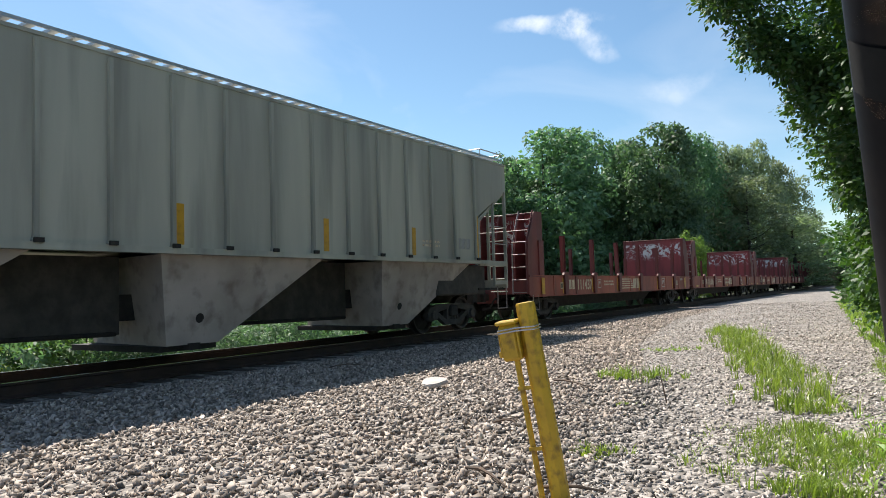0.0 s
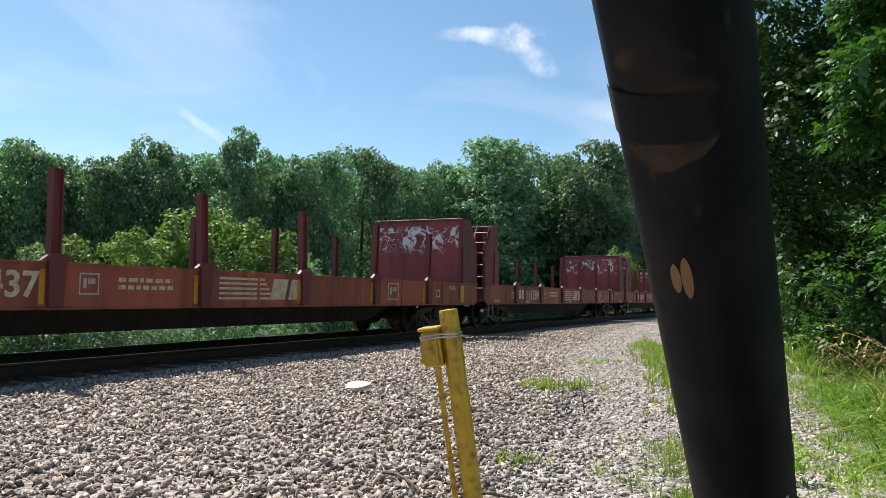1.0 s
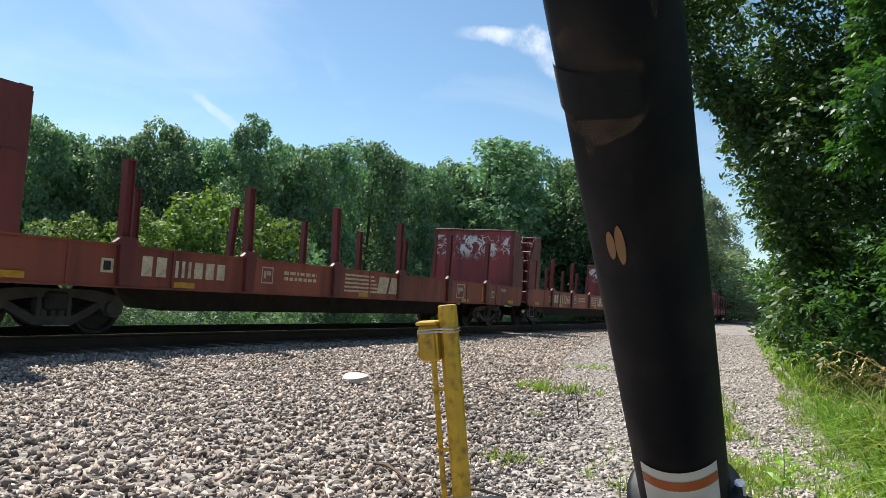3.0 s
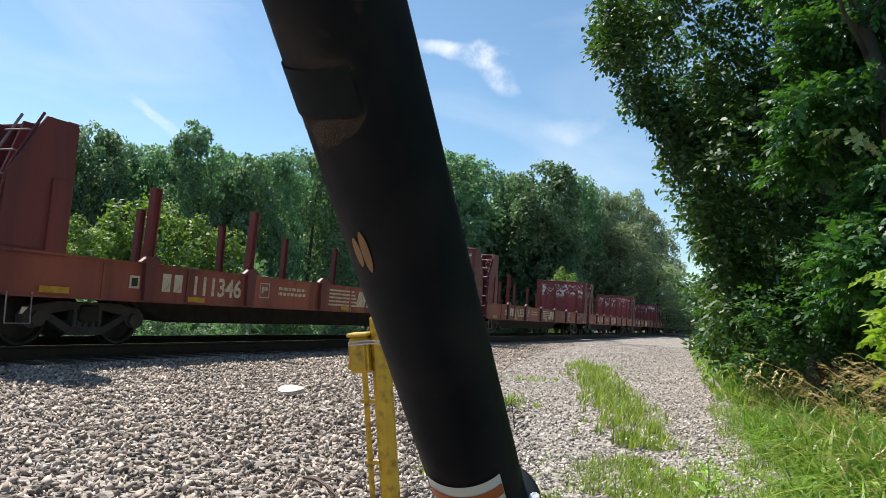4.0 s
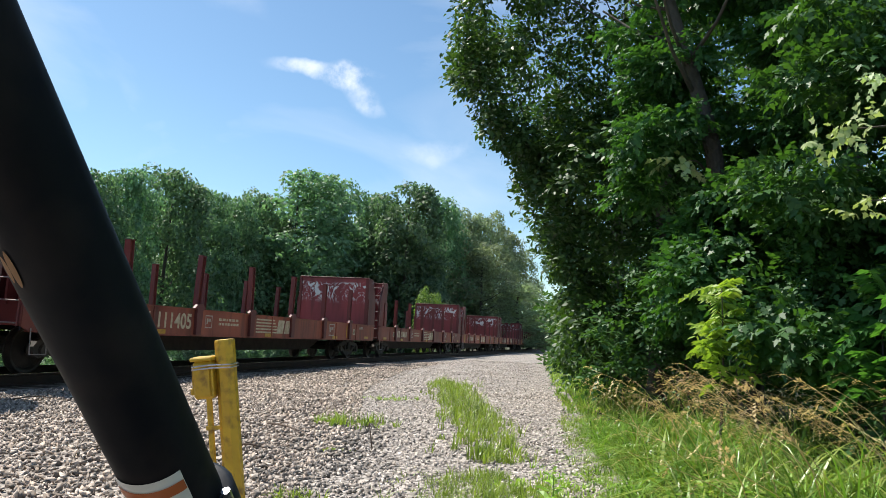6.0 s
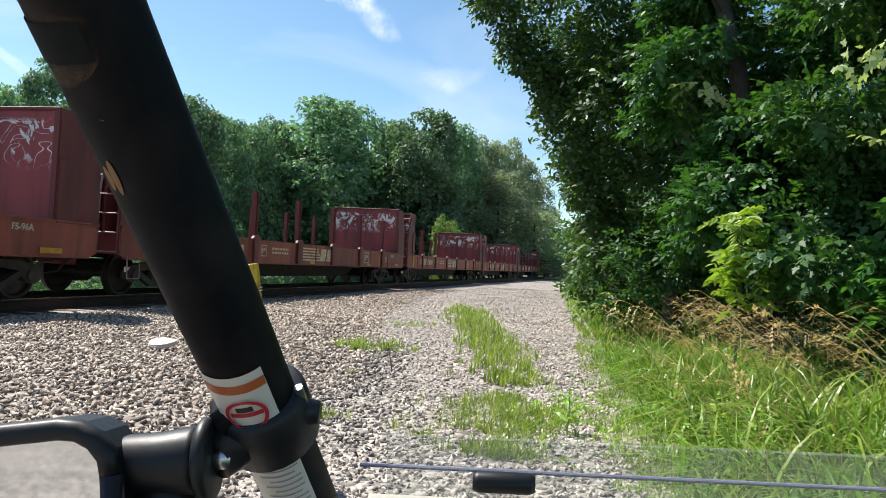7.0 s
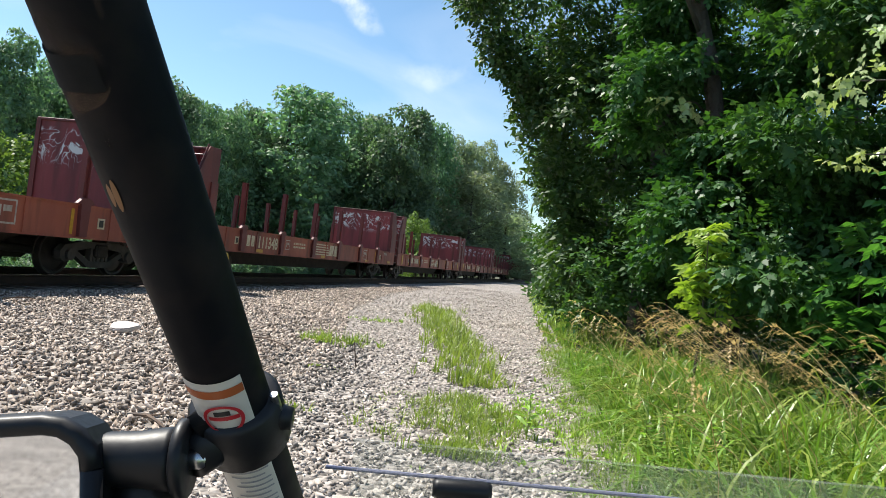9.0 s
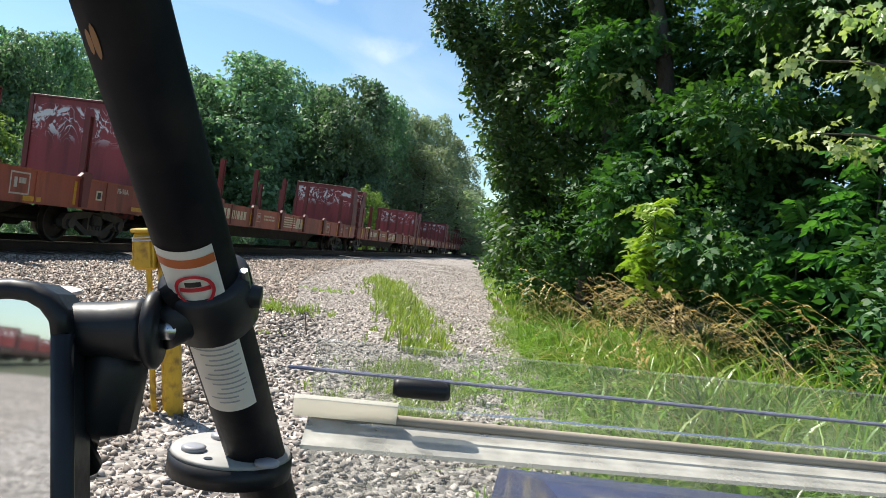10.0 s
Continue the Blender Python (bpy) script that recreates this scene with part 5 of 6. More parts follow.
def leaf_cloud(centres, radii, count, size, seed, squash=0.85, fill=0.35, droop=0.25):
    """Folded leaf shapes over the skins of many lumps, facing outwards and upwards."""
    rng = np.random.default_rng(seed)
    centres, radii = np.asarray(centres, float), np.asarray(radii, float)
    pick = rng.choice(len(centres), count, p=radii ** 2 / (radii ** 2).sum())
    d = rng.normal(size=(count, 3)) + (0, 0, 0.45)
    d /= np.linalg.norm(d, axis=1, keepdims=True)
    rr = radii[pick] * (1 - fill * rng.uniform(0, 1, count) ** 1.5) * rng.uniform(0.85, 1.2, count)
    p = centres[pick] + d * rr[:, None] * (1, 1, squash)
    normal = d + rng.normal(0, 0.55, (count, 3)) + (0, 0, 0.35)
    normal /= np.linalg.norm(normal, axis=1, keepdims=True)
    along = np.cross(normal, rng.normal(size=(count, 3)))
    along += (0, 0, -droop)
    along /= np.linalg.norm(along, axis=1, keepdims=True)
    across = np.cross(normal, along)
    w = size * rng.uniform(0.6, 1.3, count)[:, None]
    a, b = p - along * w * 0.5, p + along * w * 0.55
    m = p - along * w * 0.08 + normal * w * -0.1
    V = np.stack([a, m + across * w * 0.36, b, m - across * w * 0.36], 1).reshape(-1, 3)
    F = np.arange(4 * count).reshape(-1, 4)
    return V, F


def leaf_sprays(centres, radii, count, size, seed, squash=0.8, fill=0.5, per=7, outline=OVAL, hang=0.0):
    """Sprays of leaves: each a short twig that reaches out and droops, with leaves in pairs along it."""
    rng = np.random.default_rng(seed)
    centres, radii = np.asarray(centres, float), np.asarray(radii, float)
    pick = rng.choice(len(centres), count, p=radii ** 2 / (radii ** 2).sum())
    d = rng.normal(size=(count, 3)) * (1, 1, 0.8)
    d /= np.linalg.norm(d, axis=1, keepdims=True)
    rr = radii[pick] * (1 - fill * rng.uniform(0, 1, count) ** 1.4)
    base = centres[pick] + d * rr[:, None] * (1, 1, squash)
    axis = d * (1, 1, 0.35) + rng.normal(0, 0.45, (count, 3)) + (0, 0, -0.12)
    axis /= np.linalg.norm(axis, axis=1, keepdims=True)
    up = np.array((0, 0, 1.0)) + rng.normal(0, 0.45, (count, 3))
    side = np.cross(axis, up)
    side /= np.linalg.norm(side, axis=1, keepdims=True)
    face = np.cross(side, axis)
    w = size * rng.uniform(0.7, 1.3, count)[:, None]
    V = []
    for k in range(per):
        t = k / (per - 1)
        sgn = 0.0 if k == per - 1 else (1.0 if k % 2 else -1.0)
        root = base + axis * w * 2.6 * t - face * w * 0.5 * t * t
        way = side * sgn * 0.9 + axis * (0.55 + 0.5 * (sgn == 0)) + rng.normal(0, 0.18, (count, 3)) - face * 0.15 - (0, 0, hang)
        way /= np.linalg.norm(way, axis=1, keepdims=True)
        broad = np.cross(face + rng.normal(0, 0.3, (count, 3)), way)
        broad /= np.linalg.norm(broad, axis=1, keepdims=True)
        V.append(leaf_faces(root, way, broad, face, w, outline)[0])
    V = np.concatenate(V)
    return V, np.arange(len(V)).reshape(-1, len(outline))


def crown_lumps(rng, base, top, radius, count, lump, shape=1.0):
    """Lumps of foliage spread over an egg-shaped crown, some of them inside it."""
    cs, rs = [], []
    for i in range(count):
        u = (i + rng.uniform(0, 1)) / count
        prof = radius * math.sin(math.pi * (0.2 + 0.72 * u ** shape)) ** 0.55
        a = rng.uniform(0, 2 * math.pi)
        d = rng.uniform(0.7, 1.08) if i % 4 else rng.uniform(0.1, 0.7)
        k = lump * rng.uniform(0.55, 1.4)
        cs.append((prof * d * math.cos(a), prof * d * math.sin(a), base + (top - base - k * 0.8) * u + rng.uniform(-0.3, 0.3)))
        rs.append(k)
    return cs, rs


def trunk_mesh(height, radius, crown_base, limbs, seed, lean=(0, 0)):
    rng = random.Random(seed)
    bm = bmesh.new()
    pts = [(lean[0] * t ** 1.3 * height + 0.12 * math.sin(5 * t + seed), lean[1] * t ** 1.3 * height, height * t - 0.3 * (t == 0)) for t in (0, 0.06, 0.25, 0.5, 0.75, 1.0)]
    add_tube(bm, pts, [radius * 1.5, radius * 1.1, radius * 0.9, radius * 0.7, radius * 0.45, radius * 0.1], 10, False)
    for k in range(limbs):
        t = rng.uniform(crown_base / height, 0.9)
        z = height * t
        x0, y0 = lean[0] * t ** 1.3 * height, lean[1] * t ** 1.3 * height
        a = rng.uniform(0, 2 * math.pi)
        ln = height * 0.3 * (1.15 - t)
        q = (x0 + ln * math.cos(a), y0 + ln * math.sin(a), z + ln * 0.65)
        mid = (x0 + ln * 0.5 * math.cos(a), y0 + ln * 0.5 * math.sin(a), z + ln * 0.22)
        add_tube(bm, [(x0, y0, z), mid, q], [radius * 0.4 * (1.2 - t), radius * 0.25 * (1.2 - t), 0.015], 6, False)
    return mesh_of("trunk", bm, M["bark"], True)


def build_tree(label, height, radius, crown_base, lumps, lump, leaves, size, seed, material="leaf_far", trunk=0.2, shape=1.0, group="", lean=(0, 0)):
    rng = random.Random(seed)
    tree = empty("tree", label, "tree", group)
    part("trunk", trunk_mesh(height * 0.92, trunk, crown_base, 9, seed, lean), None, tree, "grey-brown tapering trunk")
    cs, rs = crown_lumps(rng, crown_base, height, radius, lumps, lump, shape)
    cs = [(c[0] + lean[0] * c[2], c[1] + lean[1] * c[2], c[2]) for c in cs]
    v, f = leaf_cloud(cs, rs, leaves, size, seed)
    part("crown", array_mesh("crown", v, f, M[material]), None, tree, "leafy green crown")
    return tree


def polar(az, dist, z=None):
    a = radians(az)
    x, y = -math.sin(a) * dist, math.cos(a) * dist + 0.1
    n, s = x * CT + y * ST, -x * ST + y * CT
    return x, y, float(ground_height(n, s)) if z is None else z


WOODS = "trees of the wood beyond the track"
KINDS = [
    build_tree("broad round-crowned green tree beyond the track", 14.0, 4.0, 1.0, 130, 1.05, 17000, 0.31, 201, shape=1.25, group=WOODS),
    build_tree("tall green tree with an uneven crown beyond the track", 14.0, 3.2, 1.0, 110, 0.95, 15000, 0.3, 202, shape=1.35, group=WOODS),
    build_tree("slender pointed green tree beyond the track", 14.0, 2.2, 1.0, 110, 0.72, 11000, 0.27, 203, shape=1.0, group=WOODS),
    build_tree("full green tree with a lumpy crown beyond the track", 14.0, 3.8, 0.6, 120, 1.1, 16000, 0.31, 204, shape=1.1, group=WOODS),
    build_tree("pale feathery tree beyond the track, haze mixed into its grey-green leaf colour", 14.0, 3.0, 1.0, 120, 0.8, 11500, 0.27, 205, "leaf_grey", shape=1.0, group=WOODS),
]
REACH = (4.9, 4.0, 2.7, 4.7, 3.7)
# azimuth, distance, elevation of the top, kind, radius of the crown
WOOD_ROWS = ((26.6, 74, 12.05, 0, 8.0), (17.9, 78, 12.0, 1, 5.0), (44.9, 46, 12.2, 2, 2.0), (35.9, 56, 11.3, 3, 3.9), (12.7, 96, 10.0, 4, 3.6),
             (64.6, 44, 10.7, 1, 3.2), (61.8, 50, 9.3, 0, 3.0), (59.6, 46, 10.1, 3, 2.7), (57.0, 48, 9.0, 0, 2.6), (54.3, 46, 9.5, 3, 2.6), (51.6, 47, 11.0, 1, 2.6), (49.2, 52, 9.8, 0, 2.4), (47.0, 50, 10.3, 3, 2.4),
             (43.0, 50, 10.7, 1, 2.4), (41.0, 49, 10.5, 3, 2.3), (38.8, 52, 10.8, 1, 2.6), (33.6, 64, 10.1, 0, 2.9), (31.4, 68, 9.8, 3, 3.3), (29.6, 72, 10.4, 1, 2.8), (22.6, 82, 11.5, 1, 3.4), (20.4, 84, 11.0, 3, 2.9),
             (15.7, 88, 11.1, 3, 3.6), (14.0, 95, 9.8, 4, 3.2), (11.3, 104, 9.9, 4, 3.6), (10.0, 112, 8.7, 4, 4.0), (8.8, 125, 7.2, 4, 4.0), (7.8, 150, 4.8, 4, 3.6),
             (6.9, 190, 2.6, 3, 4.5), (5.5, 230, 1.6, 0, 6.0), (68, 50, 10.2, 0, 3.6), (72, 46, 9.5, 3, 3.4), (78, 48, 9.2, 1, 3.6), (86, 50, 9.5, 0, 4.5), (96, 50, 9.5, 3, 5.0), (108, 52, 9, 0, 5.5), (122, 55, 9, 1, 6.0))
rr = random.Random(9)


def plant(kind, az, dist, el, radius, first):
    x, y, z = polar(az, dist)
    tall = dist * math.tan(radians(el)) + 1.13 - z
    tree = KINDS[kind] if first else copy_thing(KINDS[kind], Matrix())
    wide = max(radius / REACH[kind], 0.74 * tall / 14.1)
    tree.matrix_basis = pose(x, y, z, 0, 0, rr.uniform(0, 360)) @ Matrix.Diagonal((wide, wide, tall / 13.8, 1))
    tree["label"] = KINDS[kind]["label"]


for az, dist, el, kind, radius in WOOD_ROWS[5:] + WOOD_ROWS[:5]:
    plant(kind, az, dist, el, radius, (az, dist, el, kind, radius) in WOOD_ROWS[:5])
# a second, lower row closes the gaps between the trunks
for k in range(22):
    az = 6 + k * 2.9
    dist = 64 + 1.2 * max(0, 35 - az) + rr.uniform(-3, 6)
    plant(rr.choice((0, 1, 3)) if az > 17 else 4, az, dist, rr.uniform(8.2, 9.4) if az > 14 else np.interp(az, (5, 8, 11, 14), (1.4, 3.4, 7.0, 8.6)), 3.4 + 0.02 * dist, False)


def build_shrub(label, lumps, leaves, size, seed, material, name="shrub", group=""):
    """lumps: centres and radii about the shrub's foot."""
    ob = empty(name, label, "shrub", group)
    bm = bmesh.new()
    for c in lumps[:5]:
        add_tube(bm, [(0, 0, -0.1), (c[0] * 0.4, c[1] * 0.4, c[2] * 0.55), (c[0], c[1], c[2])], [0.03, 0.02, 0.008], 5, False)
    part("stem", mesh_of("stem", bm, M["bark"]), None, ob)
    v, f = leaf_sprays([c[:3] for c in lumps], [c[3] for c in lumps], leaves // 5, size * 0.75, seed)
    part("foliage", array_mesh("foliage", v, f, M[material]), None, ob)
    return ob


def lump_list(rng, wide, tall, count, size):
    return [(rng.uniform(-wide, wide), rng.uniform(-wide, wide), rng.uniform(0.25, 1) * tall, size * rng.uniform(0.6, 1.3)) for _ in range(count)]


UNDER = "bushes beyond the track"
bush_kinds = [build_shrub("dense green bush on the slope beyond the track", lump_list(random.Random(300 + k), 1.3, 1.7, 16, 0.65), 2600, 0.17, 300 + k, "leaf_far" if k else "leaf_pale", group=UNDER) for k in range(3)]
for k, b in enumerate(bush_kinds):
    b.location = on_track(-21.0, 9 + 6 * k, -1.5)
for k in range(64):
    s = -6 + k * 1.55 + rr.uniform(-0.6, 0.6)
    n = -19.5 - 0.05 * s + rr.uniform(-5, 2.0) - (3 if k % 3 == 0 else 0)
    p = on_track(n, s, float(ground_height(n, s)))
    c = copy_thing(bush_kinds[rr.choice((0, 1, 1, 1, 2, 2, 2, 2))], Matrix())
    g = rr.uniform(0.6, 1.5)
    c.matrix_basis = pose(p.x, p.y, p.z, 0, 0, rr.uniform(0, 360)) @ Matrix.Diagonal((g, g, g * rr.uniform(0.8, 1.5), 1))
YOUNG = build_tree("light green young tree at the wood's edge", 6.0, 1.9, 0.4, 60, 0.62, 5200, 0.2, 206, "leaf_pale", trunk=0.06, group="young trees at the wood's edge")
for k, (az, dist, tall, wide) in enumerate(((47.6, 38, 7.4, 1.0), (15.6, 62, 6.2, 0.75), (43.5, 40, 6.6, 1.0), (53, 36, 5.6, 1.1), (58, 36, 5.2, 1.2), (50.3, 39, 5.8, 1.0))):
    x, y, z = polar(az, dist)
    c = copy_thing(YOUNG, Matrix()) if k else YOUNG
    c.matrix_basis = pose(x, y, z, 0, 0, 67 * k) @ Matrix.Diagonal((tall / 6 * wide, tall / 6 * wide, tall / 6, 1))


# ---- the wood beside the trail ----
NEAR = "trees beside the trail"


def wood_line(el):
    """How far the wood leans out over the trail, in degrees, at a height in degrees."""
    return float(np.interp(el, (-2, 1.6, 4, 5.8, 8.4, 10.5, 12.3, 14.9, 16, 16.9, 19, 19.8, 22.5, 24.8, 40), (6.2, 6.7, 6.7, 7.1, 8.5, 9.5, 10.4, 10.9, 12.2, 13.6, 14.2, 15.7, 16.1, 15.4, 16)))


def hem(rng, count, x, y, lo, hi):
    """Leafy ends of the boughs that overhang the trail."""
    out = []
    for _ in range(count):
        el, wy, cr = rng.uniform(-1, 30), y + rng.uniform(0.0, 1.6), rng.uniform(lo, hi)
        out.append((0.15 - math.tan(radians(wood_line(el))) * wy + cr * rng.uniform(1.0, 1.9) + 0.1 - x, wy - y, 1.13 + math.tan(radians(el)) * wy, cr))
    return out


def near_tree(label, x, y, height, trunk, lumps, leaves, size, seed, material="leaf", lean=(0, 0), maple=False):
    tree = empty("tree", label, "tree", NEAR)
    tree.location = (x, y, 0.0)
    part("trunk", trunk_mesh(height, trunk, height * 0.3, 10, seed, lean), None, tree, "grey-brown bark trunk")
    kept = []
    for cx, cy, cz, cr in lumps:
        wx, wy = x + cx, y + cy
        if wx - 0.15 - cr * 0.9 - size * 0.6 > -math.tan(radians(wood_line(math.degrees(math.atan2(cz - 1.13, wy))))) * wy:
            kept.append((cx, cy, cz, cr))
    cs, rs = [c[:3] for c in kept], [c[3] for c in kept]
    if maple:
        v, f = leaf_sprays(cs, rs, leaves, size, seed, 0.5, 0.7, 7, MAPLE, 0.35)
    else:
        v, f = leaf_clumps(cs, rs, leaves, size, seed)
    part("crown", array_mesh("crown", v, f, M[material]), None, tree, "dark green leafy crown")
    return tree


def fan(rng, count, x0, x1, y0, y1, z0, z1, lo, hi):
    return [(rng.uniform(x0, x1), rng.uniform(y0, y1), rng.uniform(z0, z1), rng.uniform(lo, hi)) for _ in range(count)]


q = random.Random(400)
# the overhanging tree
near_tree("tall leaning hardwood tree overhanging the trail", 0.6, 12.6, 11.0, 0.14,
          fan(q, 120, -5.2, 1.0, 0.0, 3.2, 3.6, 10.5, 0.3, 0.75) + fan(q, 80, -3.6, 1.0, 0.0, 3.0, 0.8, 5.5, 0.3, 0.6) + fan(q, 26, -1.9, 0.4, -1.0, 0.2, 1.0, 6.5, 0.25, 0.5) + hem(q, 110, 0.6, 12.6, 0.2, 0.42),
          60000, 0.115, 401, lean=(-0.03, 0.03))
# a grey trunk, bare where the crown opens
near_tree("maple with a bare grey trunk among its tiers of leaves", 1.62, 10.2, 8.5, 0.15,
          fan(q, 26, -0.9, 0.4, -0.9, 0.4, 1.6, 3.4, 0.3, 0.6) + fan(q, 26, 0.1, 3.0, -0.7, 0.5, 2.6, 6.4, 0.35, 0.7) + fan(q, 14, -1.6, -0.75, -0.6, 0.8, 3.0, 7.0, 0.3, 0.55) + fan(q, 18, -1.5, 2.5, 0.6, 1.6, 3.0, 8.0, 0.4, 0.7),
          11500, 0.08, 402, "leaf_maple", lean=(-0.2, 0.0), maple=True)
near_tree("young maple with tiers of broad leaves at the wood's edge", 3.3, 8.8, 5.6, 0.09,
          fan(q, 46, -1.6, 1.6, -1.3, 1.0, 1.2, 5.2, 0.35, 0.7), 7600, 0.08, 413, "leaf_maple", maple=True)
near_tree("dark hardwood tree deeper in the wood", 3.6, 13.5, 12.0, 0.2,
          fan(q, 90, -3.0, 3.5, -1.5, 3.0, 0.8, 10.0, 0.5, 1.0), 20000, 0.12, 403)
near_tree("leafy tree further along the trail", -0.3, 19.5, 11.5, 0.18,
          fan(q, 90, -4.5, 3.5, -3.0, 3.5, 0.8, 10.5, 0.45, 1.0), 20000, 0.125, 404)
near_tree("leafy tree further along the trail", -0.6, 29.0, 11.0, 0.18,
          fan(q, 80, -5, 3.5, -4.0, 4.0, 0.8, 10.5, 0.6, 1.2), 16000, 0.15, 405)
near_tree("leafy tree far along the trail", -1.0, 43.0, 11.0, 0.2,
          fan(q, 60, -6, 4, -5.0, 5.0, 0.8, 10, 0.8, 1.5), 11000, 0.2, 406)
near_tree("leafy tree far along the trail", -3.6, 66.0, 11.0, 0.2,
          fan(q, 50, -6, 5, -7.0, 7.0, 0.8, 10, 1.0, 1.8), 9000, 0.27, 407)
near_tree("leafy tree far along the trail", -5.6, 100.0, 11.0, 0.2,
          fan(q, 50, -7, 6, -10.0, 10.0, 0.8, 9.0, 1.0, 2.0), 8000, 0.34, 408)
near_tree("dark tree close beside the vehicle", 5.4, 5.0, 7.0, 0.15,
          fan(q, 50, -1.4, 2.5, -2.2, 2.2, 1.0, 6.0, 0.4, 0.85), 14000, 0.1, 409)
near_tree("dark tree deep in the wood", 7.5, 10.0, 12.0, 0.2,
          fan(q, 60, -2.5, 3, -4, 4, 0.5, 10.0, 0.7, 1.3), 11000, 0.14, 410)
near_tree("dark tree deep in the wood", 6.5, 18.0, 12.0, 0.2,
          fan(q, 60, -4, 3, -4, 4, 0.5, 11.0, 0.7, 1.3), 11000, 0.15, 411)
near_tree("dark tree deep in the wood", 5.5, 27.0, 12.0, 0.2,
          fan(q, 60, -4, 3, -5, 5, 0.5, 11.0, 0.8, 1.4), 10000, 0.18, 412)

# undergrowth at the foot of the wood
for x, y, w, tall, count, leaves, seed in ((1.0, 11.5, 1.2, 2.2, 22, 6500, 431), (2.6, 9.0, 1.1, 2.3, 22, 6500, 432), (3.6, 6.8, 1.0, 2.0, 18, 5500, 433), (0.0, 15.5, 1.2, 2.4, 22, 5500, 434), (-0.6, 21.0, 1.3, 2.4, 20, 4500, 435), (-1.6, 28.0, 1.4, 2.5, 20, 4000, 436), (4.6, 4.2, 1.2, 1.6, 16, 3500, 437), (-2.3, 38.0, 1.6, 2.6, 20, 3500, 438)):
    sh = build_shrub("dark green understorey shrub at the wood's edge", lump_list(random.Random(seed), w, tall, count, 0.42), leaves, 0.12 if y < 14 else 0.17, seed, "leaf", group="shrubs at the wood's edge")
    sh.location = (x, y, 0.0)


def compound_sprig(bm, base, ahead, length, leaf, rng, droop=0.35):
    """A feathery leaf: a stalk with paired leaflets."""
    ahead = Vector(ahead).normalized()
    side = ahead.cross(Vector((0, 0, 1))).normalized()
    last = Vector(base)
    for k in range(9):
        t = (k + 1) / 9
        p = Vector(base) + ahead * length * t + Vector((0, 0, -droop * length * t * t))
        for sgn in (1, -1):
            d = (side * sgn * 0.85 + ahead * 0.5 + Vector((rng.uniform(-0.2, 0.2), rng.uniform(-0.2, 0.2), -0.65 + rng.uniform(-0.4, 0.35)))).normalized()
            l = leaf * rng.uniform(0.8, 1.2) * (1.15 - 0.5 * abs(t - 0.5))
            w = ahead * l * 0.22
            m = p + d * l * 0.42 + Vector((0, 0, 0.008))
            bm.faces.new([bm.verts.new(v) for v in (p, m + w, p + d * l, m - w)])
        bm.faces.new([bm.verts.new(v) for v in (last + side * 0.002, last - side * 0.002, p - side * 0.002, p + side * 0.002)])
        last = p


def build_sapling(x, y, tall, spread, count, leaf, seed, material, label, name="sapling"):
    rng = random.Random(seed)
    ob = empty(name, label, "sapling")
    ob.location = (x, y, 0.0)
    part("stem", tube([(0, 0, -0.05), (0.04, 0.02, tall * 0.5), (0.02, 0.03, tall)], [0.018, 0.013, 0.005], 6), M["bark"], ob)
    bm = bmesh.new()
    for k in range(count):
        z = tall * (1.02 - 0.6 * rng.uniform(0, 1) ** 1.2)
        a = rng.uniform(0, 2 * math.pi)
        compound_sprig(bm, (0.02, 0.02, z), (math.cos(a), math.sin(a), rng.uniform(0.0, 1.1)), spread * rng.uniform(0.5, 1.15), leaf, rng, rng.uniform(0.2, 0.7))
    part("leaves", bm, M[material], ob, "feathery yellow-green leaves" if material == "leaf_lime" else "")
    return ob


build_sapling(0.98, 8.0, 1.78, 0.38, 44, 0.11, 501, "leaf_lime", "bright yellow-green sapling with feathery leaves at the wood's edge")
build_sapling(2.7, 6.9, 2.5, 0.62, 80, 0.15, 502, "leaf_mid", "dark green sapling with feathery leaves")
build_sapling(2.25, 7.4, 1.75, 0.55, 60, 0.14, 503, "leaf_mid", "dark green sapling with feathery leaves")
build_sapling(3.4, 6.0, 2.1, 0.6, 60, 0.14, 504, "leaf_mid", "dark green sapling with feathery leaves")


def build_branch(x, y, z, ahead, length, count, leaf, seed):
    """A low branch of broad leaves, sunlight put into their colour, reaching in from the wood."""
    rng = random.Random(seed)
    ob = empty("branch", "low branch of maple leaves, sunlight and sky sheen put into their pale colour", "branch")
    ob.location = (x, y, z)
    d = Vector(ahead).normalized()
    part("limb", tube([(0, 0, 0), tuple(d * length * 0.5 + Vector((0, 0, 0.05))), tuple(d * length)], [0.016, 0.011, 0.004], 6), M["bark"], ob)
    pts = [tuple(d * length * rng.uniform(0.2, 1.0) + Vector((rng.gauss(0, 0.16), rng.gauss(0, 0.16), rng.gauss(0, 0.05)))) for _ in range(12)]
    v, f = leaf_sprays(pts, [0.1] * len(pts), count // 6, leaf, seed, 0.4, 0.9, 6, MAPLE, 0.6)
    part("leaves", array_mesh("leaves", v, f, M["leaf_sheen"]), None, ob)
    return ob


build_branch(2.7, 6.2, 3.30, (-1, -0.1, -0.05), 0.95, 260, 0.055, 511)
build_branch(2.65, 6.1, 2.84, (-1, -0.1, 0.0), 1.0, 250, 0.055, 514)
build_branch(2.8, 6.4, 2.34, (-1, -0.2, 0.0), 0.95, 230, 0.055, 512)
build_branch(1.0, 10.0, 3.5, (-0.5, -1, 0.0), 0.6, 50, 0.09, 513)


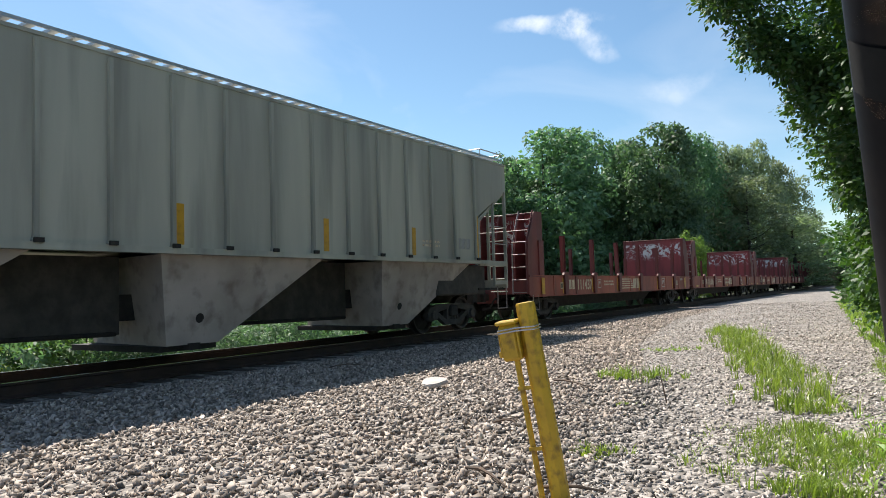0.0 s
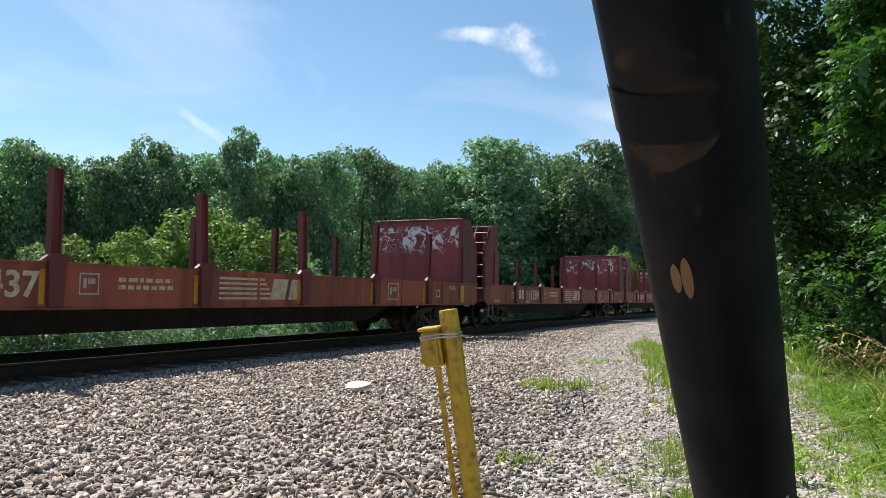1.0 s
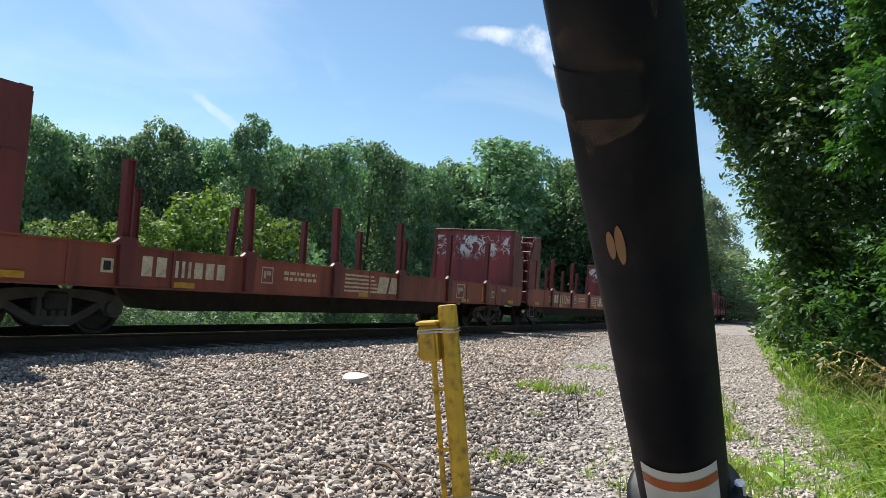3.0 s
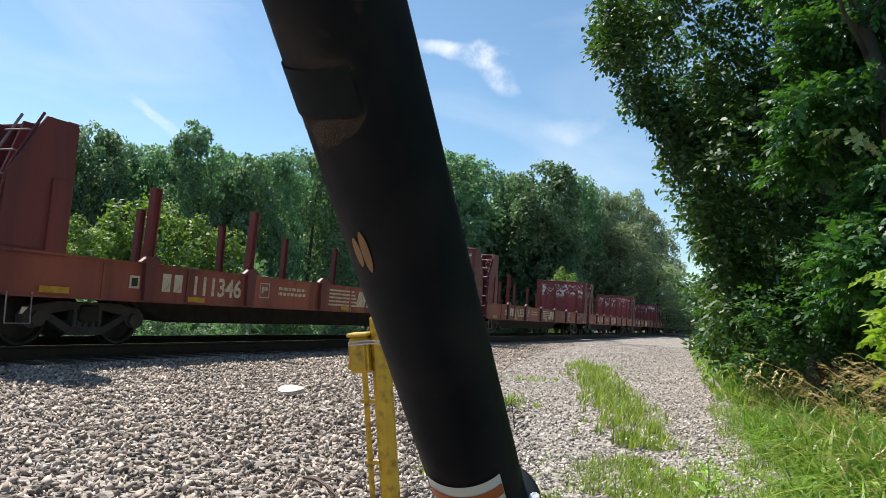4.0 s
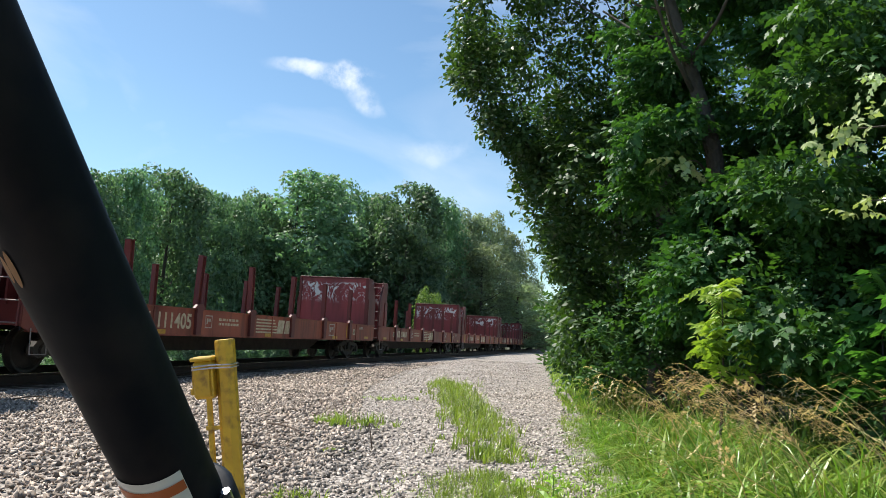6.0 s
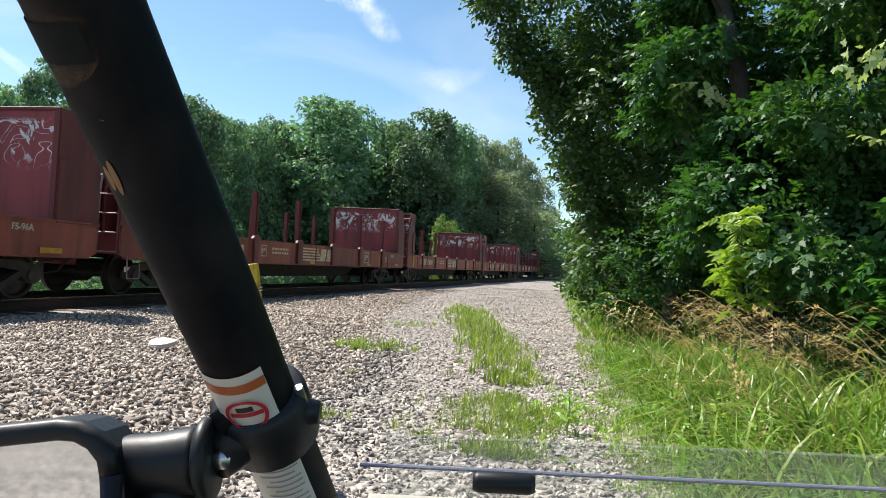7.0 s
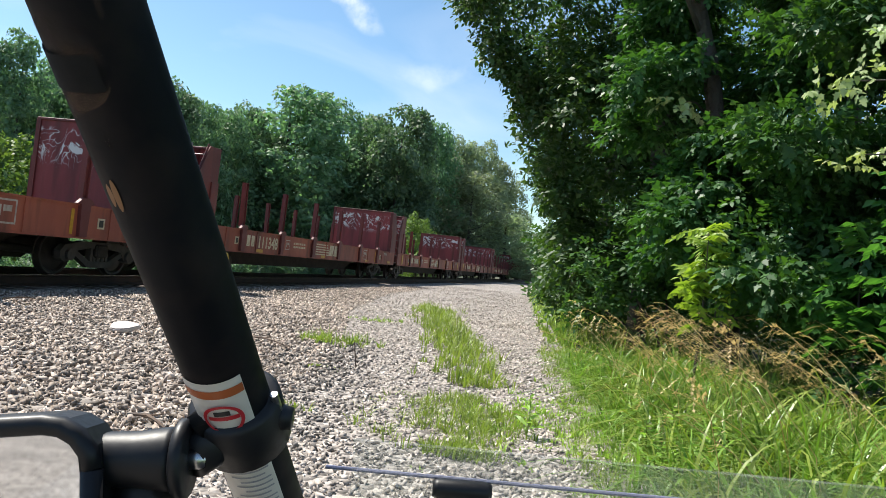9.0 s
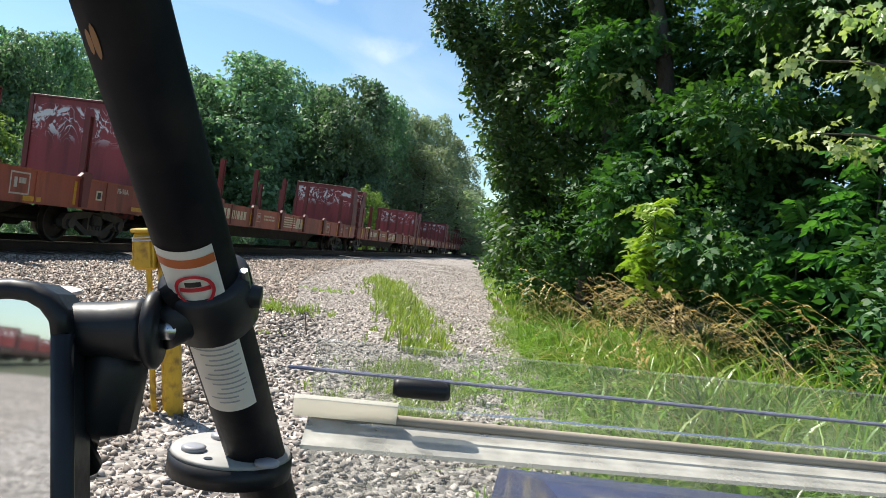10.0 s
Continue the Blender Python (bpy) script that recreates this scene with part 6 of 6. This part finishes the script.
def build_broad_weed(x, y, tall, seed):
    rng = random.Random(seed)
    ob = empty("broadleaf_weed", "upright green broad-leaved weed beside the trail", "weed")
    ob.location = (x, y, 0.0)
    part("stem", tube([(0, 0, -0.02), (0.01, 0, tall * 0.5), (0, 0.01, tall)], [0.006, 0.005, 0.003], 6), M["grass"], ob)
    bm = bmesh.new()
    for k in range(12):
        z, a = tall * (0.2 + 0.8 * k / 12), k * 2.4
        d = Vector((math.cos(a), math.sin(a), 0.45))
        sd = Vector((-math.sin(a), math.cos(a), 0)) * 0.17
        l = 0.42 * tall * (1.2 - 0.6 * k / 12) * rng.uniform(0.8, 1.15)
        p = Vector((0, 0, z))
        low = Vector((0, 0, -0.012))
        outline = [p, p + d * l * 0.3 + sd * l, p + d * l * 0.65 + sd * l * 0.8, p + d * l + Vector((0, 0, -0.2 * l))]
        mid = p + d * l * 0.5 + low
        bm.faces.new([bm.verts.new(v) for v in (outline[0], outline[1], outline[2], outline[3], mid)])
        bm.faces.new([bm.verts.new(v) for v in (outline[0], mid, outline[3], p + d * l * 0.65 - sd * l * 0.8, p + d * l * 0.3 - sd * l)])
    part("leaves", bm, M["leaf_light"], ob)


for x, y, tall, seed in ((-0.36, 5.2, 0.3, 1), (-0.2, 6.4, 0.14, 2), (0.42, 5.0, 0.28, 3), (0.62, 5.5, 0.34, 4), (0.5, 4.6, 0.24, 5), (0.8, 4.9, 0.36, 6), (1.1, 5.2, 0.4, 7), (0.35, 6.2, 0.25, 8)):
    build_broad_weed(x, y, tall, seed)
part_stem = new("dry_weed_stem", mesh_of("dry_weed_stem", tube([(0, 0, 0), (-0.03, 0.01, 0.14), (-0.07, 0.03, 0.3)], [0.008, 0.006, 0.003], 6), M["twig"]))
part_stem.location = (-2.28, 6.95, 0.0)
tagged(part_stem, "dark upright dead weed stem among the stones", "weed stem")


# ---- the vehicle from which the view is taken ----
YAW = radians(14)
U, FW = Vector((math.cos(YAW), math.sin(YAW), 0)), Vector((-math.sin(YAW), math.cos(YAW), 0))
A0 = Vector((-0.0505, 0.3835, 1.13))
AX = Vector((-0.0001, 0.1404, -0.165)).normalized()


def along_pillar(z):
    return A0 + AX * ((z - A0.z) / AX.z)


def utv():
    v = empty("utility_vehicle", "side-by-side utility vehicle with a black roll cage and half windshield", "vehicle")
    # the pillar: a straight black tube that bends into the roof rail
    top = along_pillar(1.62)
    pts = [along_pillar(0.80), along_pillar(1.0), along_pillar(1.2), along_pillar(1.4), top, top + AX * -0.06 + FW * -0.03 + Vector((0, 0, -0.005)), top - FW * 0.25 + Vector((0, 0, 0.06)), top - FW * 1.1 + Vector((0, 0, 0.08))]
    bm = tube(pts, 0.0202, 28)
    pillar = part("pillar", bm, M["padding"], v, "scuffed black roll-cage tube", True)
    # scuff mark and labels wrapped on the tube
    toward = (Vector((0.122, 0.053, 1.1)) - along_pillar(1.05))
    toward = (toward - AX * toward.dot(AX)).normalized()
    across = AX.cross(toward)

    def wrap(name, d0, d1, a0, a1, material, label="", lift=0.0006, parent=None, seg=12, round_ends=False):
        """A patch on the tube between two distances along it and two angles about it."""
        b = bmesh.new()
        grid = []
        rows = 10
        for i in range(rows + 1):
            t = i / rows
            d = d0 + (d1 - d0) * t
            half = math.sqrt(max(0.02, 1 - (2 * t - 1) ** 2)) if round_ends else 1.0
            mid, w = (a0 + a1) / 2, (a1 - a0) / 2 * half
            row = []
            for k in range(seg + 1):
                a = radians(mid - w + 2 * w * k / seg)
                row.append(b.verts.new(A0 + AX * d + (toward * math.cos(a) + across * math.sin(a)) * (0.0202 + lift)))
            grid.append(row)
        for r0, r1 in zip(grid, grid[1:]):
            for k in range(seg):
                b.faces.new((r0[k], r0[k + 1], r1[k + 1], r1[k]))
        return part(name, b, material, parent or pillar, label, True)
    wrap("warning_label", 0.083, 0.122, -29, 66, M["label"], "white warning label with an orange band and red ring")
    wrap("label_band", 0.0885, 0.0945, -28, 65, M["orange"], "", 0.0009)
    b = bmesh.new()
    for k in range(24):
        t0, t1 = 2 * math.pi * k / 24, 2 * math.pi * (k + 1) / 24
        q4 = []
        for tt, r in ((t0, 0.0112), (t1, 0.0112), (t1, 0.0092), (t0, 0.0092)):
            a = 13 + math.degrees(r * math.sin(tt) / 0.0221)
            q4.append(b.verts.new(A0 + AX * (0.110 + r * math.cos(tt)) + (toward * math.cos(radians(a)) + across * math.sin(radians(a))) * 0.0222))
        b.faces.new(q4)
    part("label_ring", b, M["red"], pillar, "red ring")
    wrap("label_bar", 0.1085, 0.1115, -10, 36, M["red"], "", 0.001)
    wrap("label_figure", 0.1045, 0.108, 2, 26, M["black"], "", 0.0009)
    wrap("text_label", 0.150, 0.2165, -31, 60, M["label"], "white label with small unreadable print")
    for k in range(12):
        wrap("label_line", 0.158 + 0.0044 * k, 0.1594 + 0.0044 * k, -24 + 8 * (k % 4 == 1) + 20 * (k > 9), 50 - 7 * (k % 3) - 5 * (k % 5), M["labelgrey"], "", 0.0009)
    bare = plain("bare_scuff", (0.3, 0.15, 0.06), 0.6)
    wrap("scuff", -0.040, -0.024, 36, 46, bare, "bare worn scuff", 0.0004, None, 8, True)
    wrap("scuff", -0.037, -0.0255, 46.5, 56, bare, "bare worn scuff", 0.0004, None, 8, True)
    wrap("dust_smear", -0.108, -0.070, -8, 100, M["dustmark"], "brown dust smear", 0.0003, None, 16, True)
    wrap("tape_patch", -0.094, -0.079, 4, 100, M["tape"], "matt black patch", 0.0006, None, 16)
    for d0, d1, a0, a1 in ((-0.112, -0.105, -20, -13), (-0.070, -0.066, 52, 60), (0.0, 0.016, 76, 84), (-0.062, -0.05, 20, 26), (0.03, 0.034, 10, 14)):
        wrap("scuff", d0, d1, a0, a1, M["dustmark"], "", 0.0004, None, 8, True)
    # clamp that holds the mirror
    c0, c1 = A0 + AX * 0.118, A0 + AX * 0.154
    clamp = part("clamp", tube([c0, c0 + AX * 0.003, c1 - AX * 0.003, c1], [0.0235, 0.0262, 0.0262, 0.0235], 24), M["blackplastic"], v, "black plastic clamp", True)
    mid = (c0 + c1) / 2
    right_way = U
    part("clamp_lug", tube([mid + right_way * 0.02 - AX * 0.006, mid + right_way * 0.031 - AX * 0.006], [0.0085, 0.0065], 10), M["blackplastic"], clamp, "", True)
    part("clamp_screw", tube([mid + right_way * 0.0245 - AX * 0.026, mid + right_way * 0.0245 - AX * 0.004], 0.0024, 8), M["chrome"], clamp, "steel screw")
    pivot = Vector((-0.068, 0.439, 1.008))
    arm_dir = Vector((-0.93, -0.30, -0.10)).normalized()
    arm = part("mirror_arm", tube([pivot + arm_dir * 0.0, pivot + arm_dir * 0.004, pivot + arm_dir * 0.02, pivot + arm_dir * 0.036, pivot + arm_dir * 0.044, pivot + arm_dir * 0.048], [0.0165, 0.0172, 0.0150, 0.0146, 0.0125, 0.007], 20), M["blackplastic"], v, "black plastic mirror arm", True)
    # the bracket: a thin rounded plate on the arm's end, its strap running up to the clamp
    axis = -arm_dir
    part("pivot_disc", tube([pivot, pivot + axis * 0.0015, pivot + axis * 0.0055, pivot + axis * 0.007], [0.0195, 0.0215, 0.0215, 0.0195], 26), M["blackplastic"], arm, "thin round bracket plate", True)
    part("bracket_strap", tube([pivot + axis * 0.004 + Vector((0.002, 0.006, 0.016)), pivot + axis * 0.010 + Vector((0.006, 0.008, 0.027)), mid + Vector((-0.012, 0.004, 0.018)), mid + Vector((0.0, 0.0, 0.012))], [0.0085, 0.008, 0.009, 0.012], 12), M["blackplastic"], arm, "", True)
    part("bracket_web", tube([pivot + axis * 0.004 + Vector((0, 0.004, 0.0)), mid + Vector((-0.004, 0.0, -0.004))], [0.013, 0.016], 14), M["blackplastic"], arm, "", True)
    part("pivot_bolt", tube([pivot + axis * 0.006, pivot + axis * 0.0125, pivot + axis * 0.0155, pivot + axis * 0.0168], [0.0056, 0.0056, 0.0042, 0.0015], 14), M["chrome"], arm, "rounded steel bolt", True)
    part("mirror_stem", tube([pivot + Vector((-0.02, 0.004, -0.008)), pivot + Vector((-0.021, 0.006, -0.024)), pivot + Vector((-0.024, 0.008, -0.055)), pivot + Vector((-0.038, 0.01, -0.08)), pivot + Vector((-0.055, 0.012, -0.095))], [0.014, 0.0185, 0.0185, 0.014, 0.008], 14), M["blackplastic"], arm, "", True)
    # mirror: shell and glass, facing the seats
    nrm = Vector((0.304, -0.947, 0.103)).normalized()
    wide = Vector((0, 0, 1)).cross(nrm).normalized()
    tallv = nrm.cross(wide)
    lean8 = radians(9)
    wide, tallv = wide * math.cos(lean8) + tallv * math.sin(lean8), tallv * math.cos(lean8) - wide * math.sin(lean8)

    c = Vector((-0.102, 0.412, 1.028)) - wide * 0.076 - tallv * 0.094

    def plate(w, h, r, d0, d1, material, name, parent, label=""):
        b = bmesh.new()
        ring = []
        for sx, sy, a0 in ((1, 1, 0), (-1, 1, 90), (-1, -1, 180), (1, -1, 270)):
            for k in range(5):
                a = radians(a0 + 22.5 * k)
                ring.append((sx * (w - r) + r * math.cos(a), sy * (h - r) + r * math.sin(a)))
        vs0 = [b.verts.new(c + wide * p + tallv * q + nrm * d0) for p, q in ring]
        vs1 = [b.verts.new(c + wide * p + tallv * q + nrm * d1) for p, q in ring]
        b.faces.new(vs0)
        b.faces.new(vs1)
        for k in range(len(ring)):
            b.faces.new((vs0[k], vs0[(k + 1) % len(ring)], vs1[(k + 1) % len(ring)], vs1[k]))
        bmesh.ops.recalc_face_normals(b, faces=b.faces[:])
        return part(name, b, material, parent, label)
    shell = plate(0.080, 0.098, 0.026, -0.028, 0.0, M["blackplastic"], "mirror_housing", v, "black plastic mirror housing")
    plate(0.071, 0.089, 0.020, 0.001, 0.002, M["mirror"], "mirror_glass", shell, "mirror glass")
    ring = []
    for sx, sy, a0 in ((1, 1, 0), (-1, 1, 90), (-1, -1, 180), (1, -1, 270)):
        for k in range(5):
            a = radians(a0 + 22.5 * k)
            ring.append(c + wide * (sx * 0.0515 + 0.024 * math.cos(a)) + tallv * (sy * 0.0695 + 0.024 * math.sin(a)))
    part("mirror_rim", tube(ring + ring[:1], 0.0058, 8), M["blackplastic"], shell, "", True)
    # flange where the tube meets the cowl
    foot = along_pillar(0.906)
    part("pillar_flange", tube([foot - U * 0.018 - Vector((0, 0, 0.014)), foot - U * 0.018], [0.044, 0.044], 28), M["blackplastic"], v, "round black flange", True)
    part("flange_plate", tube([foot - U * 0.018 + Vector((0, 0, 0.0005)), foot - U * 0.018 + Vector((0, 0, 0.003))], [0.0432, 0.0415], 28), M["plate_grey"], v, "light grey plate on the flange", True)
    for du, df in ((-0.042, -0.014), (-0.03, 0.022), (0.012, -0.03)):
        at = foot + U * du + FW * df + Vector((0, 0, 0.0032))
        part("flange_bolt", tube([at, at + Vector((0, 0, 0.0025)), at + Vector((0, 0, 0.0035))], [0.0085, 0.0085, 0.006], 16), M["labelgrey"], v, "", True)
    part("flange_hole", tube([foot - U * 0.028 - FW * 0.03 + Vector((0, 0, 0.0031)), foot - U * 0.028 - FW * 0.03 + Vector((0, 0, 0.0036))], 0.003, 10), M["black"], v)
    # half windshield: two clear sheets, the seal and the trim
    w0 = Vector((-0.025, 0.600, 0.993))
    back = (FW * 0.42 + Vector((0, 0, -1))).normalized()
    rise = Vector((0, 0, 0.02))

    def strip(name, a, b_, long, thick, material, label="", parent=None, start=0.0):
        """A thin sheet hanging below the top edge from a to b_ metres down."""
        e = bmesh.new()
        nn = U.cross(back).normalized()
        k = 8
        rows = []
        for i in range(k + 1):
            u = start + (long - start) * i / k
            o = w0 + (U + rise) * u
            rows.append([e.verts.new(o + back * a + nn * thick / 2), e.verts.new(o + back * b_ + nn * thick / 2), e.verts.new(o + back * b_ - nn * thick / 2), e.verts.new(o + back * a - nn * thick / 2)])
        for r0, r1 in zip(rows, rows[1:]):
            for j in range(4):
                e.faces.new((r0[j], r0[(j + 1) % 4], r1[(j + 1) % 4], r1[j]))
        e.faces.new(rows[0])
        e.faces.new(rows[-1])
        bmesh.ops.recalc_face_normals(e, faces=e.faces[:])
        ob = part(name, e, material, parent or v, label)
        return ob
    up = strip("upper_pane", 0.0, 0.055, 1.15, 0.003, M["pane"], "clear dusty windshield flap")
    dn = strip("lower_pane", 0.057, 0.34, 1.15, 0.003, M["pane2"], "clear dusty half windshield", None, 0.0)
    up.visible_shadow = dn.visible_shadow = False
    part("pane_edge", tube([w0 + back * 0.028 - U * 0.02, w0 + back * 0.028 + (U + rise) * 1.15], 0.0015, 8), M["pane_rim"], up, "blue-grey pane edge")
    seal0 = w0 + back * 0.066 - FW * 0.012
    part("windshield_seal", tube([seal0 - U * 0.0 + Vector((0, 0, -0.006)), seal0 + (U + rise) * 0.05 + Vector((0, 0, 0.001)), seal0 + (U + rise) * 0.5, seal0 + (U + rise) * 1.15], [0.0035, 0.0042, 0.0042, 0.0042], 10), M["hose"], v, "tan rubber seal", True)
    ledge = bmesh.new()
    rows = []
    for i in range(9):
        o2 = seal0 + (U + rise) * (1.15 * i / 8) - Vector((0, 0, 0.002))
        reach = 0.043 - 0.015 * i / 8
        rows.append([ledge.verts.new(o2), ledge.verts.new(o2 - FW * reach * 0.95 - Vector((0, 0, reach * 0.25))), ledge.verts.new(o2 - FW * reach * 0.95 - Vector((0, 0, reach * 0.25 + 0.003))), ledge.verts.new(o2 + FW * 0.003 - Vector((0, 0, 0.003)))])
    for r0, r1 in zip(rows, rows[1:]):
        for j in range(4):
            ledge.faces.new((r0[j], r0[(j + 1) % 4], r1[(j + 1) % 4], r1[j]))
    ledge.faces.new(rows[0])
    ledge.faces.new(rows[-1])
    bmesh.ops.recalc_face_normals(ledge, faces=ledge.faces[:])
    part("windshield_trim", ledge, M["veil"], v, "dusty clear trim strip")
    tongue = strip("trim_end", 0.050, 0.066, 0.068, 0.006, M["trim"], "white moulded trim end", None, -0.012)
    tongue.location = -FW * 0.014
    k0 = w0 + back * 0.035 + (U + rise) * 0.062 - FW * 0.008
    part("pane_clip", tube([k0, k0 + (U + rise) * 0.004, k0 + (U + rise) * 0.04, k0 + (U + rise) * 0.044], [0.006, 0.0075, 0.0075, 0.006], 12), M["blackplastic"], v, "black rubber clip", True)
    # body below the view: cowl, bonnet, floor, far pillar and wheels
    o = Vector((w0.x, w0.y, 0))
    turn = Matrix.Translation(o) @ Matrix.Rotation(YAW, 4, "Z")

    def body(name, bm2, material, label="", smooth=False):
        p = part(name, bm2, material, v, label, smooth)
        p.matrix_basis = turn
        return p
    # bonnet raised and coloured blue to imitate the bluish reflection on the windshield
    body("bonnet", prism([(0.14, 0.42), (0.14, 0.76), (0.6, 0.72), (0.98, 0.62), (1.1, 0.42)], "x", 0.34, 1.12), M["body"], "plastic bonnet, its blue standing in for reflection on the windshield")
    body("tub", box(-0.06, 1.3, -1.5, 0.12, 0.3, 0.42, 0.03), M["blackplastic"])
    body("cowl", box(-0.06, 1.3, 0.02, 0.13, 0.42, 0.66, 0.02), M["blackplastic"])
    body("seat", box(0.65, 1.2, -1.2, -0.65, 0.42, 0.7, 0.05), M["blackplastic"])
    body("far_pillar", tube([(1.3, 0.04, 0.64), (1.3, -0.28, 1.05), (1.27, -0.72, 1.6), (1.27, -1.6, 1.68)], 0.0202, 14), M["padding"], "", True)
    body("cross_bar", tube([(-0.03, -1.6, 1.68), (1.27, -1.6, 1.68)], 0.0202, 14), M["padding"], "", True)
    for x in (-0.03, 1.27):
        body("rear_pillar", tube([(x, -1.6, 1.68), (x, -1.75, 0.4)], 0.0202, 14), M["padding"], "", True)
    for x in (0.06, 1.2):
        for y in (0.55, -1.45):
            b = bmesh.new()
            add_tube(b, [(x - 0.12, y, 0.3), (x - 0.09, y, 0.3), (x + 0.09, y, 0.3), (x + 0.12, y, 0.3)], [0.24, 0.3, 0.3, 0.24], 24)
            body("tyre", b, M["tyre"], "muddy knobbly tyre", True)
    part("pillar_foot", tube([along_pillar(0.82), Vector((along_pillar(0.8).x, along_pillar(0.8).y + 0.02, 0.4))], 0.0202, 16), M["padding"], v, "", True)
    return v


utv()


# ---- moving things ----
def motions():
    for car, s0 in CARS + [(HOPPER, 17.51)]:
        walk(car, [(0, track_pose(CENTRE, s0)), (10, track_pose(CENTRE, s0 - SPEED * 10))])
    step = math.degrees(SPEED / FPS / 0.424)
    turned = [(k / FPS, k * step) for k in range(10 * FPS + 1)]
    for wheels, dy in ROLLING:
        walk(wheels, [(t, pose(0, dy, RAIL_TOP + 0.424, a % 360)) for t, a in turned])


motions()
